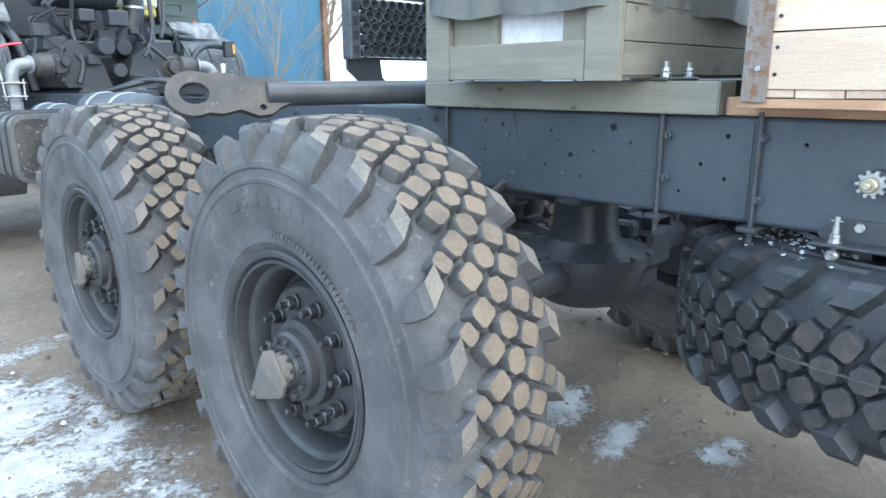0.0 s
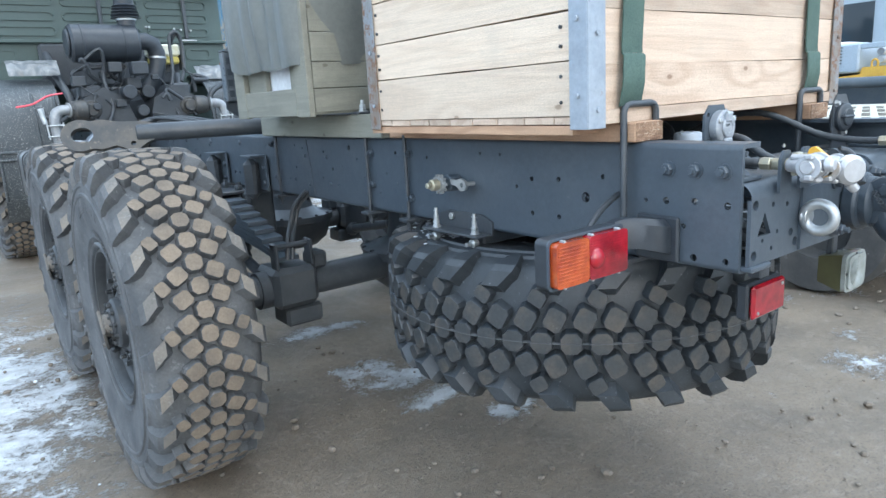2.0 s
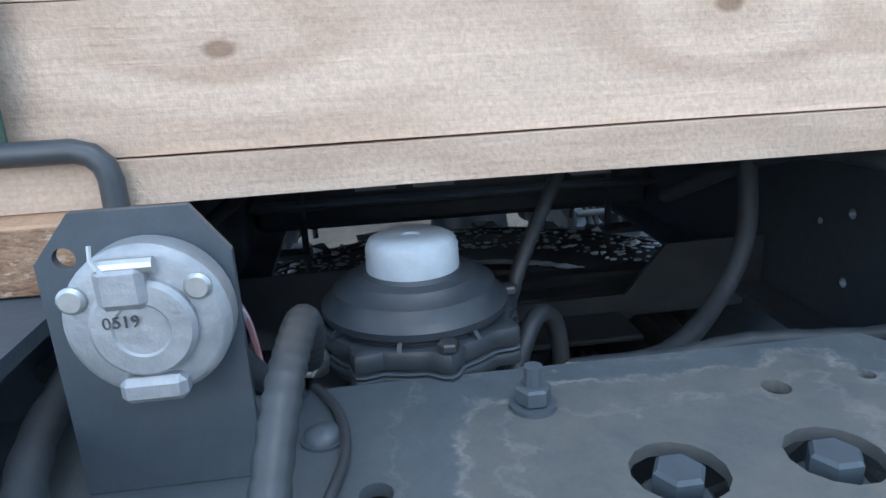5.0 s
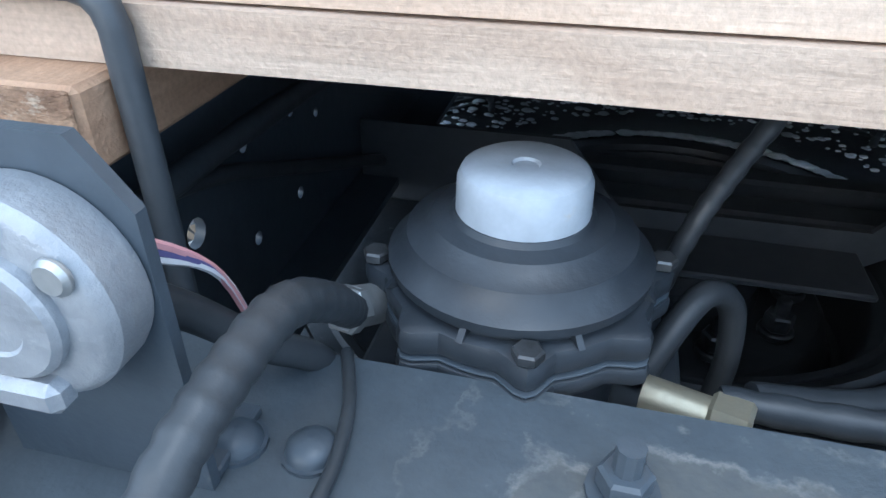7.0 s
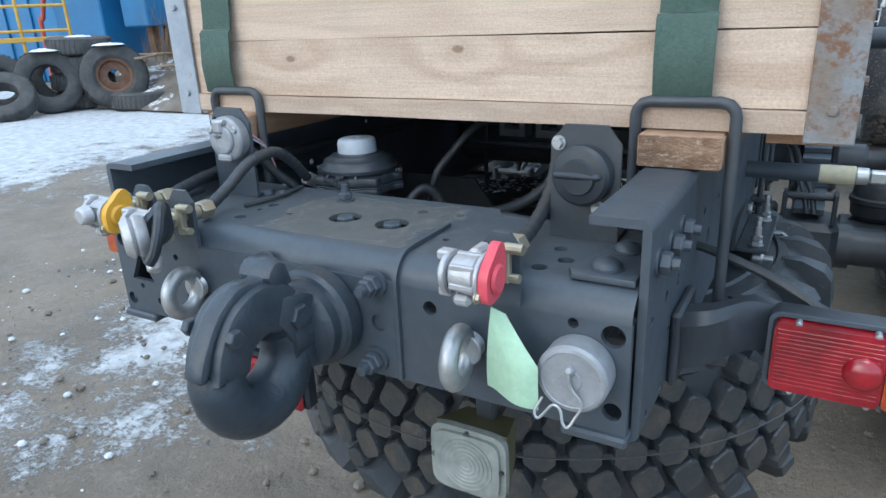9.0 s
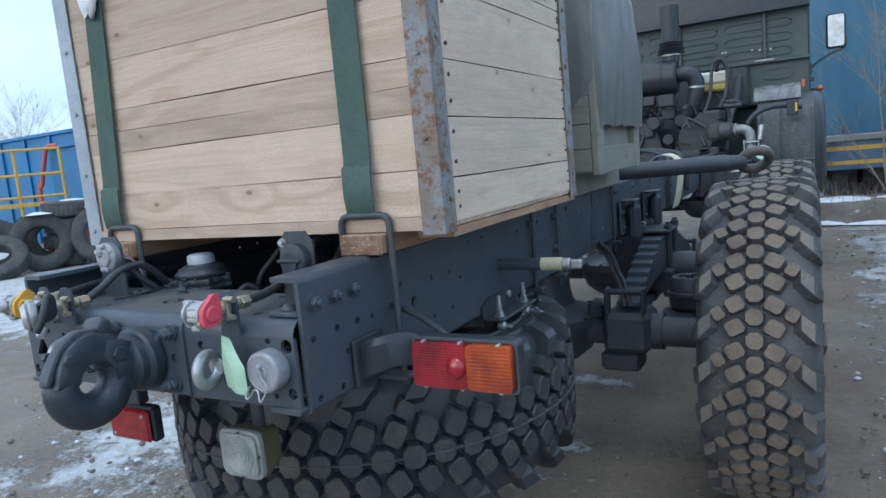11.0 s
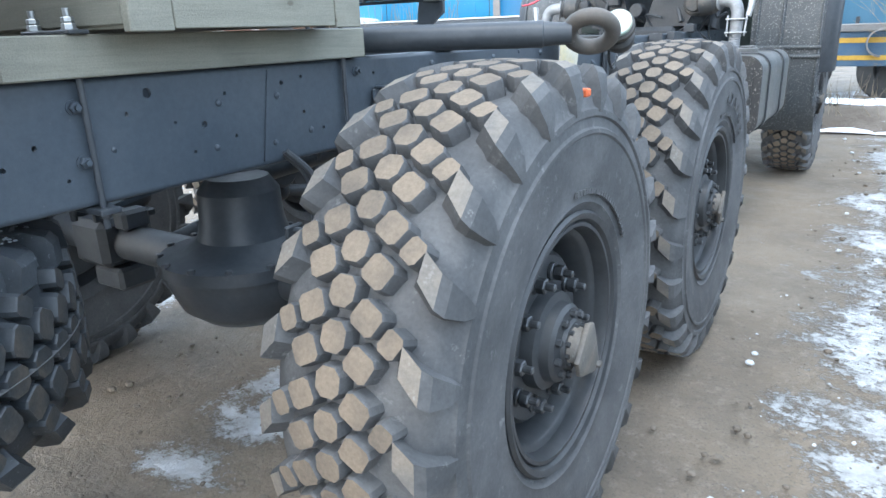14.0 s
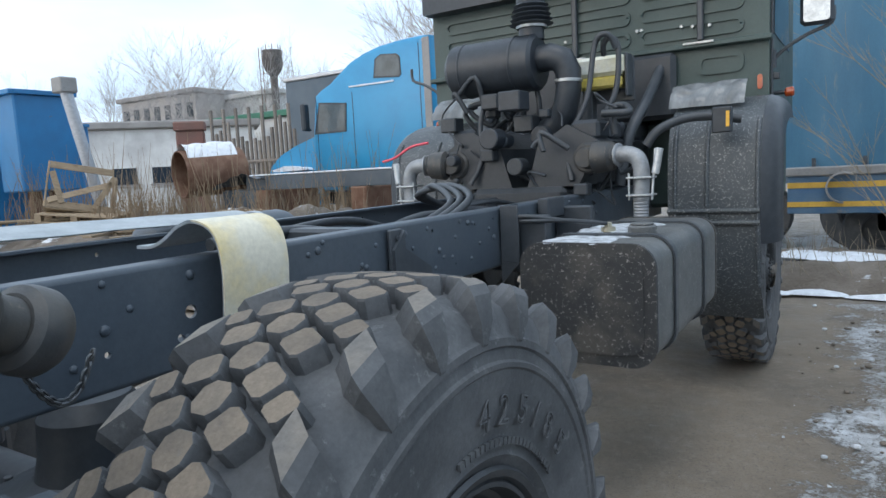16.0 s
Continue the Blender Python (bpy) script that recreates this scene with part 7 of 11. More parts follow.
for side in (-1, 1):
    spring = thing("leaf_spring", (side * 0.525, 2.585, 0.80), "dark leaf spring pack between the rear axles", "leaf spring", "leaf springs")
    for i in range(8):
        half = 0.72 - 0.072 * i
        sh = Shape()
        vs = []
        n = 14
        for k in range(n + 1):
            dy = -half + 2 * half * k / n
            z = 0.690 + 0.055 * (1 - (dy / 0.72) ** 2) + 0.0190 * i
            for x, dz in ((-0.045, 0), (0.045, 0), (0.045, 0.017), (-0.045, 0.017)):
                vs.append((side * 0.525 + x, 2.585 + dy, z + dz))
        fs = []
        for k in range(n):
            for j in range(4):
                a, b = k * 4 + j, k * 4 + (j + 1) % 4
                fs.append((a, b, b + 4, a + 4))
        fs += [(3, 2, 1, 0), tuple(n * 4 + j for j in range(4))]
        sh.add(vs, fs)
        part("leaf", sh, FRAME_DUST, spring)
    sh = Shape()
    for dy in (-0.09, 0.09):
        for x in (-0.06, 0.06):
            sh.cyl((side * 0.525 + x, 2.585 + dy, 0.70), (side * 0.525 + x, 2.585 + dy, 0.96), 0.012, seg=10)
            sh.hexbolt((side * 0.525 + x, 2.585 + dy, 0.925), (0, 0, 1), 0.02, 0.022)
    sh.box(side * 0.525 - 0.075, side * 0.525 + 0.075, 2.465, 2.705, 0.908, 0.924, 0.004)
    sh.box(side * 0.525 - 0.08, side * 0.525 + 0.08, 2.465, 2.705, 0.62, 0.735, 0.015)
    part("centre_clamp", sh, BLACK, spring)
    sh = Shape()
    sh.cyl((side * 0.36, 2.585, 0.72), (side * 0.70, 2.585, 0.72), 0.08, seg=24, chamfer=0.01)
    sh.box(*sorted((side * 0.3205, side * 0.46)), 2.425, 2.745, 0.70, 0.925, 0.02)
    part("balance_bracket", sh, BLACK, spring)
    for y in (2.30, 2.80):
        hb = thing("stop_bracket", (side * 0.418, y, 0.93), "dark rounded stop block bolted to the rail", "bracket", "stop brackets")
        sh = Shape()
        sh.box(*sorted((side * 0.4175, side * 0.430)), y - 0.075, y + 0.075, 0.935, 1.085, 0.004)
        sh.box(*sorted((side * 0.4175, side * 0.492)), y - 0.06, y + 0.065, 1.0855, 1.093, 0.002)
        part("plate", sh, FRAME, hb)
        sh = Shape()
        sh.box(*sorted((side * 0.4305, side * 0.500)), y - 0.02, y + 0.045, 0.895, 1.078, 0.026)
        part("stop_block", sh, BLACK, hb)
        for dz in (0.97, 1.035):
            sh = Shape()
            sh.hexbolt((side * 0.430, y - 0.052, dz), (side, 0, 0), 0.012, 0.011)
            part("bolt", sh, FRAME, hb)
    bc = thing("brake_chamber", (side * 0.735, 2.10, 0.60), "round black brake chamber beside the tyre", "brake chamber", "brake chambers")
    sh = Shape()
    sh.lathe([(0, 0.60), (0.07, 0.60), (0.085, 0.62), (0.088, 0.66), (0.094, 0.665), (0.094, 0.68), (0.086, 0.685), (0.082, 0.725), (0.07, 0.742), (0.05, 0.742), (0.045, 0.732), (0.02, 0.730), (0, 0.730)], 32, Matrix.Translation((side * 0.735, 2.10, 0.03)))
    sh.hexbolt((side * 0.735, 2.10, 0.76), (0, 0, 1), 0.014, 0.02)
    part("can", sh, HOSE, bc)
    sh = Shape()
    sh.box(*sorted((side * 0.62, side * 0.76)), 1.96, 2.14, 0.60, 0.629, 0.006)
    part("mount", sh, BLACK, bc)
    for k, (ya, yb) in enumerate(((2.52, 1.98), (2.65, 3.18))):
        sh = Shape()
        sh.cyl((side * 0.48, ya, 0.60), (side * 0.50, yb, 0.50), 0.026, seg=14)
        sh.sphere((side * 0.48, ya, 0.60), 0.045, 14, 8)
        sh.sphere((side * 0.50, yb, 0.50), 0.045, 14, 8)
        single("torque_rod", sh, BLACK, "black torque rod of the rear bogie", "torque rod", "torque rods", base=(side * 0.49, ya, 0.55))
    for dx in (0.0, 0.022):
        sh = Shape()
        sh.sweep([(side * (0.40 + dx), 1.86, 0.96), (side * (0.44 + dx), 1.90, 0.90), (side * (0.465 + dx), 1.90, 0.83), (side * (0.50 + dx), 1.86, 0.775), (side * (0.52 + dx), 1.84, 0.70)], 0.009, 8, smooth_steps=6)
        single("brake_hose", sh, HOSE, "grey brake hose dropping from the rail to the axle", "hose", "brake hoses", base=(side * 0.42, 1.88, 0.7))
sh = Shape()
sh.cyl((0.10, 1.95, 0.84), (0.02, 2.96, 0.86), 0.035, seg=16)
sh.cyl((0.10, 3.3, 0.86), (0.0, 5.2, 0.98), 0.04, seg=16)
single("propeller_shaft", sh, BLACK, "black propeller shaft along the chassis", "shaft", base=(0, 3, 0.9))
rnd = random.Random(4)
sh = Shape()
sh.box(-0.30, 0.30, 1.28, 1.36, 1.02, 1.14, 0.01)
sh.cyl((-0.40, 1.06, 1.10), (0.40, 1.06, 1.10), 0.02, seg=16)
for i in range(6):
    x = -0.2 + 0.075 * i
    sh.box(x, x + 0.045, 1.22, 1.28, 1.06, 1.10 + 0.01 * (i % 2), 0.004)
winch = single("winch", sh, BLACK, "dark winch cross-bar between the rails", "winch", base=(0, 1.06, 1.1))
PALE_STEEL = material("pale_grey_steel", (0.28, 0.31, 0.34), 0.45, metal=0.3, second=(0.2, 0.22, 0.25), scale=14)
for x in (-0.16, -0.06, 0.22):
    sh = Shape()
    sh.prism([(-0.035, 0.0), (0.035, 0.0), (0.035, 0.055), (0.020, 0.055), (0.020, 0.018), (-0.020, 0.018), (-0.020, 0.055), (-0.035, 0.055)], 0.05, Matrix(((1, 0, 0, x), (0, 0, 1, 0.995), (0, 1, 0, 1.065), (0, 0, 0, 1))))
    single("pipe_clamp", sh, PALE_STEEL, "pale grey pipe clamp on the winch bar", "clamp", "pipe clamps", base=(x, 1.02, 1.065))
# snow lying on the spare tyre
rnd = random.Random(77)
sh = Shape()
for i in range(620):
    a, q = rnd.uniform(0.2, 2.95), rnd.uniform(0.34, 0.53)
    c = (q * math.cos(a), 0.82 + q * math.sin(a), 0.697 + 0.196 - max(0.0, q - 0.46) * 0.12)
    s_ = rnd.uniform(0.002, 0.0065) * (1.8 if i % 17 == 0 else 1)
    sh.sphere(c, s_, 7, 4, (1.2, 0.9, 0.35))
for i in range(130):
    a = rnd.uniform(0.5, 2.5)
    sh.sphere((0.305 * math.cos(a), 0.82 + 0.305 * math.sin(a), 0.697 + 0.178), rnd.uniform(0.005, 0.011), 8, 4, (1.6, 1.0, 0.4))
snow_bits = single("snow_flecks", sh, material("old_snow", (0.62, 0.67, 0.72), 0.8, second=(0.5, 0.54, 0.58), scale=20), "flecks of old snow lying on the spare tyre", "snow", kind="stuff", base=(0, 0.82, 0.88))

# ---- tow bars, tube rack and strips lying on the frame ----
WORN = material("worn_black_steel", (0.036, 0.040, 0.044), 0.5, second=(0.075, 0.070, 0.062), scale=12, spots=(0.15, 0.13, 0.105), spot_scale=34, spot_range=(0.60, 0.70), bump=0.25, bump_scale=60)
FORGED = material("forged_brown_steel", (0.085, 0.08, 0.075), 0.55, second=(0.12, 0.105, 0.09), scale=14, spots=(0.2, 0.19, 0.18), spot_scale=30, spot_range=(0.62, 0.75), bump=0.3)
TUBE_BLACK = material("pale_flecked_black_tube", (0.06, 0.07, 0.08), 0.3, second=(0.09, 0.10, 0.11), scale=20, spots=(0.3, 0.31, 0.32), spot_scale=30, spot_range=(0.64, 0.72))
PALE_POST = material("pale_worn_post", (0.34, 0.35, 0.34), 0.5, second=(0.25, 0.26, 0.26), scale=14)
ZB = 1.2225
left_bar = thing("tow_bar", (-0.5, 2.25, ZB), "black steel tow bar with worn flat eye", "tow bar", "tow bars")
e0, e1 = Vector((-1.02, 2.45, ZB)), Vector((-0.05, 2.085, ZB))
d = (e1 - e0).normalized()
nrm = Vector((-d.y, d.x, 0))
sh = Shape()
sh.cyl(e0 + d * 0.13, e1, 0.037, seg=24, chamfer=0.004)
part("tube", sh, BLACK, left_bar)
sh = Shape()
face_ = Vector((-0.33, -0.88, 0.30)).normalized()
m3 = frame_to(e0 - face_ * 0.017, face_, d)
outline = [(0.20, 0.034), (0.16, 0.046), (0.06, 0.05), (0.0, 0.062)] + [(-0.08 + 0.075 * math.cos(a), 0.066 * math.sin(a)) for a in [radians(60 + 15 * k) for k in range(17)]] + [(0.0, -0.062), (0.05, -0.05), (0.10, -0.070), (0.14, -0.066), (0.17, -0.045), (0.20, -0.034)]
sh.prism(outline, 0.034, m3, [[(-0.075 + 0.042 * math.cos(a), 0.032 * math.sin(a)) for a in [2 * math.pi * k / 18 for k in range(18)]], circle(0.115, -0.045, 0.010)])
part("eye", sh, WORN, left_bar, "worn forged flat eye")
right_bar = thing("tow_bar", (0.5, 2.28, ZB), "black steel tow bar with forged ring", "tow bar", "tow bars")
r0, r1 = Vector((0.985, 2.505, ZB)), Vector((0.03, 2.085, ZB))
d = (r1 - r0).normalized()
sh = Shape()
sh.cyl(r0 + d * 0.13, r1, 0.037, seg=24, chamfer=0.004)
sh.cyl(r0 + d * 0.055, r0 + d * 0.135, 0.028, 0.034, seg=20)
part("tube", sh, BLACK, right_bar)
sh = Shape()
m3 = frame_to((0.972, 2.530, 1.224), (0.26, -0.64, -0.72), d)
sh.lathe([(0.060 + 0.0225 * math.cos(2 * math.pi * k / 14), 0.0225 * math.sin(2 * math.pi * k / 14)) for k in range(14)], 40, m3, closed=True)
part("ring", sh, FORGED, right_bar, "forged steel ring", sharp=60)
# hitch pin with a chain, lying by the ring
pin = thing("hitch_pin", (0.97, 2.76, 1.16), "dark double-flanged hitch pin with gold zinc end and chain", "hitch pin")
# second colour paints a green reflection onto the pale zinc disc
PIN_END = material("gold_zinc_face", (0.55, 0.56, 0.44), 0.34, metal=0.45, second=(0.42, 0.56, 0.52), scale=16, mix=(0.42, 0.6), spots=(0.10, 0.10, 0.09), spot_scale=70, spot_range=(0.70, 0.76), bump=0.15)
PIN_AX = Vector((-0.035, 0.117, -0.054)).normalized()
c0 = Vector((0.998, 2.681, 1.250))
mp_ = frame_to(c0, PIN_AX)
sh = Shape()
sh.lathe([(0, 0.0), (0.036, 0.0), (0.040, 0.004), (0.040, 0.016), (0.036, 0.018), (0, 0.018)], 32, mp_)
part("end_cap", sh, PIN_END, pin, "gold zinc plated end with painted green reflection")
sh = Shape()
sh.lathe([(0, 0.0185), (0.040, 0.0185), (0.048, 0.023), (0.049, 0.038), (0.043, 0.048), (0.032, 0.056), (0.029, 0.075), (0.030, 0.092), (0, 0.092)], 32, mp_)
part("collar", sh, WORN, pin, "worn dark collar")
sh = Shape()
sh.lathe([(0, 0.0925), (0.034, 0.0925), (0.044, 0.099), (0.047, 0.110), (0.047, 0.128), (0.041, 0.138), (0.022, 0.143), (0, 0.144)], 32, mp_)
part("flange", sh, WORN, pin, "worn dark flange")
sh = Shape()
a0, a1 = Vector((0.36, 2.665, 1.186)), Vector((0.955, 2.755, 1.178))
mb = frame_to(a0, (0, 0, 1), (a1 - a0).normalized())
sh.slab([(0, -0.045), (0.40, -0.045), (0.50, -0.060), (0.555, -0.045), (0.585, -0.02), (0.575, 0.02), (0.53, 0.048), (0.46, 0.040), (0, 0.045)], 0.026, 0.006, mb)
part("arm", sh, WORN, pin, "worn flat steel arm")
sh = Shape()
path = spline([Vector(p) for p in ((0.935, 2.785, 1.172), (0.932, 2.799, 1.135), (0.934, 2.822, 1.108), (0.935, 2.845, 1.115), (0.936, 2.866, 1.155))], 6)
for k in range(len(path) - 1):
    a_, b_ = path[k], path[k + 1]
    c, d = (a_ + b_) / 2, (b_ - a_).normalized()
    n_ = Vector((1, 0, 0)) if k % 2 else d.cross(Vector((1, 0, 0))).normalized()
    ring = [c + d * 0.0068 * math.cos(w) + n_ * 0.0036 * math.sin(w) for w in [2 * math.pi * q / 10 for q in range(11)]]
    sh.sweep(ring, 0.0018, 6)
part("chain", sh, NUT, pin, "small steel chain")

# rack of short black tubes across the frame
rack = thing("tube_rack", (0.0, 2.6, 1.18), "dark rack of short open tubes standing across the chassis", "tube rack")
TUBE_R = 0.0205
for x0, x1 in ((-0.382, -0.042), (0.022, 0.362)):
    for i in range(8):
        for j in range(5):
            sh = Shape()
            cx = x0 + (i + 0.5) * (x1 - x0) / 8 + (0.0085 if j % 2 else -0.0085)
            mm = frame_to((cx, 2.565, 1.3665 + j * 0.0408), (0, 1, 0), (1, 0, 0))
            sh.lathe([(TUBE_R, 0), (TUBE_R, 0.07), (TUBE_R - 0.003, 0.07), (TUBE_R - 0.003, 0)], 14, mm, closed=True)
            part("tube", sh, TUBE_BLACK, rack)
for x, w in ((-0.435, 0.046), (-0.034, 0.044), (0.372, 0.062)):
    sh = Shape()
    sh.box(x, x + w, 2.575, 2.63, 1.335, 1.56, 0.004)
    post = part("post", sh, TUBE_BLACK if x < 0.3 else PALE_POST, rack)
    # black plates on the post face stand for the shade inside slots
    for q in range(4):
        sh = Shape()
        sh.box(x + w * 0.25, x + w * 0.75, 2.5725, 2.5748, 1.355 + 0.050 * q, 1.385 + 0.050 * q, 0.0)
        part("slot", sh, PLASTIC, post)
sh = Shape()
sh.prism([(-0.435, 1.345), (-0.435, 1.30), (-0.36, 1.24), (-0.30, 1.2255), (-0.30, 1.2005), (0.30, 1.2005), (0.30, 1.2255), (0.36, 1.24), (0.435, 1.30), (0.435, 1.345)], 0.012, Matrix(((1, 0, 0, 0), (0, 0, 1, 2.60), (0, 1, 0, 0), (0, 0, 0, 1))),
         [[(-0.28, 1.335), (-0.27, 1.27), (-0.22, 1.235), (-0.06, 1.235), (-0.02, 1.27), (-0.01, 1.335)], [(0.06, 1.335), (0.07, 1.27), (0.12, 1.235), (0.28, 1.235), (0.33, 1.27), (0.34, 1.335)]])
part("foot_plate", sh, BLACK, rack)
sh = Shape()
sh.box(-0.42, 0.42, 2.585, 2.635, 1.1785, 1.2, 0.003)
part("bottom_bar", sh, BLACK, rack)
sh = Shape()
sh.box(-0.435, 0.435, 2.575, 2.63, 1.562, 1.570, 0.002)
part("top_plate", sh, BLACK, rack)

# foam strip bent over the right rail and a pale film along it
FOAM = material("yellowed_foam", (0.66, 0.62, 0.50), 0.7, second=(0.66, 0.54, 0.27), scale=4, mix=(0.45, 0.65), bump=0.2)
LINING = material("grey_foam_lining", (0.30, 0.34, 0.37), 0.6, second=(0.24, 0.27, 0.30), scale=8)
FILM = material("pale_film", (0.34, 0.375, 0.39), 0.4, second=(0.26, 0.29, 0.305), scale=8, bump=0.2, bump_scale=20)
sh = Shape()
foam = thing("foam_strip", (0.42, 3.5, 1.18), "yellowed foam strip with grey lining bent over the rail", "foam strip")
prof = [(0.235, 1.204), (0.275, 1.204), (0.315, 1.222), (0.355, 1.250), (0.40, 1.262), (0.455, 1.248), (0.482, 1.215), (0.492, 1.160), (0.487, 1.09), (0.472, 1.00), (0.452, 0.93)]
whole = spline([Vector((x, 0, z)) for x, z in prof], 4)
for nm, off, thick, mt, lab in (("tongue", 0.0, 0.004, LINING, "grey-blue curled end"), ("strip", 0.0, 0.004, FOAM, "yellowed foam"), ("lining", -0.0045, 0.003, LINING, "grey-blue lining")):
    pts = whole[:17] if nm == "tongue" else whole[16:] if nm == "strip" else whole
    vs = []
    n = len(pts)
    for layer in (off, off - thick):
        for q in range(n):
            a, b = pts[max(q - 1, 0)], pts[min(q + 1, n - 1)]
            nx, nz = -(b.z - a.z), b.x - a.x
            ln = math.hypot(nx, nz)
            p = pts[q] + Vector((nx / ln * layer, 0, nz / ln * layer))
            for y in (3.425, 3.625):
                tip = (0.0 if nm == "strip" else 0.13 * max(0.0, 1 - q / 14)) * (1 if y > 3.5 else 0.25)
                vs.append((p.x, y + 0.03 * (1.2 - p.z) - tip, p.z))
    k = 2 * n
    fs = [(2 * q, 2 * q + 2, 2 * q + 3, 2 * q + 1) for q in range(n - 1)]
    fs += [tuple(w + k for w in f)[::-1] for f in fs] + [(2 * q, k + 2 * q, k + 2 * q + 2, 2 * q + 2) for q in range(n - 1)] + [(2 * q + 1, 2 * q + 3, k + 2 * q + 3, k + 2 * q + 1) for q in range(n - 1)]
    sh = Shape()
    sh.add(vs, fs)
    part(nm, sh, mt, foam, lab, sharp=60)
sh = Shape()
for layer in (0.0, 0.004):
    sh.grid(lambda u, v: (-0.362 - 0.15 * v - 0.02 * u, 2.98 + 1.34 * u, 1.214 - 0.024 * u + layer + (0.036 - 0.006 * u) * v + 0.014 * max(0.0, u - 0.85) / 0.15 * math.sin(math.pi * v) + 0.004 * noise.noise((u * 6, v * 2, 2))), 26, 8)
single("plastic_film", sh, FILM, "pale sheet of plastic film lying along the far rail", "film", base=(-0.44, 3.6, 1.20), sharp=60)

# step bracket, hose plate and sticker on the rails
sh = Shape()
sh.box(0.4185, 0.432, 4.13, 4.20, 0.99, 1.165, 0.004)
sh.prism([(4.135, 1.10), (4.195, 1.16), (4.195, 1.10), (4.34, 1.02), (4.34, 0.985), (4.135, 0.985)], 0.012, Matrix(((0, 0, 1, 0.4325), (1, 0, 0, 0), (0, 1, 0, 0), (0, 0, 0, 1))))
sh.hexbolt((0.432, 4.165, 1.135), (1, 0, 0), 0.010, 0.008)
part("step_bracket", sh, BLACK, chassis)
sh = Shape()
sh.box(0.4185, 0.500, 4.915, 4.925, 0.95, 1.185, 0.002)
sh.box(0.4185, 0.426, 4.926, 5.08, 0.95, 1.185, 0.002)
sh.prism([(0.4185, 0.95), (0.500, 0.95), (0.4185, 0.86)], 0.010, Matrix(((1, 0, 0, 0), (0, 0, 1, 4.915), (0, 1, 0, 0), (0, 0, 0, 1))))
part("hose_plate", sh, BLACK, chassis)
sh = Shape()
sh.box(0.4185, 0.470, 5.30, 5.50, 1.10, 1.19, 0.004)
part("pipe_plate", sh, BLACK, chassis)
sh = Shape()
sh.box(-0.4085, -0.4070, 3.452, 3.490, 1.120, 1.172, 0.0)
part("sticker", sh, YELLOW, chassis, "small yellow paper sticker")

# air bottles, pipes and cables between the rails ahead of the axles
for x, y0, y1, r, z in ((-0.62, 3.95, 4.75, 0.125, 1.08), (-0.66, 5.0, 5.6, 0.11, 1.02)):
    sh = Shape()
    prof = [(0, 0), (r * 0.6, 0.012), (r * 0.92, 0.04), (r, 0.075), (r, y1 - y0 - 0.075), (r * 0.92, y1 - y0 - 0.04), (r * 0.6, y1 - y0 - 0.012), (0, y1 - y0)]
    bottle = thing("air_bottle", (x, y0, z - r), "dusty dark air bottle beside the rail with pale bands", "air bottle", "air bottles")
    sh.lathe(prof, 28, frame_to((x, y0, z), (0, 1, 0), (1, 0, 0)))
    part("bottle", sh, FRAME_DUST, bottle)
    for f in (0.3, 0.7):
        sh = Shape()
        sh.lathe([(r + 0.001, 0), (r + 0.004, 0.003), (r + 0.004, 0.03), (r + 0.001, 0.033)], 28, frame_to((x, y0 + (y1 - y0) * f, z), (0, 1, 0), (1, 0, 0)))
        part("band", sh, WHITECAP, bottle, "pale strap band")
        sh = Shape()
        sh.box(-0.52, -0.4182, y0 + (y1 - y0) * f, y0 + (y1 - y0) * f + 0.05, z - 0.05, z + 0.03, 0.004)
        part("bracket", sh, BLACK, bottle)
rnd = random.Random(8)
for i in range(7):
    x = -0.24 + 0.08 * i + rnd.uniform(-0.02, 0.02)
    pts = [(x + rnd.uniform(-0.05, 0.05), 3.95 + 0.42 * k, 1.09 + 0.065 * math.sin(1.3 * k + i) + rnd.uniform(-0.015, 0.015)) for k in range(6)]
    sh = Shape()
    sh.sweep(pts, rnd.choice((0.012, 0.018, 0.024)), 8, smooth_steps=6)
    single("cable_run", sh, HOSE, "black cable run sagging between the rails", "cable", "cable runs", base=pts[0], sharp=60)
for k in range(3):
    sh = Shape()
    sh.sweep([(0.30 - 0.05 * k, 4.6, 1.12), (0.26 - 0.05 * k, 4.95, 1.22 - 0.01 * k), (0.0 - 0.04 * k, 5.2, 1.27), (-0.25, 5.3 + 0.03 * k, 1.22), (-0.33, 5.7, 1.14)], 0.016, 10, smooth_steps=8)
    single("cable_run", sh, HOSE, "thick black hose looped across the frame", "cable", "cable runs", base=(0.3, 4.6, 1.12), sharp=60)

# ---- fuel tank, engine, mudguards and cab ----
TANK = material("dirty_grey_tank", (0.085, 0.092, 0.095), 0.45, second=(0.12, 0.125, 0.122), scale=6, spots=(0.26, 0.255, 0.25), spot_scale=85, spot_range=(0.58, 0.65), bump=0.12)
# end panels: real mud specks over a base darkened to stand for shade
SHADED_TANK_END = material("mud_spattered_shaded_tank_end", (0.030, 0.032, 0.034), 0.7, second=(0.075, 0.070, 0.062), scale=6, mix=(0.48, 0.66), spots=(0.26, 0.25, 0.235), spot_scale=70, spot_range=(0.58, 0.64), bump=0.3, bump_scale=50)
CAB = material("army_green_cab_paint", (0.046, 0.074, 0.070), 0.48, second=(0.056, 0.086, 0.082), scale=3, spots=(0.10, 0.11, 0.10), spot_scale=60, spot_range=(0.7, 0.8), bump=0.05)
GUARD = material("black_spattered_mudguard", (0.048, 0.058, 0.066), 0.5, second=(0.066, 0.077, 0.086), scale=5, spots=(0.34, 0.35, 0.36), spot_scale=100, spot_range=(0.585, 0.615), bump=0.15)
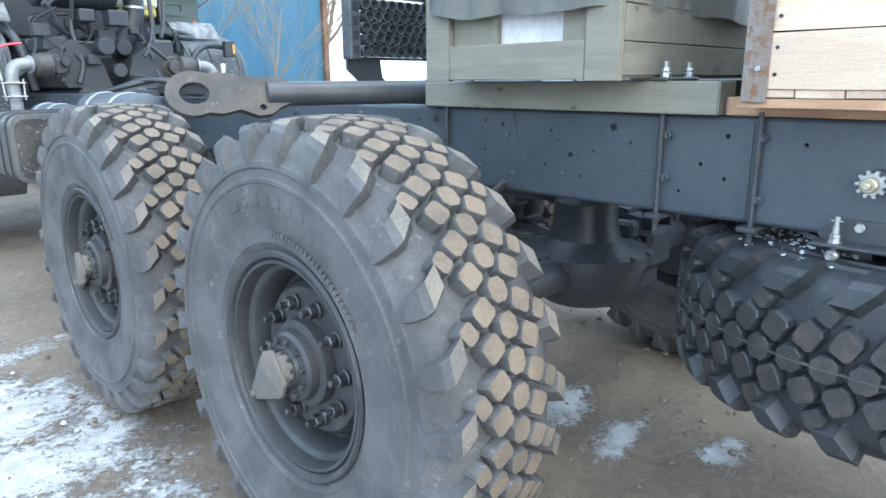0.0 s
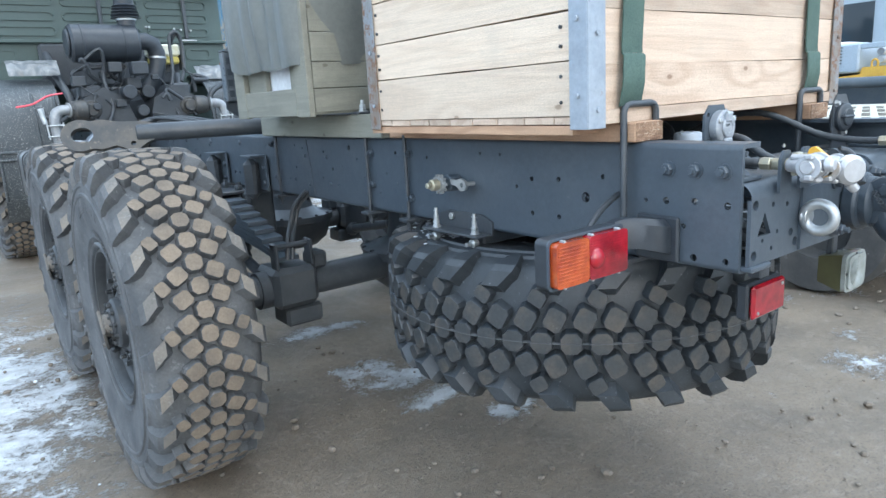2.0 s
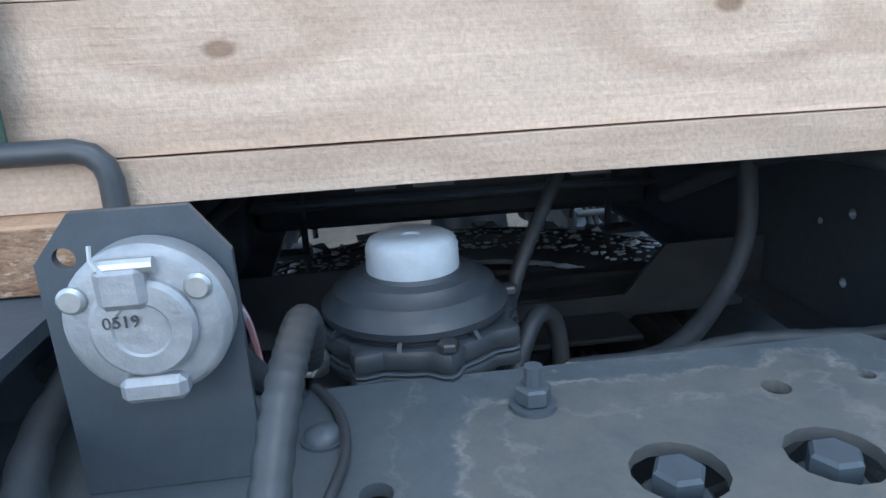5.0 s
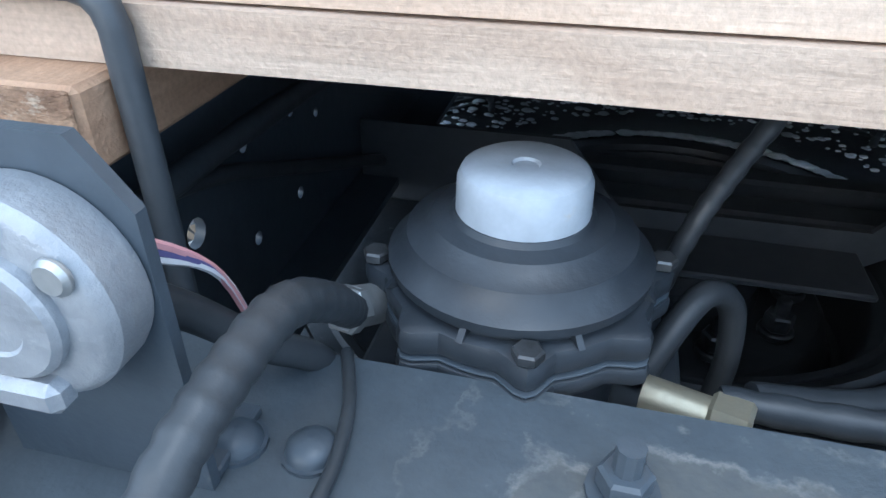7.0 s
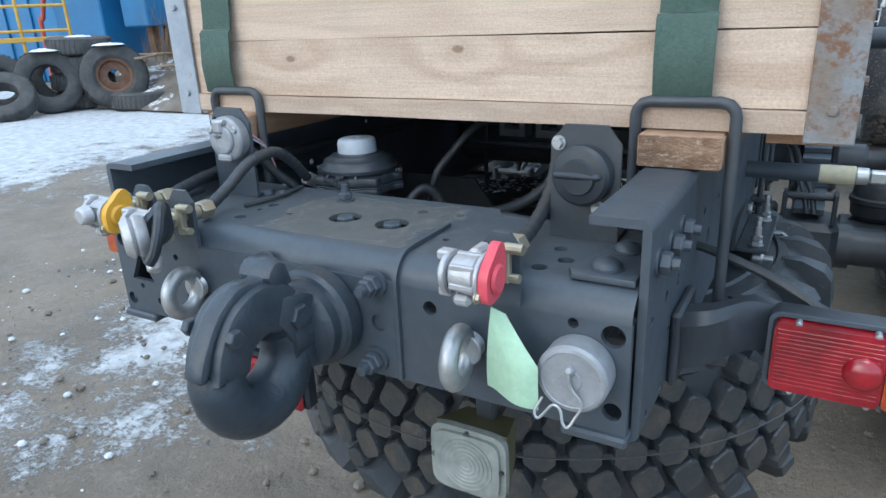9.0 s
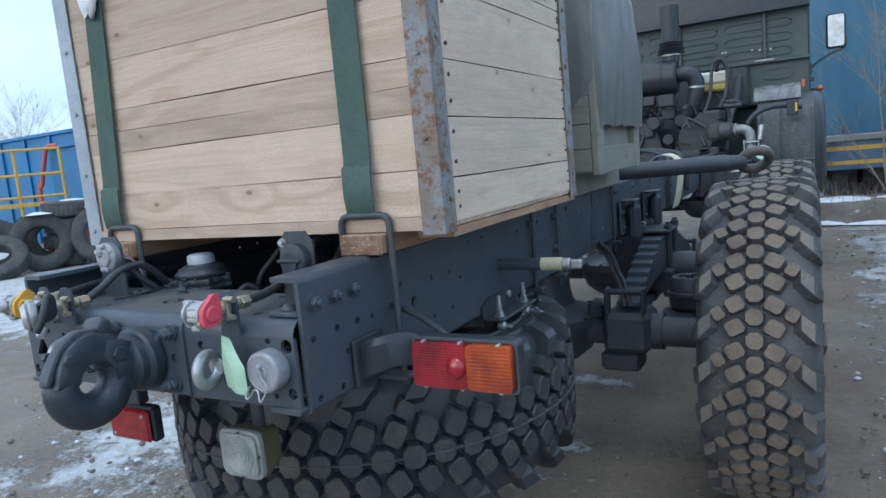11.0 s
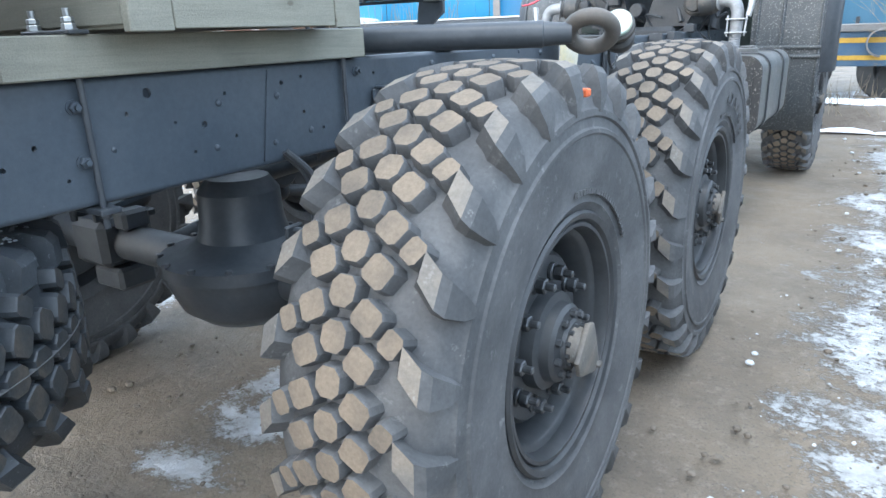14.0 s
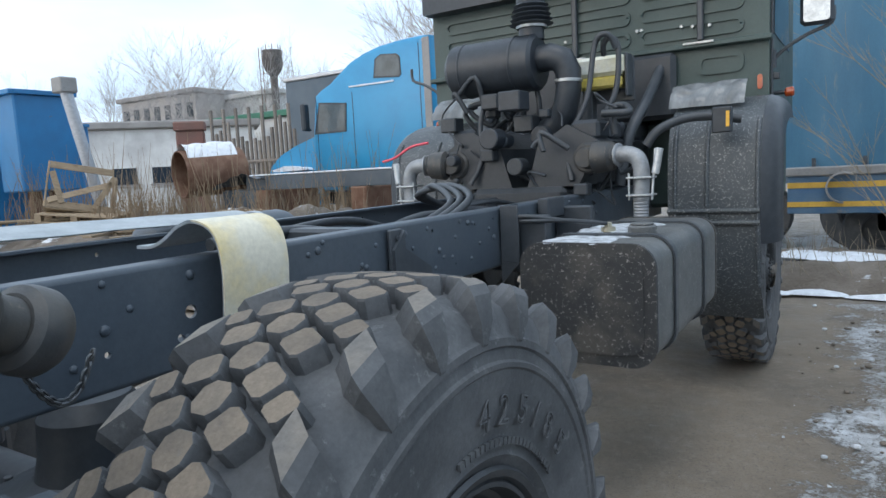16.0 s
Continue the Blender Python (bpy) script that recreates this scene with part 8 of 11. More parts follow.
WRAP = material("clear_plastic_wrap", (0.20, 0.215, 0.225), 0.22, second=(0.12, 0.13, 0.135), scale=9, mix=(0.38, 0.62), bump=0.6, bump_scale=14, bump_distance=0.01, stretch=(1, 1, 0.35))
OLD_SNOW = material("thin_wet_snow", (0.50, 0.53, 0.56), 0.7, second=(0.26, 0.275, 0.29), scale=22, mix=(0.42, 0.6), bump=0.6, bump_scale=60, bump_distance=0.006)
EXHAUST = material("heat_dulled_steel", (0.30, 0.315, 0.33), 0.5, metal=0.4, second=(0.22, 0.23, 0.24), scale=12, mix=(0.4, 0.65), spots=(0.16, 0.13, 0.10), spot_scale=40, spot_range=(0.68, 0.78), bump=0.2, bump_scale=120)
SNOW = material("thin_snow", (0.72, 0.75, 0.79), 0.8, second=(0.6, 0.63, 0.67), scale=12, bump=0.5, bump_scale=30, bump_distance=0.01)
GLASS = glass_material("dark_window_glass", (0.03, 0.04, 0.05), 0.05)
MIRROR = material("mirror_glass", (0.42, 0.45, 0.48), 0.05, metal=1.0, bump=0, rough_vary=0.02)

tank = thing("fuel_tank", (0.86, 5.27, 0.62), "dirty dark grey fuel tank with two straps, snow on top", "fuel tank")
TX0, TX1, TY0, TY1, TZ0, TZ1 = 0.60, 1.10, 4.72, 5.84, 0.62, 1.055


def rounded_rect(x0, x1, z0, z1, r, n=6):
    pts = []
    for cx, cz, s in ((x1 - r, z0 + r, -90), (x1 - r, z1 - r, 0), (x0 + r, z1 - r, 90), (x0 + r, z0 + r, 180)):
        pts += [(cx + r * math.cos(radians(s + 90 * k / n)), cz + r * math.sin(radians(s + 90 * k / n))) for k in range(n + 1)]
    return pts


sh = Shape()
m3 = Matrix(((1, 0, 0, 0), (0, 0, 1, TY0 + 0.02), (0, 1, 0, 0), (0, 0, 0, 1)))
sh.prism(rounded_rect(TX0, TX1, TZ0, TZ1, 0.085), TY1 - TY0 - 0.04, m3)
part("shell", sh, TANK, tank)
for y, dy in ((TY0, 0.02), (TY1 - 0.02, 0.02)):
    sh = Shape()
    sh.prism(rounded_rect(TX0 - 0.004, TX1 + 0.004, TZ0 - 0.004, TZ1 + 0.004, 0.088), 0.0195, Matrix(((1, 0, 0, 0), (0, 0, 1, y), (0, 1, 0, 0), (0, 0, 0, 1))))
    sh.prism(rounded_rect(TX0 + 0.04, TX1 - 0.04, TZ0 + 0.04, TZ1 - 0.04, 0.06), 0.006, Matrix(((1, 0, 0, 0), (0, 0, 1, y - 0.0065 if y == TY0 else y + 0.0205), (0, 1, 0, 0), (0, 0, 0, 1))))
    part("end_cap", sh, SHADED_TANK_END, tank, "mud-spattered end panel, darkened for shade")
for y in (4.98, 5.52):
    sh = Shape()
    outer, inner = rounded_rect(TX0 - 0.008, TX1 + 0.010, TZ0 - 0.010, TZ1 + 0.010, 0.092), rounded_rect(TX0 - 0.0005, TX1 + 0.0025, TZ0 - 0.0025, TZ1 + 0.0025, 0.087)
    sh.prism(outer, 0.04, Matrix(((1, 0, 0, 0), (0, 0, 1, y), (0, 1, 0, 0), (0, 0, 0, 1))), [inner])
    part("strap", sh, BLACK, tank, "black steel strap")
    sh = Shape()
    sh.box(0.4182, 0.60, y - 0.01, y + 0.05, 0.90, 1.14, 0.006)
    part("bracket", sh, BLACK, tank)
sh = Shape()
sh.cyl((0.96, 5.08, TZ1 + 0.001), (0.96, 5.08, TZ1 + 0.035), 0.055, seg=26, chamfer=0.006)
sh.cyl((0.96, 5.08, TZ1 + 0.035), (0.96, 5.08, TZ1 + 0.045), 0.045, seg=24, chamfer=0.003)
part("filler_cap", sh, TANK, tank, "round dusty filler cap")
sh = Shape()
sh.cyl((0.80, 5.15, TZ1 + 0.001), (0.80, 5.15, TZ1 + 0.02), 0.03, seg=18)
sh.hexbolt((0.80, 5.15, TZ1 + 0.02), (0, 0, 1), 0.016, 0.02)
part("sender", sh, BRASS, tank)
rnd = random.Random(3)
sh = Shape()


def snow_pad(cx, cy, rx, ry, z, h, seed, shape):
    def f(u, v):
        a = 2 * math.pi * u
        k = 1 + 0.28 * noise.noise((math.cos(a) * 1.6, math.sin(a) * 1.6, seed))
        return (cx + rx * k * v * math.cos(a), cy + ry * k * v * math.sin(a), z + h * (1 - v ** 3) * (0.8 + 0.4 * noise.noise((v * 3, a, seed))))
    shape.grid(f, 24, 6, close_u=True)


for k in range(90):
    sx, sy = rnd.uniform(0.69, 0.92), rnd.uniform(4.78, 5.50)
    if abs(sx - 0.80) < 0.045 and abs(sy - 5.15) < 0.05 or min(abs(sy - 5.0), abs(sy - 5.54)) < 0.045:
        continue
    w = rnd.uniform(0.02, 0.06)
    snow_pad(sx, sy, w, min(w * rnd.uniform(0.9, 1.9), min(abs(sy - 5.0), abs(sy - 5.54)) - 0.022), TZ1 + 0.001, 0.005, k, sh)
single("snow_on_tank", sh, OLD_SNOW, "thin patchy snow on the fuel tank", "snow", base=(0.8, 5.2, TZ1), kind="stuff", sharp=80)
for i in range(2):
    sh = Shape()
    sh.sweep([(0.425, 4.95 + 0.06 * i, 1.12), (0.52, 4.93, 1.14 - 0.02 * i), (0.66, 5.02, 1.115), (0.80, 5.13, 1.092)], 0.009, 8, smooth_steps=6)
    single("fuel_line", sh, HOSE, "black fuel line from rail to tank", "hose", "fuel lines", base=(0.42, 4.95, 1.12), sharp=60)
# battery box on the other side
sh = Shape()
bb = thing("battery_box", (-0.86, 4.76, 0.76), "dusty grey battery box with black straps beside the chassis", "battery box")
sh.prism(rounded_rect(-1.12, -0.60, 0.76, 1.10, 0.06), 0.60, Matrix(((1, 0, 0, 0), (0, 0, 1, 4.46), (0, 1, 0, 0), (0, 0, 0, 1))))
part("case", sh, TANK, bb)
sh = Shape()
sh.prism(rounded_rect(-1.10, -0.62, 0.78, 1.08, 0.05), 0.008, Matrix(((1, 0, 0, 0), (0, 0, 1, 4.4515), (0, 1, 0, 0), (0, 0, 0, 1))))
part("end_panel", sh, SHADED_TANK_END, bb)
for y in (4.52, 4.66, 4.95):
    sh = Shape()
    sh.prism(rounded_rect(-1.128, -0.592, 0.752, 1.108, 0.066), 0.03, Matrix(((1, 0, 0, 0), (0, 0, 1, y), (0, 1, 0, 0), (0, 0, 0, 1))), [rounded_rect(-1.1225, -0.5975, 0.7575, 1.1025, 0.0615)])
    part("strap", sh, BLACK, bb, "black steel strap")
sh = Shape()
sh.box(-0.5915, -0.4182, 4.60, 4.67, 0.85, 0.98, 0.006)
part("bracket", sh, BLACK, bb)
sh = Shape()
sh.box(-0.5915, -0.4182, 4.90, 4.97, 0.85, 0.98, 0.006)
part("bracket", sh, BLACK, bb)

# engine
eng = thing("engine", (0, 6.4, 1.0), "dark truck engine with hoses, pipes and wiring behind the cab", "engine")
sh = Shape()
sh.box(-0.30, 0.30, 5.95, 7.0, 0.95, 1.22, 0.03)
part("block", sh, HOSE, eng)
for side in (-1, 1):
    sh = Shape()
    vs = [(side * x, y, z) for y in (6.0, 6.95) for x, z in ((0.05, 1.22), (0.36, 1.22), (0.48, 1.46), (0.30, 1.56), (0.12, 1.45))]
    sh.add(vs, [(0, 1, 2, 3, 4), (9, 8, 7, 6, 5)] + [(i, (i + 1) % 5, 5 + (i + 1) % 5, 5 + i) for i in range(5)])
    part("cylinder_bank", sh, HOSE, eng)
    for k in range(4):
        sh = Shape()
        sh.box(*sorted((side * 0.30, side * 0.47)), 6.04 + 0.23 * k, 6.22 + 0.23 * k, 1.47, 1.58, 0.02)
        part("rocker_cover", sh, PLASTIC, eng)
    sh = Shape()
    sh.cyl((side * 0.42, 5.98, 1.37), (side * 0.42, 6.14, 1.37), 0.085, seg=24, chamfer=0.012)
    sh.cyl((side * 0.42, 5.92, 1.37), (side * 0.42, 5.98, 1.37), 0.055, seg=20, chamfer=0.006)
    sh.cyl((side * 0.42, 6.14, 1.37), (side * 0.42, 6.26, 1.40), 0.07, seg=20, chamfer=0.01)
    part("turbocharger", sh, WORN, eng, "dark cast turbocharger")
    sh = Shape()
    sh.cyl((side * 0.46, 5.97, 1.37), (side * 0.585, 5.95, 1.375), 0.088, 0.078, seg=28, chamfer=0.02)
    sh.cyl((side * 0.585, 5.945, 1.375), (side * 0.60, 5.94, 1.375), 0.060, seg=24, chamfer=0.004)
    part("turbine_housing", sh, WORN, eng, "dark cast turbine housing")
    sh = Shape()
    sh.sweep([(side * 0.605, 5.935, 1.378), (side * 0.66, 5.93, 1.378), (side * 0.705, 5.93, 1.355), (side * 0.725, 5.93, 1.30), (side * 0.725, 5.93, 1.22), (side * 0.722, 5.925, 1.14)], 0.042, 18, smooth_steps=5)
    sh.cyl((side * 0.601, 5.938, 1.377), (side * 0.613, 5.935, 1.377), 0.062, seg=24, chamfer=0.003)
    part("exhaust_pipe", sh, EXHAUST, eng, "bare dull steel exhaust elbow", sharp=60)
    sh = Shape()
    prof = [(0.036, 1.142)]
    for k in range(9):
        prof += [(0.041, 1.138 - 0.016 * k), (0.037, 1.130 - 0.016 * k)]
    sh.lathe(prof + [(0.036, 0.985)], 20, Matrix.Translation((side * 0.722, 5.925, 0)))
    part("flexible_pipe", sh, EXHAUST, eng, "corrugated steel flexible pipe")
    for z in (1.16, 1.25):
        sh = Shape()
        sh.box(*sorted((side * 0.660, side * 0.790)), 5.865, 5.985, z, z + 0.010, 0.003)
        part("pipe_clamp", sh, ZINC, eng)
    sh = Shape()
    sh.cyl((side * 0.785, 5.90, 1.14), (side * 0.800, 5.92, 1.40), 0.006, seg=8)
    sh.cyl((side * 0.672, 5.89, 1.14), (side * 0.672, 5.89, 1.28), 0.006, seg=8)
    sh.cyl((side * 0.800, 5.91, 1.27), (side * 0.822, 5.92, 1.40), 0.02, seg=14, chamfer=0.004)
    part("shut_off_cylinder", sh, ZINC, eng, "small bright actuator cylinder")
sh = Shape()
sh.cyl((-0.485, 6.17, 1.945), (0.08, 6.17, 1.945), 0.163, seg=40, chamfer=0.02)
sh.cyl((-0.51, 6.17, 1.945), (-0.485, 6.17, 1.945), 0.12, seg=36, chamfer=0.008)
for x in (-0.40, -0.06):
    sh.lathe([(0.1635, 0), (0.168, 0.004), (0.168, 0.012), (0.1635, 0.016)], 40, frame_to((x, 6.17, 1.945), (1, 0, 0), (0, 1, 0)))
part("air_cleaner", sh, PLASTIC, eng, "black drum-shaped air cleaner")
sh = Shape()
cx, cy = 0.02, 6.2
prof = [(0.075, 2.08), (0.075, 2.16)]
for k in range(5):
    prof += [(0.13 - 0.006 * k, 2.17 + 0.026 * k), (0.10 - 0.004 * k, 2.183 + 0.026 * k)]
prof += [(0.085, 2.30), (0.085, 2.62)]
sh.lathe(prof, 28, Matrix.Translation((cx, cy, 0)))
part("intake_pipe", sh, PLASTIC, eng, "black bellows and intake pipe")
sh = Shape()
sh.lathe([(0.0865, 2.145), (0.090, 2.148), (0.090, 2.162), (0.0865, 2.165)], 28, Matrix.Translation((cx - 0.0, cy, 0)))
part("hose_clip", sh, ZINC, eng, "bright hose clip")
sh = Shape()
sh.lathe([(0.0775, 0), (0.081, 0.003), (0.081, 0.017), (0.0775, 0.02)], 24, frame_to((0.245, 6.19, 1.83), (-0.05, 0.0, -1)))
part("hose_clip", sh, ZINC, eng, "bright hose clip")
sh = Shape()
sh.sweep([(0.08, 6.17, 1.96), (0.15, 6.17, 1.965), (0.215, 6.18, 1.94), (0.245, 6.19, 1.87), (0.245, 6.19, 1.78), (0.215, 6.20, 1.66), (0.14, 6.22, 1.56), (0.04, 6.24, 1.50)], [0.078, 0.078, 0.078, 0.076, 0.074, 0.074, 0.085, 0.09], 20, smooth_steps=1)
part("intake_elbow", sh, PLASTIC, eng, "thick black intake elbow", sharp=60)
rnd = random.Random(17)
for i in range(26):
    x, y = rnd.uniform(-0.55, 0.62), rnd.uniform(5.88, 6.3)
    pts = [Vector((x, y, rnd.uniform(1.2, 1.9)))]
    for k in range(4):
        pts.append(pts[-1] + Vector((rnd.uniform(-0.16, 0.16), rnd.uniform(-0.06, 0.08), rnd.uniform(-0.2, 0.12))))
        pts[-1].z = max(pts[-1].z, 1.1)
        pts[-1].y = max(pts[-1].y, 5.86)
    sh = Shape()
    sh.sweep(pts, rnd.choice((0.006, 0.008, 0.011, 0.016, 0.02)), 8, smooth_steps=5)
    part("engine_hose", sh, HOSE, eng, sharp=60)
for i in range(22):
    x, y, z = rnd.uniform(-0.5, 0.5), rnd.uniform(5.9, 6.2), rnd.uniform(1.2, 1.75)
    s = rnd.uniform(0.02, 0.07)
    sh = Shape()
    if i % 3:
        sh.box(x - s, x + s, y - s, y + s, z - s * 0.8, z + s * 0.8, 0.008)
    else:
        sh.cyl((x, y - s, z), (x, y + s, z), s * 0.9, seg=16, chamfer=0.006)
    part("engine_unit", sh, rnd.choice((PLASTIC, HOSE)), eng)
for pts, mt, lab in (([(-0.98, 6.0, 1.42), (-0.86, 5.97, 1.44), (-0.74, 5.98, 1.50), (-0.62, 6.0, 1.52)], REDCAP, "red cable"),
                     ([(0.42, 6.30, 1.95), (0.43, 6.27, 2.01), (0.47, 6.26, 2.04), (0.51, 6.28, 1.98), (0.50, 6.26, 1.75), (0.44, 6.2, 1.60)], HOSE, "looped black hose"),
                     ([(0.50, 6.27, 1.98), (0.47, 6.24, 2.05), (0.42, 6.23, 2.05), (0.385, 6.23, 1.98), (0.36, 6.16, 1.70), (0.28, 6.05, 1.45), (0.33, 5.98, 1.25)], HOSE, "looped black hose"),
                     ([(-0.25, 6.1, 1.75), (-0.27, 6.05, 1.6), (-0.24, 6.0, 1.4), (-0.3, 5.95, 1.25)], HOSE, "black coolant hose")):
    sh = Shape()
    sh.sweep(pts, 0.016 if "black" in lab else 0.008, 10, smooth_steps=6)
    part("hose_loop", sh, mt, eng, lab, sharp=60)
RES = material("yellowed_white_tank", (0.66, 0.68, 0.62), 0.4, second=(0.60, 0.58, 0.40), scale=5)
res = thing("expansion_tank", (0.3, 6.42, 1.75), "milky white coolant expansion tank with yellowish liquid", "expansion tank")
sh = Shape()
sh.box(0.21, 0.515, 6.36, 6.50, 1.845, 1.960, 0.02)
part("tank", sh, RES, res)
sh = Shape()
sh.box(0.23, 0.50, 6.365, 6.495, 1.775, 1.844, 0.015)
part("liquid_part", sh, material("antifreeze_seen_through", (0.55, 0.45, 0.10), 0.35, second=(0.5, 0.42, 0.12), scale=10), res, "yellow liquid level")
sh = Shape()
sh.box(0.516, 0.535, 6.37, 6.47, 1.72, 1.965, 0.006)
sh.box(0.21, 0.535, 6.50, 6.515, 1.70, 1.96, 0.004)
sh.box(0.26, 0.30, 6.43, 6.515, 1.56, 1.774, 0.005)
part("bracket", sh, BLACK, res)

# mudguards behind the front wheels
for side in (-1, 1):
    mg = thing("front_mudguard", (side * 1.0, 6.5, 0.5), "black ribbed mudguard spattered with white specks", "mudguard", "front mudguards")
    prof = [(6.55, 0.42), (6.42, 0.62), (6.36, 0.95), (6.365, 1.30), (6.43, 1.50), (6.58, 1.62), (6.80, 1.68), (7.05, 1.69)]
    pts = spline([Vector((0, y, z)) for y, z in prof], 4)
    sh = Shape()
    inn, out = (0.755, 1.235) if side > 0 else (0.60, 1.15)
    xa, xb = sorted((side * inn, side * out))
    vs = [(x, p.y + (0 if j == 0 else 0.012), p.z - (0 if j == 0 else 0.012)) for p in pts for j in (0, 1) for x in (xa, xb)]
    fs = []
    n = len(pts)
    for i in range(n - 1):
        a = i * 4
        fs += [(a, a + 1, a + 5, a + 4), (a + 2, a + 6, a + 7, a + 3), (a, a + 4, a + 6, a + 2), (a + 1, a + 3, a + 7, a + 5)]
    sh.add(vs, fs)
    part("shell", sh, GUARD, mg)
    for x in (inn + 0.04, inn + 0.21, out - 0.015):
        sh = Shape()
        line = [Vector((side * x, p.y - 0.002, p.z)) for p in pts[4:18]]
        sh.sweep(line, 0.012, 8)
        part("rib", sh, GUARD, mg, sharp=60)
    for z, y in ((1.045, 6.345), (0.98, 6.345)):
        sh = Shape()
        sh.sweep([(side * inn, y, z), (side * out, y, z)], 0.014, 8)
        part("rib", sh, GUARD, mg)
    sh = Shape()
    edge = pts[7:]
    across = [(0.0, 0.0), (0.035, 0.012), (0.070, 0.040), (0.092, 0.085), (0.098, 0.14), (0.090, 0.14), (0.062, 0.048), (0.03, 0.022), (0.0, 0.010)]
    vs = []
    for q, p in enumerate(edge):
        a_, b_ = edge[max(q - 1, 0)], edge[min(q + 1, len(edge) - 1)]
        ny, nz = b_.z - a_.z, -(b_.y - a_.y)
        ln = math.hypot(ny, nz)
        vs += [(side * (out + 0.001 + w), p.y + ny / ln * g, p.z + nz / ln * g) for w, g in across]
    k = len(across)
    sh.add(vs, [(q * k + w, q * k + (w + 1) % k, (q + 1) * k + (w + 1) % k, (q + 1) * k + w) for q in range(len(edge) - 1) for w in range(k)] + [tuple(range(k)), tuple(range(len(vs) - 1, len(vs) - k - 1, -1))])
    part("flare", sh, PLASTIC, mg, "black rubber wheel-arch flare", sharp=50)
    if side > 0:
        sh = Shape()
        sh.sweep([(0.68, 6.2, 1.42), (0.74, 6.22, 1.50), (0.86, 6.29, 1.555), (1.0, 6.33, 1.56), (1.14, 6.36, 1.535)], 0.026, 10, smooth_steps=6)
        part("hose", sh, HOSE, mg, sharp=60)
        sh = Shape()
        sh.box(1.015, 1.11, 6.23, 6.29, 1.465, 1.600, 0.006)
        part("relay_box", sh, PLASTIC, mg)
        sh = Shape()
        sh.box(1.085, 1.102, 6.226, 6.2295, 1.495, 1.575, 0.0)
        part("relay_label", sh, YELLOW, mg, "small orange sticker")
    wr = Shape()

    def wrap_point(u, v, s=side):
        x = s * ((0.72 if s > 0 else 0.53) + 0.41 * u)
        return (x, 6.55 + 0.16 * v + 0.02 * noise.noise((u * 7, v * 5, 1)), (1.632 if s > 0 else 1.70) + 0.14 * v + 0.045 * math.sin(math.pi * v) ** 0.5 * (0.8 + 0.5 * noise.noise((u * 5, v * 2, 3 + s))))
    wr.grid(wrap_point, 30, 14)
    single("plastic_wrap", wr, WRAP, "crumpled clear plastic wrap over the mudguard top", "plastic wrap", "plastic wraps", base=(side * 0.9, 6.6, 1.69), sharp=50)

# cab
cab = thing("truck_cab", (0, 7.9, 1.2), "army green truck cab, rear wall with pressed ribs", "truck cab")
CW = 1.20
sh = Shape()
m3 = Matrix(((1, 0, 0, 0), (0, 0, 1, 7.06), (0, 1, 0, 0), (0, 0, 0, 1)))
sh.prism(rounded_rect(-CW, CW, 1.62, 2.98, 0.10, 5), 1.62, m3)
part("shell", sh, CAB, cab)
sh = Shape()
sh.slab([(6.93, 2.535), (6.93, 2.70), (6.98, 2.95), (7.0595, 2.97), (7.0595, 2.535)], 2.44, 0.02, Matrix(((0, 0, 1, -1.22), (1, 0, 0, 0), (0, 1, 0, 0), (0, 0, 0, 1))))
part("roof_hood", sh, PLASTIC, cab, "dark hood under the cab roof edge")
sh = Shape()
sh.box(-1.16, 1.16, 7.30, 8.66, 1.0, 1.619, 0.03)
part("lower_body", sh, CAB, cab)
sh = Shape()
sh.box(-1.22, 1.22, 7.0, 7.0595, 2.030, 2.062, 0.006)
part("ledge", sh, CAB, cab)
for z0, z1 in ((2.10, 2.20), (2.24, 2.34), (2.38, 2.48)):
    for x0, x1 in ((-1.08, -0.42), (-0.36, 0.36), (0.42, 1.06)):
        sh = Shape()
        sh.prism(rounded_rect(x0, x1, z0, z1, 0.045, 4), 0.016, Matrix(((1, 0, 0, 0), (0, 0, 1, 7.0445), (0, 1, 0, 0), (0, 0, 0, 1))), [rounded_rect(x0 + 0.022, x1 - 0.022, z0 + 0.022, z1 - 0.022, 0.03, 4)])
        part("pressed_rib", sh, CAB, cab, sharp=20)
for x0, x1, z0, z1 in ((0.78, 1.06, 1.86, 1.99), (-1.06, -0.78, 1.86, 1.99)):
    sh = Shape()
    sh.prism(rounded_rect(x0, x1, z0, z1, 0.05, 4), 0.014, Matrix(((1, 0, 0, 0), (0, 0, 1, 7.046), (0, 1, 0, 0), (0, 0, 0, 1))), [rounded_rect(x0 + 0.03, x1 - 0.03, z0 + 0.03, z1 - 0.03, 0.03, 4)])
    part("pressed_rib", sh, CAB, cab, sharp=20)
for x in (-0.022, 0.808):
    sh = Shape()
    sh.box(x - 0.018, x + 0.018, 7.012, 7.0435, 2.075, 2.74, 0.006)
    part("upright", sh, BLACK, cab)
    sh = Shape()
    sh.box(x - 0.10, x + 0.085, 6.985, 6.9995, 2.052, 2.066, 0.002)
    for dx in (-0.085, 0.0, 0.07):
        sh.hexbolt((x + dx, 6.985, 2.059), (0, -1, 0), 0.007, 0.006)
    part("hinge_strip", sh, ZINC, cab, "bright bolted strip")
for i, (x, z) in enumerate(((0.405, 2.195), (0.435, 2.195), (0.689, 2.181), (0.759, 2.172), (0.86, 2.165), (-0.097, 2.194))):
    sh = Shape()
    sh.cyl((x, 7.06, z), (x, 7.036, z), 0.012, seg=14, chamfer=0.003)
    part("plug", sh, ZINC, cab)
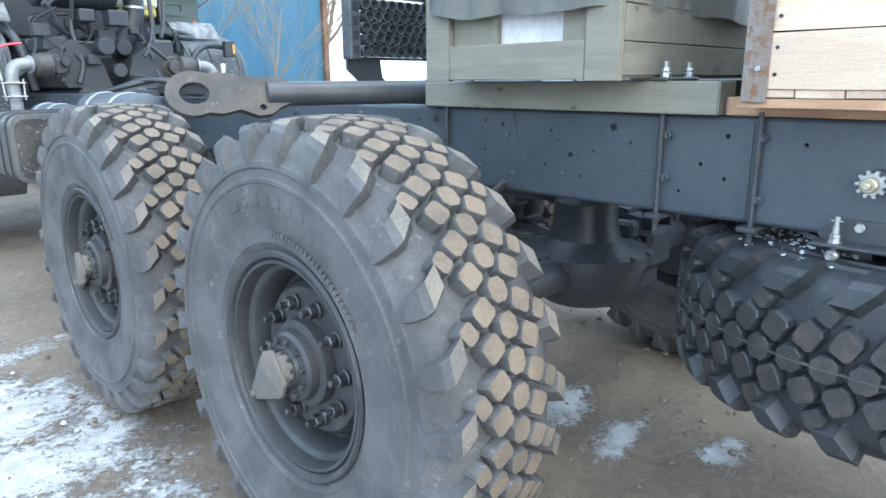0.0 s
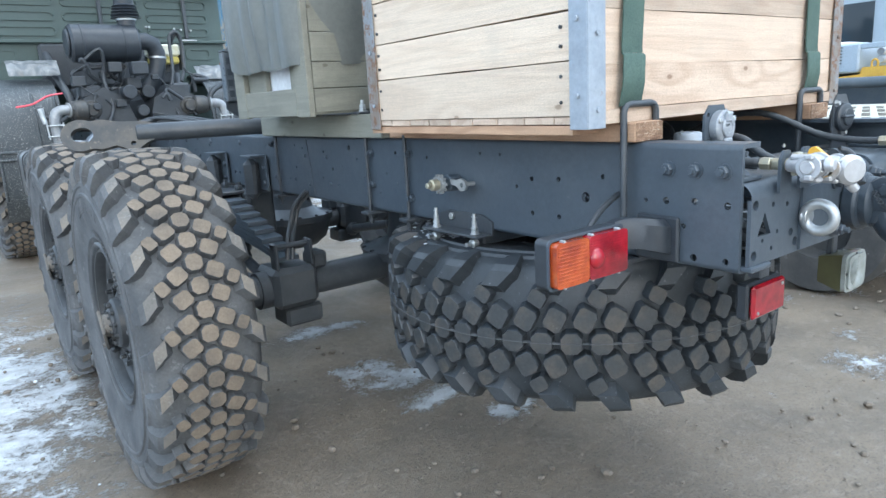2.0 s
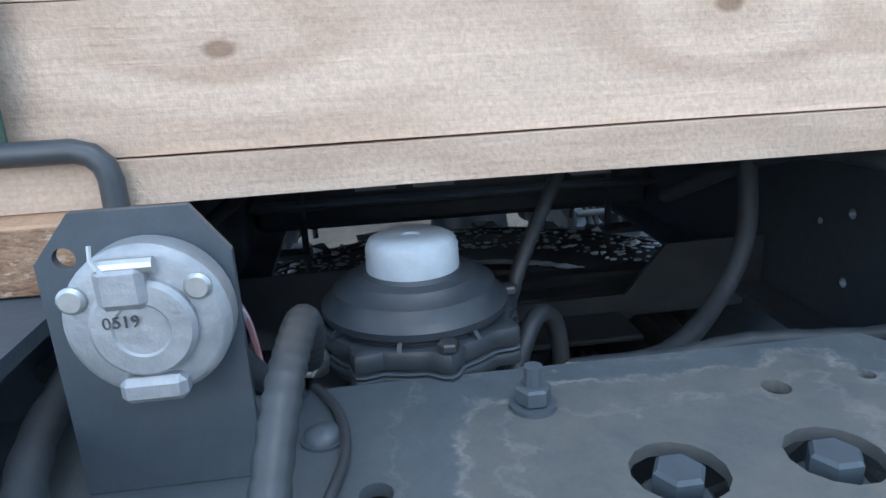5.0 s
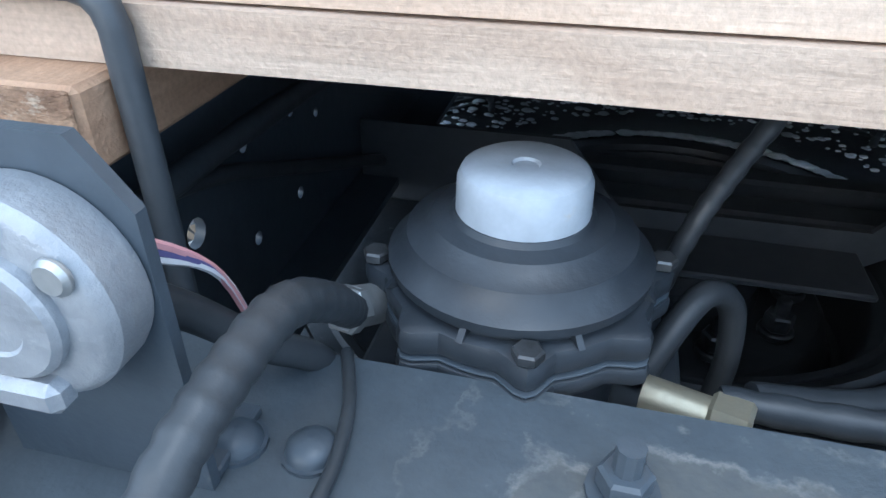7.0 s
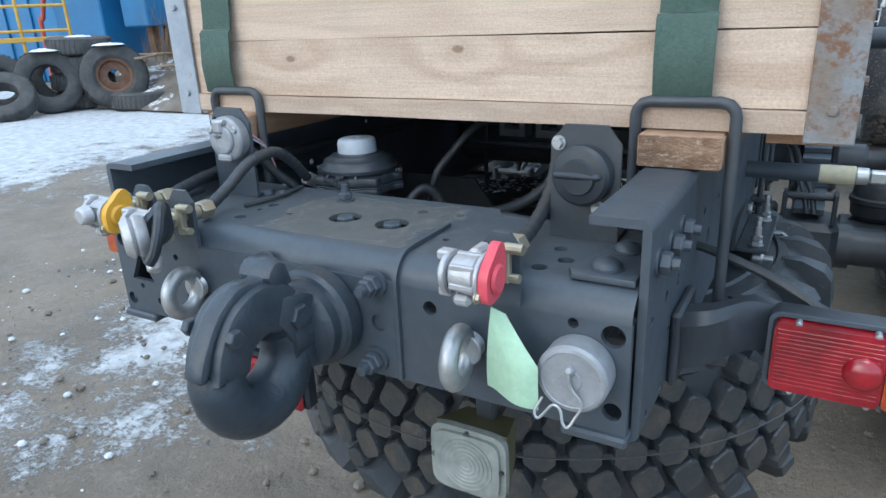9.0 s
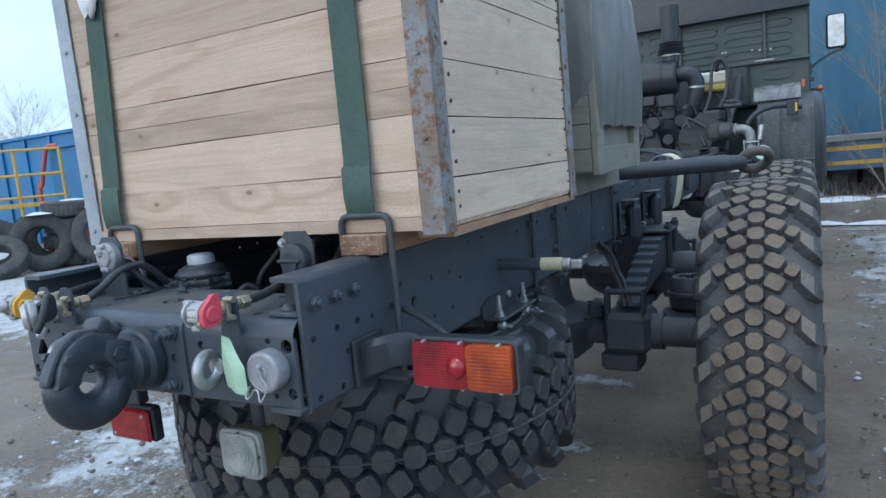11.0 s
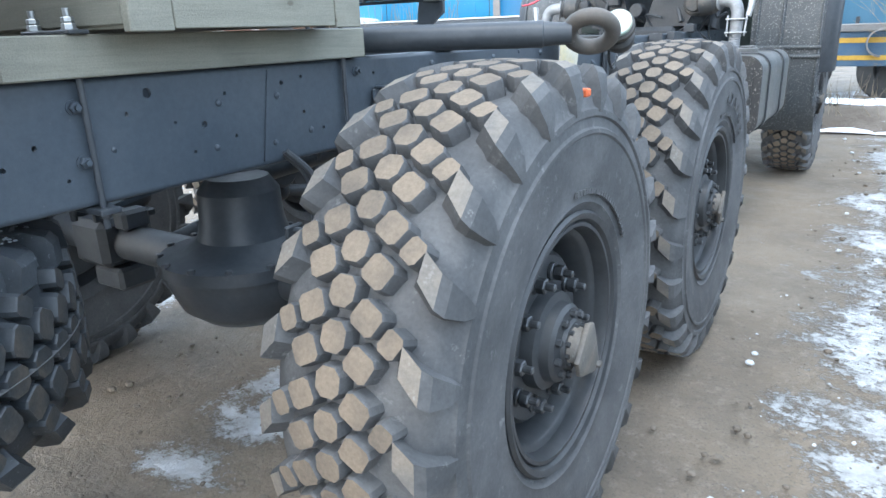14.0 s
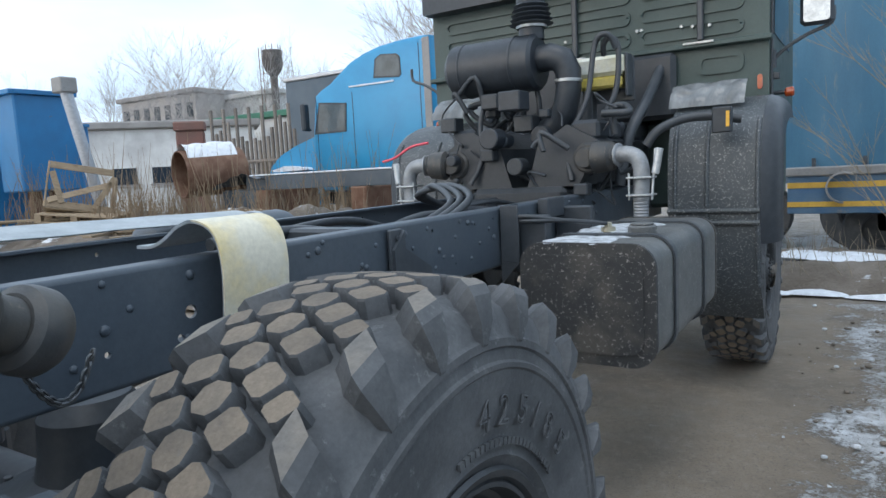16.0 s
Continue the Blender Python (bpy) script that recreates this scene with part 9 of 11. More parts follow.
for x in (-0.62, 0.0, 0.62):
    sh = Shape()
    sh.prism(rounded_rect(x - 0.20, x + 0.20, 2.56, 2.70, 0.05, 5), 0.012, Matrix(((1, 0, 0, 0), (0, 0, 1, 7.0475), (0, 1, 0, 0), (0, 0, 0, 1))))
    part("rear_window", sh, GLASS, cab, "small dark rear window")
for side in (-1, 1):
    sh = Shape()
    sh.box(*sorted((side * 1.201, side * 1.214)), 7.12, 7.16, 1.66, 2.74, 0.003)
    part("door_edge", sh, BLACK, cab)
    sh = Shape()
    sh.prism([(7.30, 2.1), (8.30, 2.1), (8.15, 2.66), (7.32, 2.66)], 0.006, Matrix(((0, 0, side, side * 1.2005), (1, 0, 0, 0), (0, 1, 0, 0), (0, 0, 0, 1))))
    part("door_window", sh, GLASS, cab, "dark door window")
    sh = Shape()
    sh.box(*sorted((side * 1.202, side * 1.25)), 7.14, 7.19, 1.80, 1.84, 0.006)
    sh.sweep([(side * 1.21, 7.18, 1.92), (side * 1.28, 7.18, 1.985), (side * 1.40, 7.20, 2.055), (side * 1.52, 7.21, 2.105), (side * 1.53, 7.21, 2.20)], 0.012, 8, smooth_steps=4)
    sh.cyl((side * 1.21, 7.18, 1.87), (side * 1.21, 7.18, 1.98), 0.02, seg=12)
    part("mirror_arm", sh, BLACK, cab)
    for z0, z1 in ((2.095, 2.44),) if side > 0 else ():
        sh = Shape()
        sh.box(*sorted((side * 1.355, side * 1.535)), 7.15, 7.205, z0, z1, 0.025)
        part("mirror_housing", sh, PLASTIC, cab)
        sh = Shape()
        sh.prism(rounded_rect(1.375, 1.515, z0 + 0.02, z1 - 0.02, 0.02, 4), 0.004, Matrix(((side, 0, 0, 0), (0, 0, 1, 7.1455), (0, 1, 0, 0), (0, 0, 0, 1))))
        part("mirror_glass", sh, MIRROR, cab)
    sh = Shape()
    sh.cyl((side * 1.201, 7.24, 1.722), (side * 1.270, 7.24, 1.722), 0.014, seg=12)
    part("marker_stalk", sh, PLASTIC, cab)
    sh = Shape()
    sh.cyl((side * 1.2705, 7.24, 1.722), (side * 1.325, 7.24, 1.722), 0.030, seg=18, chamfer=0.010)
    part("side_marker", sh, ORANGE_LENS, cab, "orange side marker lamp")
    sh = Shape()
    sh.prism(rounded_rect(1.135, 1.165, 1.74, 1.83, 0.0148, 5), 0.012, Matrix(((side, 0, 0, 0), (0, 0, 1, 7.047), (0, 1, 0, 0), (0, 0, 0, 1))))
    part("rear_marker", sh, ORANGE_LENS, cab, "small orange corner reflector")
sh = Shape()
sh.box(-0.40, 0.40, 6.95, 7.35, 1.10, 1.60, 0.02)
# black panel added in place of the shaded recess below the ledge
sh.box(-0.62, 0.66, 6.985, 7.0590, 1.601, 2.028, 0.03)
part("tunnel", sh, HOSE, cab, "engine tunnel cover and black panel for the shaded recess")
for side in (-1, 1):
    sh = Shape()
    sh.sweep([(side * 0.58, 7.055, 2.0), (side * 0.56, 6.98, 1.9), (side * 0.55, 6.7, 1.7), (side * 0.50, 6.5, 1.5), (side * 0.45, 6.45, 1.2)], 0.035, 8, smooth_steps=3)
    part("cab_strut", sh, BLACK, cab, sharp=60)

# everything that is bolted to the truck belongs to it
for ob in list(scene.objects):
    base_name = ob.name.split(".")[0]
    if ob.parent is None and base_name in {"truck_wheel", "spare_wheel", "tail_lamp", "towing_hook", "lifting_eye", "trailer_socket", "air_coupling", "coupling_bracket", "air_hose", "brake_valve", "reflector_lamp", "reversing_lamp",
                                           "spare_wheel_carrier", "winch_shaft", "axle", "leaf_spring", "stop_bracket", "brake_chamber", "torque_rod", "brake_hose", "propeller_shaft", "winch", "air_bottle", "cable_run", "fuel_tank", "fuel_line",
                                           "battery_box", "engine", "expansion_tank", "front_mudguard", "truck_cab"}:
        ob.parent = chassis
        for key in ("category", "group"):
            if key in ob:
                del ob[key]

# ---- the yard round the truck ----
BLUE = material("bright_blue_cab_paint", (0.030, 0.27, 0.50), 0.32, second=(0.026, 0.235, 0.45), scale=2, spots=(0.25, 0.30, 0.33), spot_scale=9, spot_range=(0.72, 0.8), bump=0.03)
BLUE_STEEL = material("blue_container_paint", (0.020, 0.165, 0.37), 0.45, second=(0.020, 0.13, 0.29), scale=1.2, spots=(0.12, 0.10, 0.09), spot_scale=6, spot_range=(0.68, 0.76), bump=0.1, bump_scale=12)
CURTAIN = material("faded_blue_curtain", (0.034, 0.122, 0.205), 0.5, second=(0.05, 0.15, 0.235), scale=1.1, spots=(0.16, 0.19, 0.2), spot_scale=3, spot_range=(0.62, 0.8), bump=0.3, bump_scale=5, stretch=(2.5, 1, 0.5))
GREY_BLUE = material("grey_blue_box_body", (0.07, 0.10, 0.13), 0.5, second=(0.09, 0.12, 0.15), scale=1.5)
CREAM_STEEL = material("cream_painted_planks", (0.52, 0.50, 0.42), 0.55, second=(0.45, 0.43, 0.36), scale=4, spots=(0.30, 0.26, 0.2), spot_scale=16, spot_range=(0.64, 0.74))
GEN_GREY = material("grey_generator_paint", (0.36, 0.43, 0.50), 0.45, second=(0.31, 0.38, 0.45), scale=3)
YELLOW_PAINT = material("yellow_machine_paint", (0.62, 0.38, 0.06), 0.5, second=(0.52, 0.31, 0.05), scale=5, spots=(0.2, 0.15, 0.1), spot_scale=14, spot_range=(0.66, 0.76))
GREEN_PAINT = material("green_machine_paint", (0.03, 0.16, 0.10), 0.5)
CONCRETE = material("weathered_render", (0.30, 0.29, 0.28), 0.85, second=(0.22, 0.215, 0.21), scale=0.8, spots=(0.16, 0.15, 0.14), spot_scale=4, spot_range=(0.62, 0.74))
OLD_WOOD = wood_material("weathered_timber", (0.30, 0.23, 0.15), (0.20, 0.14, 0.09), 0, 0.2, (0.14, 0.11, 0.08))
RUST = material("rusted_iron", (0.13, 0.065, 0.04), 0.8, second=(0.20, 0.12, 0.08), scale=5, bump=0.3)
OLD_RUBBER = material("old_tyre_rubber", (0.05, 0.052, 0.054), 0.8, second=(0.085, 0.085, 0.083), scale=6, bump=0.25, bump_scale=60, spots=(0.3, 0.31, 0.32), spot_scale=10, spot_range=(0.66, 0.74))
# distance haze is mixed into this bark colour, hence so light
HAZE_BARK = material("haze_paled_bark", (0.40, 0.375, 0.36), 0.9, second=(0.33, 0.31, 0.30), scale=4, bump=0.3)
BIRCH = material("pale_twigs", (0.30, 0.25, 0.18), 0.85, second=(0.22, 0.18, 0.13), scale=6)
RUBBLE = material("debris_earth", (0.12, 0.10, 0.08), 0.9, second=(0.19, 0.165, 0.14), scale=2.2, spots=(0.6, 0.63, 0.66), spot_scale=1.6, spot_range=(0.56, 0.62), bump=0.6, bump_scale=9, bump_distance=0.05)


def bare_tree(name, base, height, seed, mats, label, spread=0.42, depth=5, stem_r=None, category="tree", group="bare trees"):
    """A leafless tree: a tapered trunk with limbs, and a crown of thin twigs."""
    rnd = random.Random(seed)
    trunk, crown = Shape(), Shape()
    base = Vector(base)

    def grow(p, d, length, r, level):
        pts, rr = [p], [r]
        q = p.copy()
        for k in range(3):
            d = (d + Vector((rnd.uniform(-0.12, 0.12), rnd.uniform(-0.12, 0.12), 0.03))).normalized()
            q = q + d * length / 3
            pts.append(q.copy())
            rr.append(r * (1 - 0.14 * (k + 1)))
        (trunk if level < 2 else crown).sweep(pts, rr, 6 if level < 2 else 3, caps=False)
        if level >= depth:
            return
        for k in range(3 if level else 4):
            a = rnd.uniform(0, 2 * math.pi)
            out = Vector((math.cos(a), math.sin(a), 0))
            nd = (d * rnd.uniform(0.75, 1.0) + out * rnd.uniform(0.6, 1.2) * spread * 1.7).normalized()
            s = pts[rnd.choice((1, 2, 3, 3))]
            grow(s, nd, length * rnd.uniform(0.58, 0.78), r * 0.56, level + 1)
        grow(pts[-1], d, length * 0.72, r * 0.62, level + 1)

    grow(base - Vector((0, 0, 0.1)), Vector((0, 0, 1)), height * 0.34, stem_r or height * 0.016, 0)
    root = thing(name, base, label, category, group)
    part("trunk", trunk, mats[0], root, sharp=60)
    part("crown", crown, mats[1], root, "bare twigs", sharp=60)
    return root


# blue long-nosed lorry standing across the yard
# the sky's grey-blue reflection is put into this glass colour
PALE_GLASS = material("sky_lit_glass", (0.10, 0.125, 0.14), 0.08, second=(0.06, 0.075, 0.085), scale=2, bump=0, rough_vary=0.03)
semi = thing("semi_truck", (-6.6, 13.6, 0), "bright blue long-nosed lorry with tall roof fairing", "lorry")
SY0, SY1 = 12.5, 14.9
sh = Shape()
body = [(-7.62, 1.05), (-7.57, 2.18), (-7.46, 2.92), (-7.30, 3.03), (-7.06, 3.13), (-6.80, 3.30), (-6.53, 3.47), (-6.2, 3.59), (-5.85, 3.67), (-5.4, 3.715), (-4.95, 3.73), (-4.70, 3.70), (-4.68, 1.05)]
sh.slab(body, SY1 - SY0 - 0.1, 0.10, Matrix(((1, 0, 0, 0), (0, 0, 1, SY0), (0, 1, 0, 0), (0, 0, 0, 1))))
part("cab", sh, BLUE, semi)
sh = Shape()
sh.prism([(-9.05, 0.75), (-9.12, 1.25), (-8.98, 1.60), (-8.67, 1.83), (-8.24, 2.00), (-7.625, 2.17), (-7.625, 1.05), (-7.9, 0.75)], SY1 - SY0 - 0.5, Matrix(((1, 0, 0, 0), (0, 0, 1, SY0 + 0.2), (0, 1, 0, 0), (0, 0, 0, 1))))
part("bonnet", sh, BLUE, semi)
sh = Shape()
pts = [(-9.1 + 0.72 + 0.72 * math.cos(a), 0.62 + 0.87 * math.sin(a)) for a in [math.pi * k / 12 for k in range(13)]]
inner = [(-9.1 + 0.72 + 0.58 * math.cos(a), 0.60 + 0.66 * math.sin(a)) for a in [math.pi * k / 12 for k in range(12, -1, -1)]]
sh.prism(pts + inner, 0.34, Matrix(((1, 0, 0, 0), (0, 0, 1, SY0 - 0.06), (0, 1, 0, 0), (0, 0, 0, 1))))
part("wing", sh, BLUE, semi)
sh = Shape()
sh.prism([(-8.75, 1.52), (-8.35, 1.60), (-7.85, 1.55), (-7.75, 1.50), (-8.3, 1.49), (-8.7, 1.49)], 0.30, Matrix(((1, 0, 0, 0), (0, 0, 1, SY0 - 0.04), (0, 1, 0, 0), (0, 0, 0, 1))))
part("snow_cover", sh, SNOW, semi, "snow on the wing")
for outline, nm in (([(-7.44, 2.21), (-6.72, 2.21), (-6.68, 2.69), (-7.30, 2.75)], "door_window"), ([(-5.92, 3.12), (-5.40, 3.08), (-5.36, 3.12), (-5.37, 3.40), (-5.44, 3.45), (-5.75, 3.48), (-5.87, 3.42)], "sleeper_window")):
    sh = Shape()
    sh.prism(outline, 0.012, Matrix(((1, 0, 0, 0), (0, 0, 1, SY0 - 0.0125), (0, 1, 0, 0), (0, 0, 0, 1))))
    part(nm, sh, PALE_GLASS, semi, "side window with sky reflection in its grey colour")
    sh = Shape()
    cx, cz = sum(p[0] for p in outline) / len(outline), sum(p[1] for p in outline) / len(outline)
    big = [(cx + (x - cx) * 1.12, cz + (z - cz) * 1.12) for x, z in outline]
    sh.prism(big, 0.010, Matrix(((1, 0, 0, 0), (0, 0, 1, SY0 - 0.0105), (0, 1, 0, 0), (0, 0, 0, 1))), [outline])
    part("window_frame", sh, PLASTIC, semi)
sh = Shape()
sh.prism([(-7.585, 2.22), (-7.485, 2.88), (-7.455, 2.88), (-7.555, 2.22)], SY1 - SY0 - 0.5, Matrix(((1, 0, 0, 0), (0, 0, 1, SY0 + 0.2), (0, 1, 0, 0), (0, 0, 0, 1))))
part("windscreen", sh, GLASS, semi)
for x in (-7.42, -6.5, -4.95):
    sh = Shape()
    sh.box(x, x + 0.014, SY0 - 0.004, SY0 - 0.0005, 1.1, 2.9 if x < -6 else 3.6, 0.0)
    part("door_seam", sh, PLASTIC, semi)
sh = Shape()
sh.box(-6.55, -5.50, SY0 - 0.02, SY0 - 0.0005, 2.985, 3.015, 0.004)
part("trim_strip", sh, SNOW, semi, "snow lying on the trim strip")
sh = Shape()
sh.prism(rounded_rect(-5.75, -5.25, 1.25, 1.75, 0.06), 0.01, Matrix(((1, 0, 0, 0), (0, 0, 1, SY0 - 0.0105), (0, 1, 0, 0), (0, 0, 0, 1))), [rounded_rect(-5.73, -5.27, 1.27, 1.73, 0.05)])
part("locker_door", sh, BLUE, semi)
sh = Shape()
sh.box(-4.85, -4.70, SY0 - 0.03, SY0 - 0.0125, 1.2, 3.66, 0.01)
part("side_fin", sh, CONCRETE, semi, "pale grey side fin")
sh = Shape()
sh.box(-7.66, -7.54, SY0 - 0.22, SY0 - 0.05, 2.25, 2.78, 0.03)
sh.box(-7.65, -7.58, SY0 - 0.06, SY0 - 0.0, 2.25, 2.29, 0.0)
part("door_mirror", sh, PLASTIC, semi)
for x in (-8.48, -4.2):
    sh = Shape()
    sh.lathe([(0.30, 0), (0.50, 0.02), (0.52, 0.08), (0.52, 0.24), (0.50, 0.30), (0.28, 0.30), (0.26, 0.12), (0, 0.12)], 32, frame_to((x, SY0 + 0.36, 0.52), (0, -1, 0), (1, 0, 0)))
    part("wheel", sh, OLD_RUBBER, semi)
sh = Shape()
sh.box(-9.0, -1.2, 13.0, 13.12, 0.78, 1.02, 0.01)
sh.box(-9.0, -1.2, 14.2, 14.32, 0.78, 1.02, 0.01)
part("frame_rail", sh, BLACK, semi)

# box body behind the lorry
sh = Shape()
bx = thing("box_trailer", (-12, 21, 0), "grey-blue box trailer behind the lorry", "trailer")
sh.box(-15.6, -7.0, 20.0, 22.5, 1.2, 4.72, 0.05)
part("body", sh, GREY_BLUE, bx)
sh = Shape()
sh.box(-15.65, -6.95, 19.95, 22.55, 4.70, 4.84, 0.03)
part("roof_edge", sh, ALU, bx)
for x in (-13, -8):
    sh = Shape()
    sh.cyl((x, 20.2, 0.5), (x, 20.6, 0.5), 0.5, seg=28, chamfer=0.03)
    sh.box(x - 0.1, x + 0.1, 20.3, 22.2, 0.4, 1.2, 0.02)
    part("wheel", sh, OLD_RUBBER, bx)

# curtain-sided trailer beyond the cab, with a low blue and yellow beam before it
tr = thing("curtain_trailer", (3, 13.6, 0), "faded blue curtain-sided trailer", "trailer")
sh = Shape()


def curtain_point(u, v):
    x = -1.6 + 8.3 * u
    z = 1.12 + 2.42 * v
    return (x, 12.75 + 0.025 * math.sin(x * 7.0 + 0.6 * math.sin(z * 2)) + 0.02 * noise.noise((x * 1.2, z * 1.2, 0)), z)


sh.grid(curtain_point, 180, 10)
part("curtain", sh, CURTAIN, tr, "faded blue tarpaulin curtain", sharp=80)
sh = Shape()
sh.box(-1.6, 6.72, 12.80, 15.2, 1.05, 3.55, 0.03)
part("box", sh, CURTAIN, tr)
sh = Shape()
sh.box(-1.65, 6.78, 12.70, 15.25, 3.551, 3.66, 0.02)
part("roof_rail", sh, GREY_BLUE, tr)
sh = Shape()
sh.box(6.70, 6.82, 12.66, 12.80, 0.95, 3.55, 0.01)
part("corner_post", sh, RUST, tr, "rusty brown corner post")
for i in range(14):
    sh = Shape()
    x = -1.2 + 0.58 * i
    sh.box(x, x + 0.05, 12.70, 12.722, 1.0, 1.25, 0.004)
    part("buckle", sh, BLACK, tr)
sh = Shape()
sh.box(-1.6, 6.72, 12.78, 12.95, 0.92, 1.049, 0.01)
part("side_beam", sh, GREY_BLUE, tr)
for x in (0.4, 1.7, 5.4):
    sh = Shape()
    sh.lathe([(0.27, 0), (0.46, 0.02), (0.49, 0.07), (0.49, 0.25), (0.46, 0.30), (0.27, 0.30), (0.24, 0.1), (0, 0.1)], 32, frame_to((x, 13.2, 0.49), (0, -1, 0), (1, 0, 0)))
    sh.box(x - 0.06, x + 0.06, 13.2, 15.0, 0.44, 0.92, 0.02)
    part("wheel", sh, OLD_RUBBER, tr)
beam = thing("low_trailer_bed", (4, 11.6, 0), "low blue trailer side with worn yellow stripe", "trailer")
sh = Shape()
sh.box(0.95, 8.0, 11.30, 11.42, 0.62, 1.06, 0.01)
sh.box(0.95, 8.0, 11.42, 12.3, 0.95, 1.02, 0.01)
part("side_beam", sh, material("worn_blue_beam", (0.06, 0.13, 0.22), 0.6, second=(0.10, 0.16, 0.22), scale=3, spots=(0.2, 0.2, 0.19), spot_scale=9, spot_range=(0.62, 0.74)), beam)
for z0, z1 in ((0.70, 0.76), (0.92, 0.985)):
    sh = Shape()
    sh.box(0.95, 8.0, 11.292, 11.2995, z0, z1, 0.0)
    part("yellow_stripe", sh, YELLOW_PAINT, beam, "worn yellow stripe")
sh = Shape()
sh.box(0.93, 8.02, 11.26, 11.5, 1.0605, 1.16, 0.012)
part("top_rail", sh, CONCRETE, beam, "pale grey top rail")
sh = Shape()
sh.lathe([(0.16, 0), (0.18, 0.01), (0.18, 0.09), (0.16, 0.1)], 20, frame_to((1.52, 11.29, 0.92), (0, -1, 0), (1, 0, 0)), closed=True, arc=(radians(60), radians(270)))
part("hanging_band", sh, CONCRETE, beam, "grey band hung over the side")
for x in (1.9, 3.2, 6.0):
    sh = Shape()
    sh.lathe([(0.2, 0), (0.38, 0.02), (0.40, 0.06), (0.40, 0.2), (0.38, 0.24), (0.2, 0.24), (0.18, 0.1), (0, 0.1)], 28, frame_to((x, 11.8, 0.40), (0, -1, 0), (1, 0, 0)))
    sh.box(x - 0.06, x + 0.06, 11.7, 12.2, 0.36, 0.949, 0.02)
    part("wheel", sh, OLD_RUBBER, beam)
tyre_flat = Shape()
tyre_flat.lathe([(0.20, 0.02), (0.36, 0.0), (0.40, 0.04), (0.40, 0.20), (0.36, 0.24), (0.22, 0.23), (0.2, 0.12)], 32, Matrix.Translation((1.15, 10.6, 0)), closed=True)
old_t = thing("old_tyre", (1.15, 10.6, 0), "old tyre lying by the trailer, snow on it", "tyre", "loose tyres")
part("tyre", tyre_flat, OLD_RUBBER, old_t)
sh = Shape()
snow_pad(1.15, 10.6, 0.36, 0.36, 0.235, 0.03, 5, sh)
part("snow_cover", sh, SNOW, old_t, "snow lying on the tyre", sharp=80)

# kerb of earth and dry grass before the trailer
sh = Shape()
sh.grid(lambda u, v: (0.4 + 9 * u, 9.6 + 1.9 * v, 0.0 + 0.30 * max(0.0, math.sin(math.pi * v)) ** 0.5 * (0.85 + 0.4 * noise.noise((u * 9, v * 3, 2)) + 0.15 * noise.noise((u * 40, v * 9, 4)))), 110, 24)
single("earth_bank", sh, RUBBLE, "low earth bank with snow by the trailers", "earth bank", kind="structure", sharp=80)
rnd = random.Random(6)
sh = Shape()
for i, (x, y, rx, ry, z) in enumerate(((1.35, 9.50, 0.30, 0.10, 0.012), (1.95, 9.42, 0.38, 0.09, 0.012), (2.7, 9.45, 0.4, 0.1, 0.012), (1.55, 10.35, 0.45, 0.30, 0.25), (2.35, 10.4, 0.35, 0.25, 0.25), (3.1, 10.3, 0.4, 0.3, 0.25), (0.95, 9.42, 0.2, 0.07, 0.012))):
    snow_pad(x, y, rx, ry, z, 0.05, 20 + i, sh)
single("snow_patches", sh, SNOW, "melting snow patches on the earth bank", "snow", kind="stuff", sharp=80)
sh = Shape()
for i in range(420):
    x, y = rnd.uniform(0.5, 6), rnd.uniform(9.7, 11.2)
    h = rnd.uniform(0.12, 0.42)
    p = Vector((x, y, 0.16))
    q = p + Vector((rnd.uniform(-0.15, 0.15), rnd.uniform(-0.15, 0.15), h))
    sh.sweep([p, (p + q) / 2 + Vector((rnd.uniform(-0.03, 0.03), 0, 0.03)), q], [0.004, 0.003, 0.001], 3, caps=False)
for i in range(520):
    x, y = rnd.uniform(-11, -4.0), rnd.uniform(8.6, 11.8)
    h = rnd.uniform(0.3, 1.0)
    p = Vector((x, y, 0.35))
    q = p + Vector((rnd.uniform(-0.3, 0.3), rnd.uniform(-0.3, 0.3), h))
    sh.sweep([p, (p + q) / 2 + Vector((rnd.uniform(-0.05, 0.05), 0, 0.05)), q], [0.007, 0.005, 0.002], 3, caps=False)
single("dry_weeds", sh, BIRCH, "dry brown weeds standing in the earth banks", "weeds", kind="stuff", sharp=180)
for i, (x, y) in enumerate(((2.15, 10.2), (2.9, 10.6), (3.9, 10.4))):
    bare_tree("shrub", (x, y, 0), 3.6, 40 + i, (BIRCH, BIRCH), "leafless pale shrub before the blue trailer", 0.30, 4, 0.018, "shrub", "bare shrubs")
bare_tree("birch_tree", (7.7, 14.5, 0), 9.0, 51, (BIRCH, BIRCH), "bare pale birch beside the trailer", 0.3, 4)

# flat platform trailer beside the truck
STUD = material("dirty_tread_stud", (0.22, 0.21, 0.18), 0.7, second=(0.15, 0.14, 0.125), scale=20)
pf = thing("platform_trailer", (3.9, 3.0, 0), "cream steel platform trailer with perforated planks", "trailer")
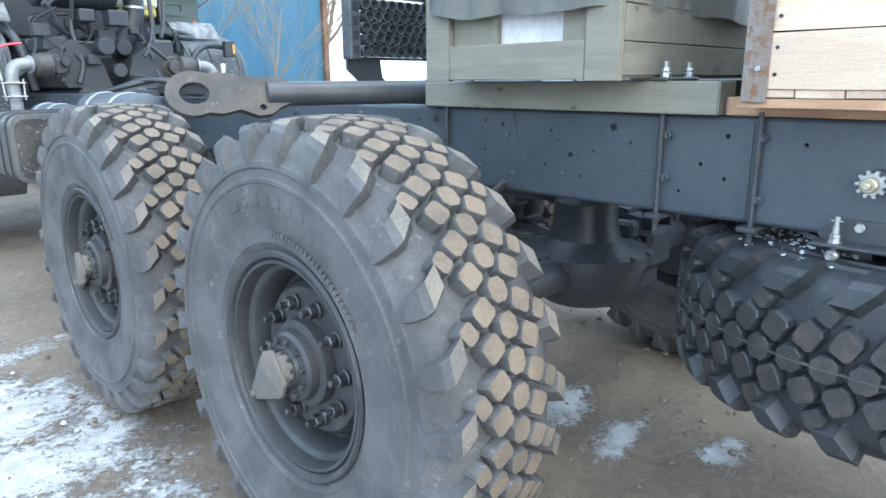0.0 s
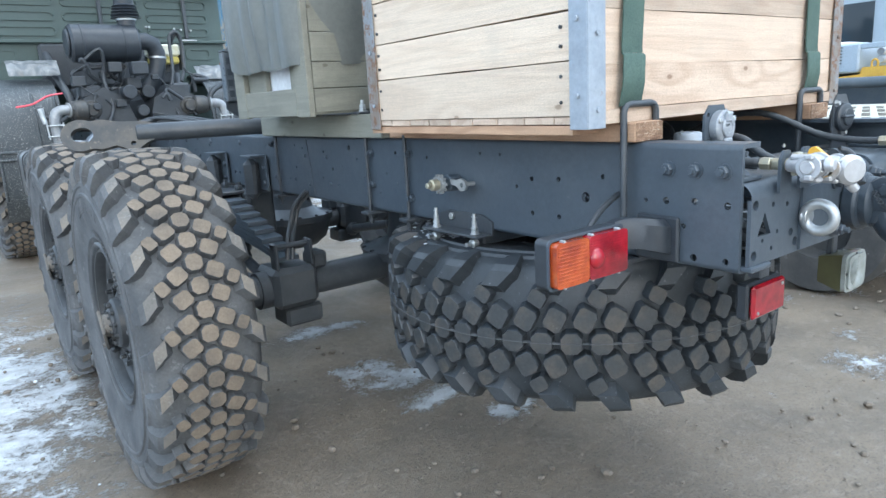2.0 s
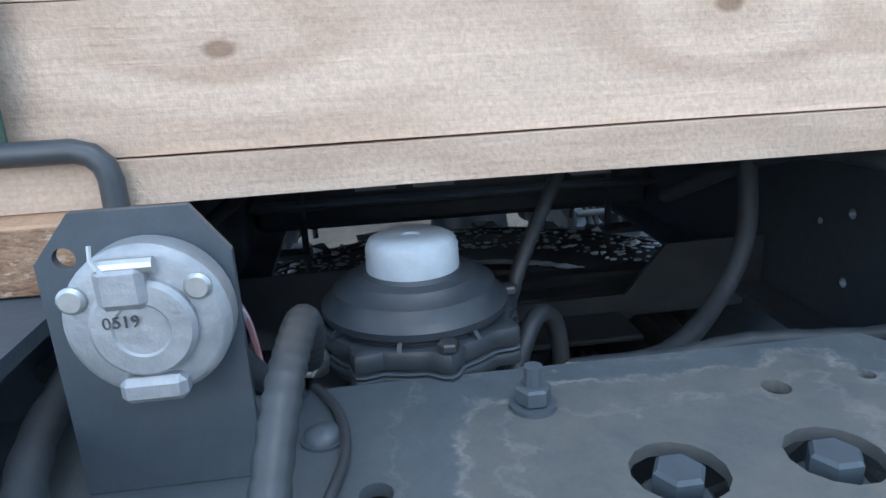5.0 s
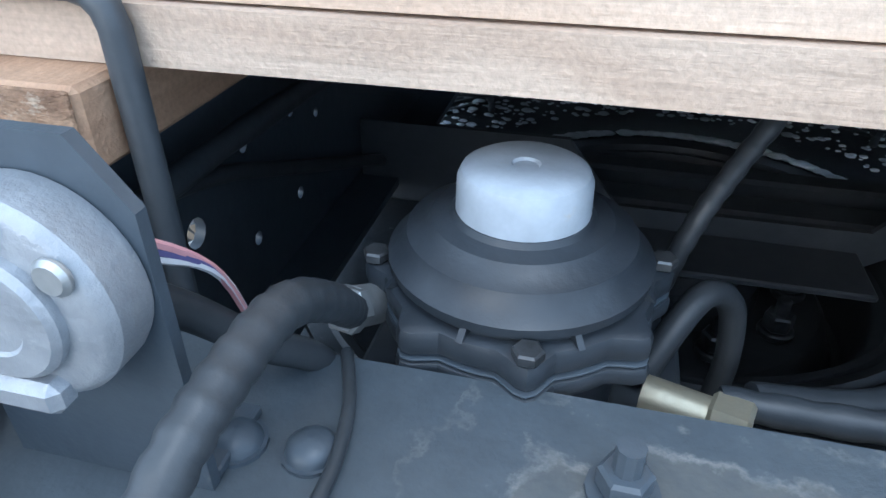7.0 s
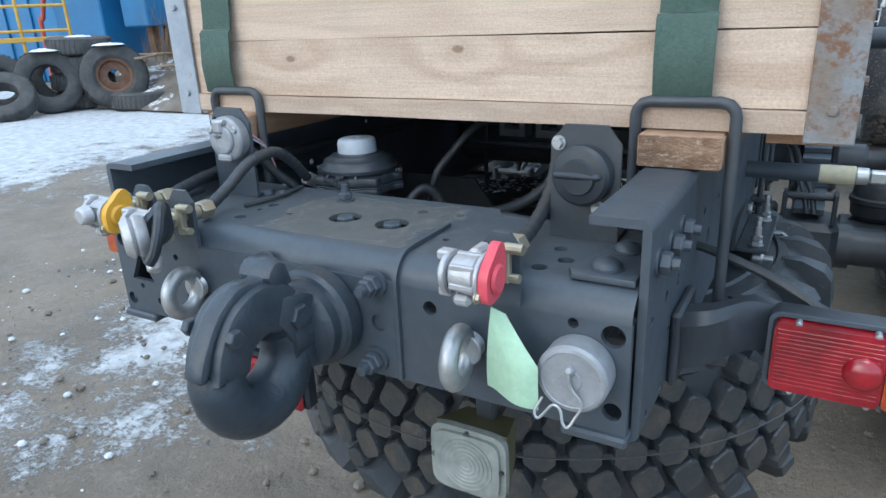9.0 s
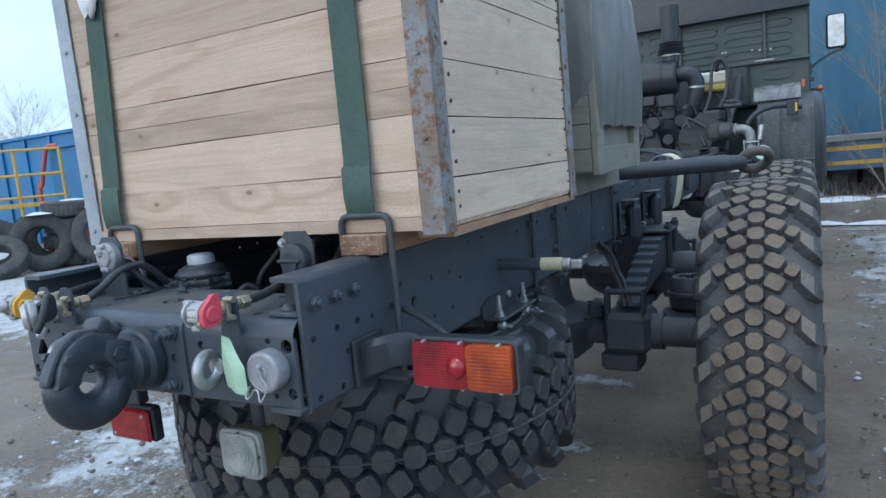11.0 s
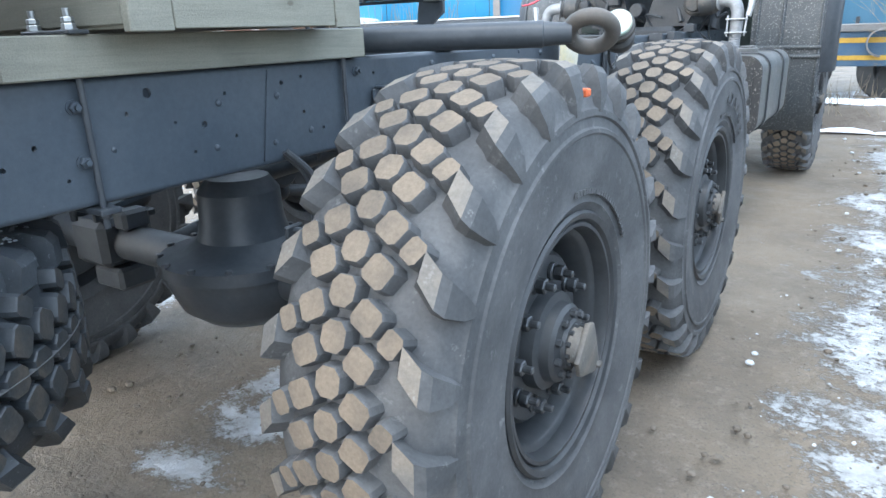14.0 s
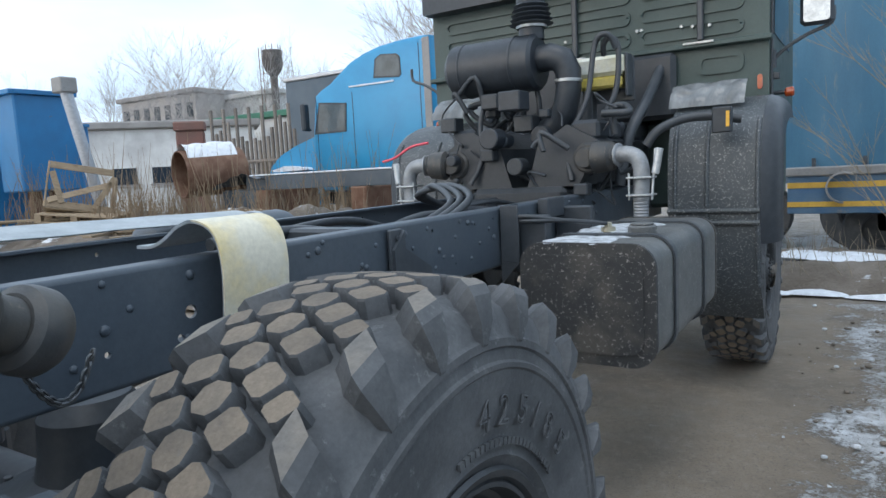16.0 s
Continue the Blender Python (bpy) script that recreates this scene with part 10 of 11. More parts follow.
for i in range(5):
    x0 = 2.62 + 0.52 * i
    sh = Shape()
    sh.box(x0, x0 + 0.50, 0.35, 6.5, 0.985 + 0.0, 1.03, 0.004)
    plank = part("deck_plank", sh, CREAM_STEEL, pf)
    sh = Shape()
    if i < 4:
        for j in range(60):
            for k in range(3):
                y = 0.42 + 0.10 * j + (0.05 if k % 2 else 0)
                sh.box(x0 + 0.10 + 0.13 * k, x0 + 0.125 + 0.13 * k, y, y + 0.045, 1.0302, 1.036, 0.0)
        tagged(part("tread_studs", sh, STUD, plank, "rows of dull tread studs"), kind="stuff")
sh = Shape()
sh.box(2.60, 2.66, 0.33, 6.5, 0.80, 0.984, 0.006)
sh.box(2.60, 5.2, 0.33, 0.40, 0.80, 0.984, 0.006)
part("side_beam", sh, CREAM_STEEL, pf)
for y in (0.8, 2.4, 4.4):
    for x in (2.8, 4.8):
        sh = Shape()
        sh.lathe([(0.2, 0), (0.40, 0.02), (0.42, 0.06), (0.42, 0.2), (0.40, 0.24), (0.2, 0.24), (0.18, 0.1), (0, 0.1)], 28, frame_to((x, y + 0.4, 0.42), (-1, 0, 0), (0, 1, 0)))
        part("wheel", sh, OLD_RUBBER, pf)
sh = Shape()
sh.box(2.72, 5.0, 0.5, 0.62, 0.36, 0.80, 0.01)
for y in (1.2, 2.8, 4.8):
    sh.box(2.85, 4.9, y - 0.06, y + 0.06, 0.38, 0.799, 0.01)
part("underframe", sh, BLACK, pf)
sh = Shape()
sh.box(2.70, 2.78, 0.42, 0.72, 0.30, 0.66, 0.01)
part("mud_flap", sh, CREAM_STEEL, pf)
ch = thing("spare_chassis", (6.0, 3, 0), "grey bare chassis rails with pipes on stands", "chassis")
for x in (5.6, 6.4):
    sh = Shape()
    sh.box(x, x + 0.09, 0.5, 8.0, 1.0, 1.2, 0.008)
    sh.cyl((x - 0.15, 0.6, 1.22), (x - 0.15, 7.5, 1.22), 0.05, seg=14)
    part("rail", sh, FRAME_DUST, ch)
for y in (1.0, 3.5, 6.0):
    sh = Shape()
    sh.box(5.55, 6.55, y, y + 0.12, 0.0, 1.0, 0.02)
    part("stand", sh, RUST, ch)
gen = thing("generator", (7.6, 3.4, 0), "grey louvred generator on a yellow and green frame with snow", "generator")
sh = Shape()
sh.box(7.0, 8.2, 2.80, 4.60, 1.315, 1.650, 0.02)
part("cabinet", sh, GEN_GREY, gen)
for y in (2.98, 3.235, 3.74):
    for k in range(6):
        sh = Shape()
        sh.box(6.988, 6.9995, y, y + 0.215, 1.425 + 0.035 * k, 1.440 + 0.035 * k, 0.003)
        part("louvre", sh, TANK, gen)
sh = Shape()
sh.box(6.985, 6.9995, 3.20, 3.27, 1.335, 1.375, 0.003)
part("latch", sh, PLASTIC, gen)
for x in (7.02, 8.10):
    sh = Shape()
    sh.box(x, x + 0.06, 2.44, 2.7995, 1.58, 1.64, 0.006)
    sh.box(x, x + 0.06, 2.44, 2.50, 1.383, 1.58, 0.006)
    part("end_frame", sh, GEN_GREY, gen)
for z in (1.45, 1.54):
    sh = Shape()
    sh.cyl((7.1, 2.62, z), (8.08, 2.62, z), 0.04, seg=16, chamfer=0.006)
    part("roller", sh, WHITECAP, gen, "pale roller")
sh = Shape()
sh.box(7.02, 8.2, 3.065, 4.60, 0.0, 1.3145, 0.02)
part("base_frame", sh, GREEN_PAINT, gen)
sh = Shape()
sh.prism([(2.32, 0.62), (3.06, 0.62), (3.06, 1.275), (2.77, 1.30), (2.75, 1.375), (2.34, 1.382), (2.30, 1.36)], 1.2, Matrix(((0, 0, 1, 6.98), (1, 0, 0, 0), (0, 1, 0, 0), (0, 0, 0, 1))))
part("yellow_frame", sh, YELLOW_PAINT, gen, "yellow steel frame")
sh = Shape()
sh.box(7.05, 8.1, 2.40, 3.0, 0.0, 0.6195, 0.02)
part("skid", sh, RUST, gen)
for y in (2.42, 2.66):
    sh = Shape()
    sh.sweep([(6.998, y, 1.375), (6.998, y, 1.43), (6.998, y - 0.03, 1.455), (6.998, y - 0.06, 1.43), (6.998, y - 0.06, 1.375)], 0.012, 8, smooth_steps=4)
    part("lifting_loop", sh, YELLOW_PAINT, gen)
sh = Shape()
snow_pad(7.6, 3.6, 0.52, 0.85, 1.651, 0.05, 9, sh)
part("snow_cover", sh, SNOW, gen, sharp=80)
far_r = thing("site_cabin", (13, 5.5, 0), "pale site cabin with dark windows", "cabin")
sh = Shape()
sh.box(11.5, 14.5, 1.0, 9.0, 0.3, 2.9, 0.04)
part("body", sh, GEN_GREY, far_r)
sh = Shape()
sh.box(11.4, 14.6, 0.9, 9.1, 2.9, 3.02, 0.02)
part("roof", sh, SNOW, far_r)
sh = Shape()
sh.box(11.45, 11.4995, 1.0, 9.0, 1.35, 1.7, 0.0)
part("green_band", sh, GREEN_PAINT, far_r)
for y in (2.0, 4.4, 6.8):
    sh = Shape()
    sh.box(11.48, 11.4995, y, y + 1.2, 1.8, 2.5, 0.0)
    part("window", sh, GLASS, far_r)
sh = Shape()
sh.box(11.7, 14.3, 1.2, 8.8, 0.0, 0.2995, 0.0)
part("plinth", sh, CONCRETE, far_r)

# pile of old tyres
rnd = random.Random(12)


def old_tyre(c, axis, r, w, rim=False, snowy=False, label="old worn tyre lying on the snow"):
    root = thing("old_tyre", c, label, "tyre", "pile of old tyres")
    m = frame_to(c, axis)
    sh = Shape()
    sh.lathe([(r * 0.52, -w * 0.36), (r * 0.62, -w * 0.5), (r * 0.88, -w * 0.5), (r * 0.97, -w * 0.40), (r, -w * 0.2), (r, w * 0.2), (r * 0.97, w * 0.40), (r * 0.88, w * 0.5), (r * 0.62, w * 0.5), (r * 0.52, w * 0.36), (r * 0.50, 0)], 36, m, closed=True)
    t = part("tyre", sh, OLD_RUBBER, root, sharp=40)
    sh = Shape()
    for k in range(40):
        a = 2 * math.pi * k / 40
        mk = m @ Matrix.Rotation(a, 4, "Z")
        sh.box(r * 0.985, r * 1.012, -r * 0.05, r * 0.05, -w * 0.40, -w * 0.03, 0.003, mk)
        sh.box(r * 0.985, r * 1.012, -r * 0.02, r * 0.08, w * 0.03, w * 0.40, 0.003, mk)
    tagged(part("tread", sh, OLD_RUBBER, t), kind="stuff")
    if rim:
        sh = Shape()
        sh.lathe([(r * 0.53, w * 0.40), (r * 0.46, w * 0.34), (r * 0.42, w * 0.1), (r * 0.28, w * 0.12), (r * 0.2, w * 0.12)], 28, m)
        part("rim", sh, RUST, root, "rusty wheel rim")
    if snowy:
        sh = Shape()
        up = Vector(c) + Vector((0, 0, r * (0.98 if abs(Vector(axis).normalized().z) < 0.6 else 0) + (w * 0.5 if abs(Vector(axis).normalized().z) >= 0.6 else 0)))
        snow_pad(up.x, up.y, r * 0.55, r * 0.4, up.z - 0.02, 0.05, rnd.random() * 9, sh)
        part("snow_cover", sh, SNOW, root, sharp=80)


PX, PY = -11.3, 6.2
side_on = Vector((0.86, -0.5, 0))
for dx, dy, z, ax, r, w, rim, sn in ((-1.15, -0.75, 0.5, (0.9, -0.3, 0.35), 0.52, 0.3, False, False), (-0.75, -0.25, 0.5, (0.9, -0.3, 0.3), 0.52, 0.3, False, False), (0.0, 0.2, 0.52, (0.85, -0.5, 0.25), 0.54, 0.32, False, True),
                                     (0.75, 0.95, 0.55, (0.8, -0.55, 0.2), 0.56, 0.34, True, True), (-0.02, -0.62, 0.34, (0.55, -0.4, 0.8), 0.5, 0.28, False, False), (-0.1, 0.9, 0.15, (0, 0, 1), 0.53, 0.3, False, False),
                                     (-0.1, 0.9, 0.46, (0, 0.03, 1), 0.53, 0.3, False, False), (-0.05, 0.92, 0.77, (0, 0, 1), 0.53, 0.3, False, False), (0.0, 0.9, 1.09, (0.03, 0, 1), 0.53, 0.3, False, True),
                                     (1.25, 1.05, 0.15, (0, 0, 1), 0.5, 0.28, False, False), (-1.9, -0.9, 0.5, (0.9, -0.2, 0.3), 0.52, 0.3, False, True), (-0.6, 0.75, 0.5, (0.9, -0.3, 0.25), 0.52, 0.3, False, True)):
    old_tyre((PX + dx, PY + dy, z), ax, r, w, rim, sn)

# blue containers and skips with yellow railings
for x0, x1, y0, y1, z0, z1, lab in ((-12.70, -11.90, 9.10, 10.30, 1.35, 3.22, "blue steel box on skids beside the flue"), (-14.75, -13.10, 8.9, 10.4, 0.0, 2.46, "plain blue steel skip behind the tyres"), (-21.0, -16.1, 10.6, 13.0, 0.0, 3.02, "long blue steel body behind the railing")):
    c = thing("blue_container", ((x0 + x1) / 2, (y0 + y1) / 2, z0), lab, "container", "blue containers")
    sh = Shape()
    sh.box(x0, x1, y0, y1, z0, z1, 0.03)
    part("body", sh, BLUE_STEEL, c)
    k = int((x1 - x0) / 1.2) if z0 == 0 and z1 > 2.6 else 0
    for i in range(k + 1 if k else 0):
        sh = Shape()
        x = x0 + (x1 - x0) * i / k
        sh.box(x - 0.05, x + 0.05, y0 - 0.06, y0 - 0.0005, z0, z1, 0.01)
        part("rib", sh, BLUE_STEEL, c)
    sh = Shape()
    sh.box(x0 - 0.05, x1 + 0.05, y0 - 0.09, y0 + 0.05, z1 - 0.02, z1 + 0.07, 0.01)
    sh.box(x1 - 0.02, x1 + 0.08, y0, y1, z1 - 0.02, z1 + 0.07, 0.01)
    part("rim_bar", sh, BLUE_STEEL, c)
    if z0 > 0.5:
        sh = Shape()
        sh.box(x0 + 0.3, x1 - 0.3, y0 + 0.3, y0 + 0.5, 0.0, z0, 0.02)
        sh.box(x0 + 0.3, x1 - 0.3, y1 - 0.5, y1 - 0.3, 0.0, z0, 0.02)
        part("skid", sh, RUST, c)
rl_ = thing("yellow_railing", (-14.4, 7.4, 0), "yellow steel walkway railing", "railing")
RA, RB = Vector((-15.2, 6.3, 0)), Vector((-13.6, 8.45, 0))
for i in range(4):
    p = RA.lerp(RB, i / 3)
    sh = Shape()
    sh.cyl(p, p + Vector((0, 0, 2.42)), 0.035, seg=10)
    part("post", sh, YELLOW_PAINT, rl_)
for z in (1.36, 1.85, 2.40):
    sh = Shape()
    sh.cyl(RA + Vector((0, 0, z)), RB + Vector((0, 0, z)), 0.032, seg=10)
    part("rail", sh, YELLOW_PAINT, rl_)

sh = Shape()
sh.box(-0.06, 0.06, 0, (RB - RA).length, 1.14, 1.24, 0.01, Matrix.Translation(RA) @ Matrix.Rotation(math.atan2(RB.y - RA.y, RB.x - RA.x) - math.pi / 2, 4, "Z"))
part("toe_board", sh, YELLOW_PAINT, rl_)
sh = Shape()
sh.sweep([(-14.25, 8.84, 2.50), (-14.45, 8.80, 2.51), (-14.62, 8.78, 2.42), (-14.80, 8.76, 2.0), (-14.98, 8.76, 1.60), (-15.05, 8.74, 1.5), (-15.05, 8.72, 0.0)], 0.05, 10, smooth_steps=5)
single("red_hose", sh, material("faded_red_hose", (0.50, 0.085, 0.06), 0.55, second=(0.42, 0.08, 0.06), scale=6), "faded red hose hanging over the blue skip", "hose", base=(-15.05, 8.72, 0), sharp=60)

# debris bank with pallets, a rusty drum and a bare chassis
sh = Shape()
sh.grid(lambda u, v: (-14 + 11.5 * u, 6.9 + 5.3 * v, 0.02 + 1.08 * math.sin(math.pi * v) ** 0.7 * (0.62 + 0.28 * noise.noise((u * 7, v * 3, 5)) + 0.16 * noise.noise((u * 25, v * 9, 1)) + 0.10 * noise.noise((u * 70, v * 30, 4))) * min(1, 6 * u, 6 * (1 - u))), 200, 80)
single("debris_bank", sh, RUBBLE, "bank of rubble, scrap and snow", "debris", kind="structure", sharp=80)


def pallet(m, label):
    root = thing("wooden_pallet", (0, 0, 0), label, "pallet", "wooden pallets")
    for i in range(6):
        sh = Shape()
        sh.box(-0.6, 0.6, -0.4 + 0.14 * i, -0.4 + 0.14 * i + 0.10, 0.122, 0.144, 0.003)
        part("deck_board", sh, OLD_WOOD, root)
    for y in (-0.4, -0.05, 0.30):
        sh = Shape()
        sh.box(-0.6, 0.6, y, y + 0.10, 0.0, 0.022, 0.003)
        part("base_board", sh, OLD_WOOD, root)
        for x in (-0.6, -0.05, 0.5):
            sh = Shape()
            sh.box(x, x + 0.1, y, y + 0.1, 0.0225, 0.1215, 0.003)
            part("block", sh, OLD_WOOD, root)
    root.matrix_world = m
    return root


p1 = pallet(pose(-9.05, 8.62, 0.66, 4, 6, 20), "weathered wooden pallet on the debris heap")
for m_, lab in ((pose(-9.00, 8.57, 0.82, 3, 6, 35), "weathered wooden pallet in a heap"), ):
    q = copy_thing(p1, m_)
    tagged(q, lab)
# open broken crate tipped over on the pallets
bc_ = thing("broken_crate", (0, 0, 0), "broken open wooden crate tipped on the pallets", "crate")
for box_ in ((-0.55, -0.525, 0.0, 0.55, 0.0, 0.24), (-0.55, -0.525, 0.0, 0.55, 0.25, 0.49), (-0.55, -0.525, 0.0, 0.55, 0.50, 0.76),
             (0.45, 0.475, 0.02, 0.60, 0.0, 0.30), (0.45, 0.475, 0.02, 0.60, 0.31, 0.60), (-0.52, 0.44, 0.0, 0.28, -0.022, 0.0), (-0.52, 0.44, 0.29, 0.58, -0.022, 0.0),
             (-0.52, 0.44, -0.023, -0.001, 0.0, 0.11), (-0.52, 0.40, -0.023, -0.001, 0.64, 0.75), (-0.50, 0.44, 0.56, 0.58, 0.1, 0.22)):
    sh = Shape()
    sh.box(*box_, 0.003)
    part("board", sh, OLD_WOOD, bc_)
for p_, q_ in (((-0.50, 0.10), (0.40, 0.50)), ((-0.48, 0.58), (-0.30, 0.08)), ((0.16, 0.05), (0.42, 0.62))):
    a_, b_ = Vector((p_[0], -0.036, p_[1])), Vector((q_[0], -0.036, q_[1]))
    sh = Shape()
    sh.box(0, (b_ - a_).length, -0.045, 0.045, -0.010, 0.010, 0.003, frame_to(a_, (0, -1, 0), b_ - a_))
    part("slat", sh, OLD_WOOD, bc_)
bc_.matrix_world = pose(-8.98, 8.52, 1.00, -14, 12, 62)
rnd = random.Random(31)
for i in range(26):
    c = Vector((rnd.uniform(-11.0, -5.5), rnd.uniform(7.6, 9.6), rnd.uniform(0.70, 0.90)))
    a = rnd.uniform(0, math.pi)
    d = Vector((math.cos(a), math.sin(a), rnd.uniform(-0.15, 0.15)))
    sh = Shape()
    mk = frame_to(c, (0, 0, 1), d)
    sh.box(-rnd.uniform(0.4, 0.9), rnd.uniform(0.4, 0.9), -0.07, 0.07, -0.015, 0.015, 0.003, mk)
    single("loose_board", sh, OLD_WOOD, "weathered loose board in the debris", "board", "loose boards", base=tuple(c))
drum = thing("rusty_drum", (-7.7, 10.0, 1.0), "large rusty drum lying with snow on top", "drum")
sh = Shape()
ddir = Vector((0.30, 0.954, 0.05)).normalized()
c0 = Vector((-8.02, 9.70, 1.50))
mk = frame_to(c0, ddir, (0, 0, 1))
sh.lathe([(0.0, 0.60), (0.37, 0.60), (0.38, 0.0), (0.40, 0.0), (0.40, 1.05), (0.38, 1.06), (0.0, 1.06)], 32, mk)
part("shell", sh, RUST, drum)
sh = Shape()
sh.grid(lambda u, v: tuple(c0 + ddir * (0.05 + 0.86 * u) + Vector((0.954, -0.30, 0)) * 0.37 * math.sin((v - 0.5) * 1.9) + Vector((0, 0, 0.40 * math.cos((v - 0.5) * 1.9) + 0.03 + 0.07 * math.sin(math.pi * v) * (1 + 0.5 * noise.noise((u * 4, v * 3, 8)))))), 18, 12)
part("snow_cover", sh, SNOW, drum, sharp=80)
sc = thing("scrap_chassis", (-4.5, 9.6, 0.9), "bare lorry chassis rails with snow on the flanges", "chassis")
for y in (10.2, 11.1):
    sh = Shape()
    sh.box(-7.0, -2.0, y, y + 0.08, 1.18, 1.41, 0.008)
    part("rail", sh, FRAME_DUST, sc)
    sh = Shape()
    sh.box(-6.9, -2.1, y - 0.01, y + 0.09, 1.4105, 1.435, 0.008)
    part("snow_cover", sh, SNOW, sc)
for x in (-6.6, -4.6, -2.8):
    sh = Shape()
    sh.box(x, x + 0.1, 10.28, 11.1, 1.20, 1.36, 0.008)
    part("cross_member", sh, FRAME_DUST, sc)
    sh = Shape()
    sh.box(x - 0.1, x + 0.2, 10.1, 11.3, 0.0, 1.179, 0.02)
    part("stand", sh, RUST, sc)
sh = Shape()
sh.grid(lambda u, v: (-7.6 + 1.1 * u, 10.0 + 0.8 * v, 1.22 + 0.22 * math.sin(2.4 * u) * (1 - 0.5 * v) + 0.05 * noise.noise((u * 5, v * 5, 0))), 16, 10)
sh.box(-7.5, -6.7, 10.1, 10.7, 0.3, 1.2, 0.03)
single("bent_sheet", sh, FRAME_DUST, "bent dark scrap body panel on the heap", "scrap", base=(-7, 9, 1))

# stake fence
GREY_TIMBER = wood_material("grey_weathered_stakes", (0.22, 0.19, 0.165), (0.15, 0.125, 0.105), 2, 0.25, (0.12, 0.11, 0.10))
fence = thing("stake_fence", (-13.5, 17, 0), "tall grey timber stakes of a log trailer", "fence")
rnd = random.Random(44)
for i in range(20):
    f = i / 19
    x, y = -15.0 + 2.8 * f, 16.2 + 0.6 * f
    h = rnd.uniform(2.5, 3.2) if i % 3 else 3.5
    sh = Shape()
    sh.box(x - 0.045, x + 0.045, y - 0.04, y + 0.04, 0.0, h, 0.01)
    part("stake", sh, GREY_TIMBER, fence)
for z in (1.3, 1.9):
    sh = Shape()
    sh.cyl((-15.1, 16.18, z), (-12.1, 16.82, z), 0.06, seg=8)
    part("rail", sh, GREY_TIMBER, fence)

# far buildings


def far_block(name, x0, x1, y0, y1, h, mat_, label, rows, cols, wz=(0.9, 1.5), roof=None):
    b = thing(name, ((x0 + x1) / 2, (y0 + y1) / 2, 0), label, "building", "far buildings")
    sh = Shape()
    sh.box(x0, x1, y0, y1, 0, h, 0.05)
    part("wall", sh, mat_, b)
    sh = Shape()
    eave = min(0.3, 0.06 * (x1 - x0))
    sh.box(x0 - eave, x1 + eave, y0 - eave, y1 + eave, h, h + 0.35, 0.05)
    part("roof", sh, roof or CONCRETE, b)
    for r in range(rows):
        for c in range(cols):
            wx = x0 + (x1 - x0) * (c + 0.5) / cols
            z = h * (r + 0.35) / rows
            sh = Shape()
            sh.box(wx - wz[0], wx + wz[0], y0 - 0.06, y0 - 0.005, z, z + wz[1], 0.0)
            w = part("window", sh, GLASS, b)
            sh = Shape()
            sh.box(wx - wz[0] - 0.1, wx + wz[0] + 0.1, y0 - 0.14, y0 - 0.061, z - 0.12, z - 0.005, 0.0)
            part("sill", sh, CONCRETE, w)
    return b


RED_RUST = material("faded_red_steel", (0.20, 0.10, 0.082), 0.85, second=(0.16, 0.095, 0.08), scale=1.5, spots=(0.36, 0.30, 0.28), spot_scale=5, spot_range=(0.62, 0.74))
# wall colour lightened to carry the aerial haze of the distance
HAZE_BRICK = material("haze_paled_brick", (0.46, 0.43, 0.41), 0.85, second=(0.40, 0.375, 0.36), scale=0.6)
WHITE_WALL = material("white_render", (0.66, 0.67, 0.66), 0.85, second=(0.45, 0.45, 0.45), scale=0.6)
far_block("apartment_house", -49.8, -40.6, 36.0, 44.0, 8.1, HAZE_BRICK, "three-storey brick house far behind, wall paled for haze", 3, 7, (0.33, 1.1))
far_block("workshop", -42.8, -35.4, 39.0, 47.0, 7.7, WHITE_WALL, "white workshop building far behind", 2, 4, (0.6, 0.9), WHITE_WALL)
shed = far_block("long_shed", -33.5, -24.5, 23.1, 26.1, 4.15, WHITE_WALL, "long low whitewashed shed with dark openings", 1, 5, (0.55, 0.8))
shed.rotation_euler.z = radians(50)
red = far_block("red_garage", -20.25, -19.25, 18.85, 19.35, 3.30, RED_RUST, "rusty red metal garage", 1, 0, (0.3, 0.3), RED_RUST)
red.rotation_euler.z = radians(45)
far_block("green_roof_hall", -32.0, -24.5, 30.0, 34.0, 4.8, WHITE_WALL, "white hall with green roof", 1, 5, (0.7, 0.8), GREEN_PAINT)
wt = thing("water_tower", (-34.5, 38.2, 0), "dark steel water tower with ladder", "water tower")
sh = Shape()
sh.lathe([(0, 10.6), (0.69, 10.55), (0.70, 9.5), (0.56, 9.1), (0.27, 8.75), (0.22, 0.0)], 24, Matrix.Translation((-34.5, 38.2, 0)))
part("tank", sh, material("dark_weathered_steel", (0.075, 0.07, 0.068), 0.8, second=(0.12, 0.10, 0.09), scale=1.5), wt)
for k in range(8):
    a = 2 * math.pi * k / 8
    sh = Shape()
    sh.cyl((-34.5 + 0.6 * math.cos(a), 38.2 + 0.6 * math.sin(a), 10.5), (-34.5 + 0.6 * math.cos(a), 38.2 + 0.6 * math.sin(a), 10.95), 0.025, seg=6)
    part("rail_post", sh, RUST, wt)
sh = Shape()
for dx in (-0.16, 0.16):
    sh.cyl((-35.5 + dx, 38.0, 0.0), (-35.5 + dx, 38.0, 10.9), 0.03, seg=6)
for k in range(21):
    sh.cyl((-35.66, 38.0, 0.5 + 0.5 * k), (-35.34, 38.0, 0.5 + 0.5 * k), 0.02, seg=6)
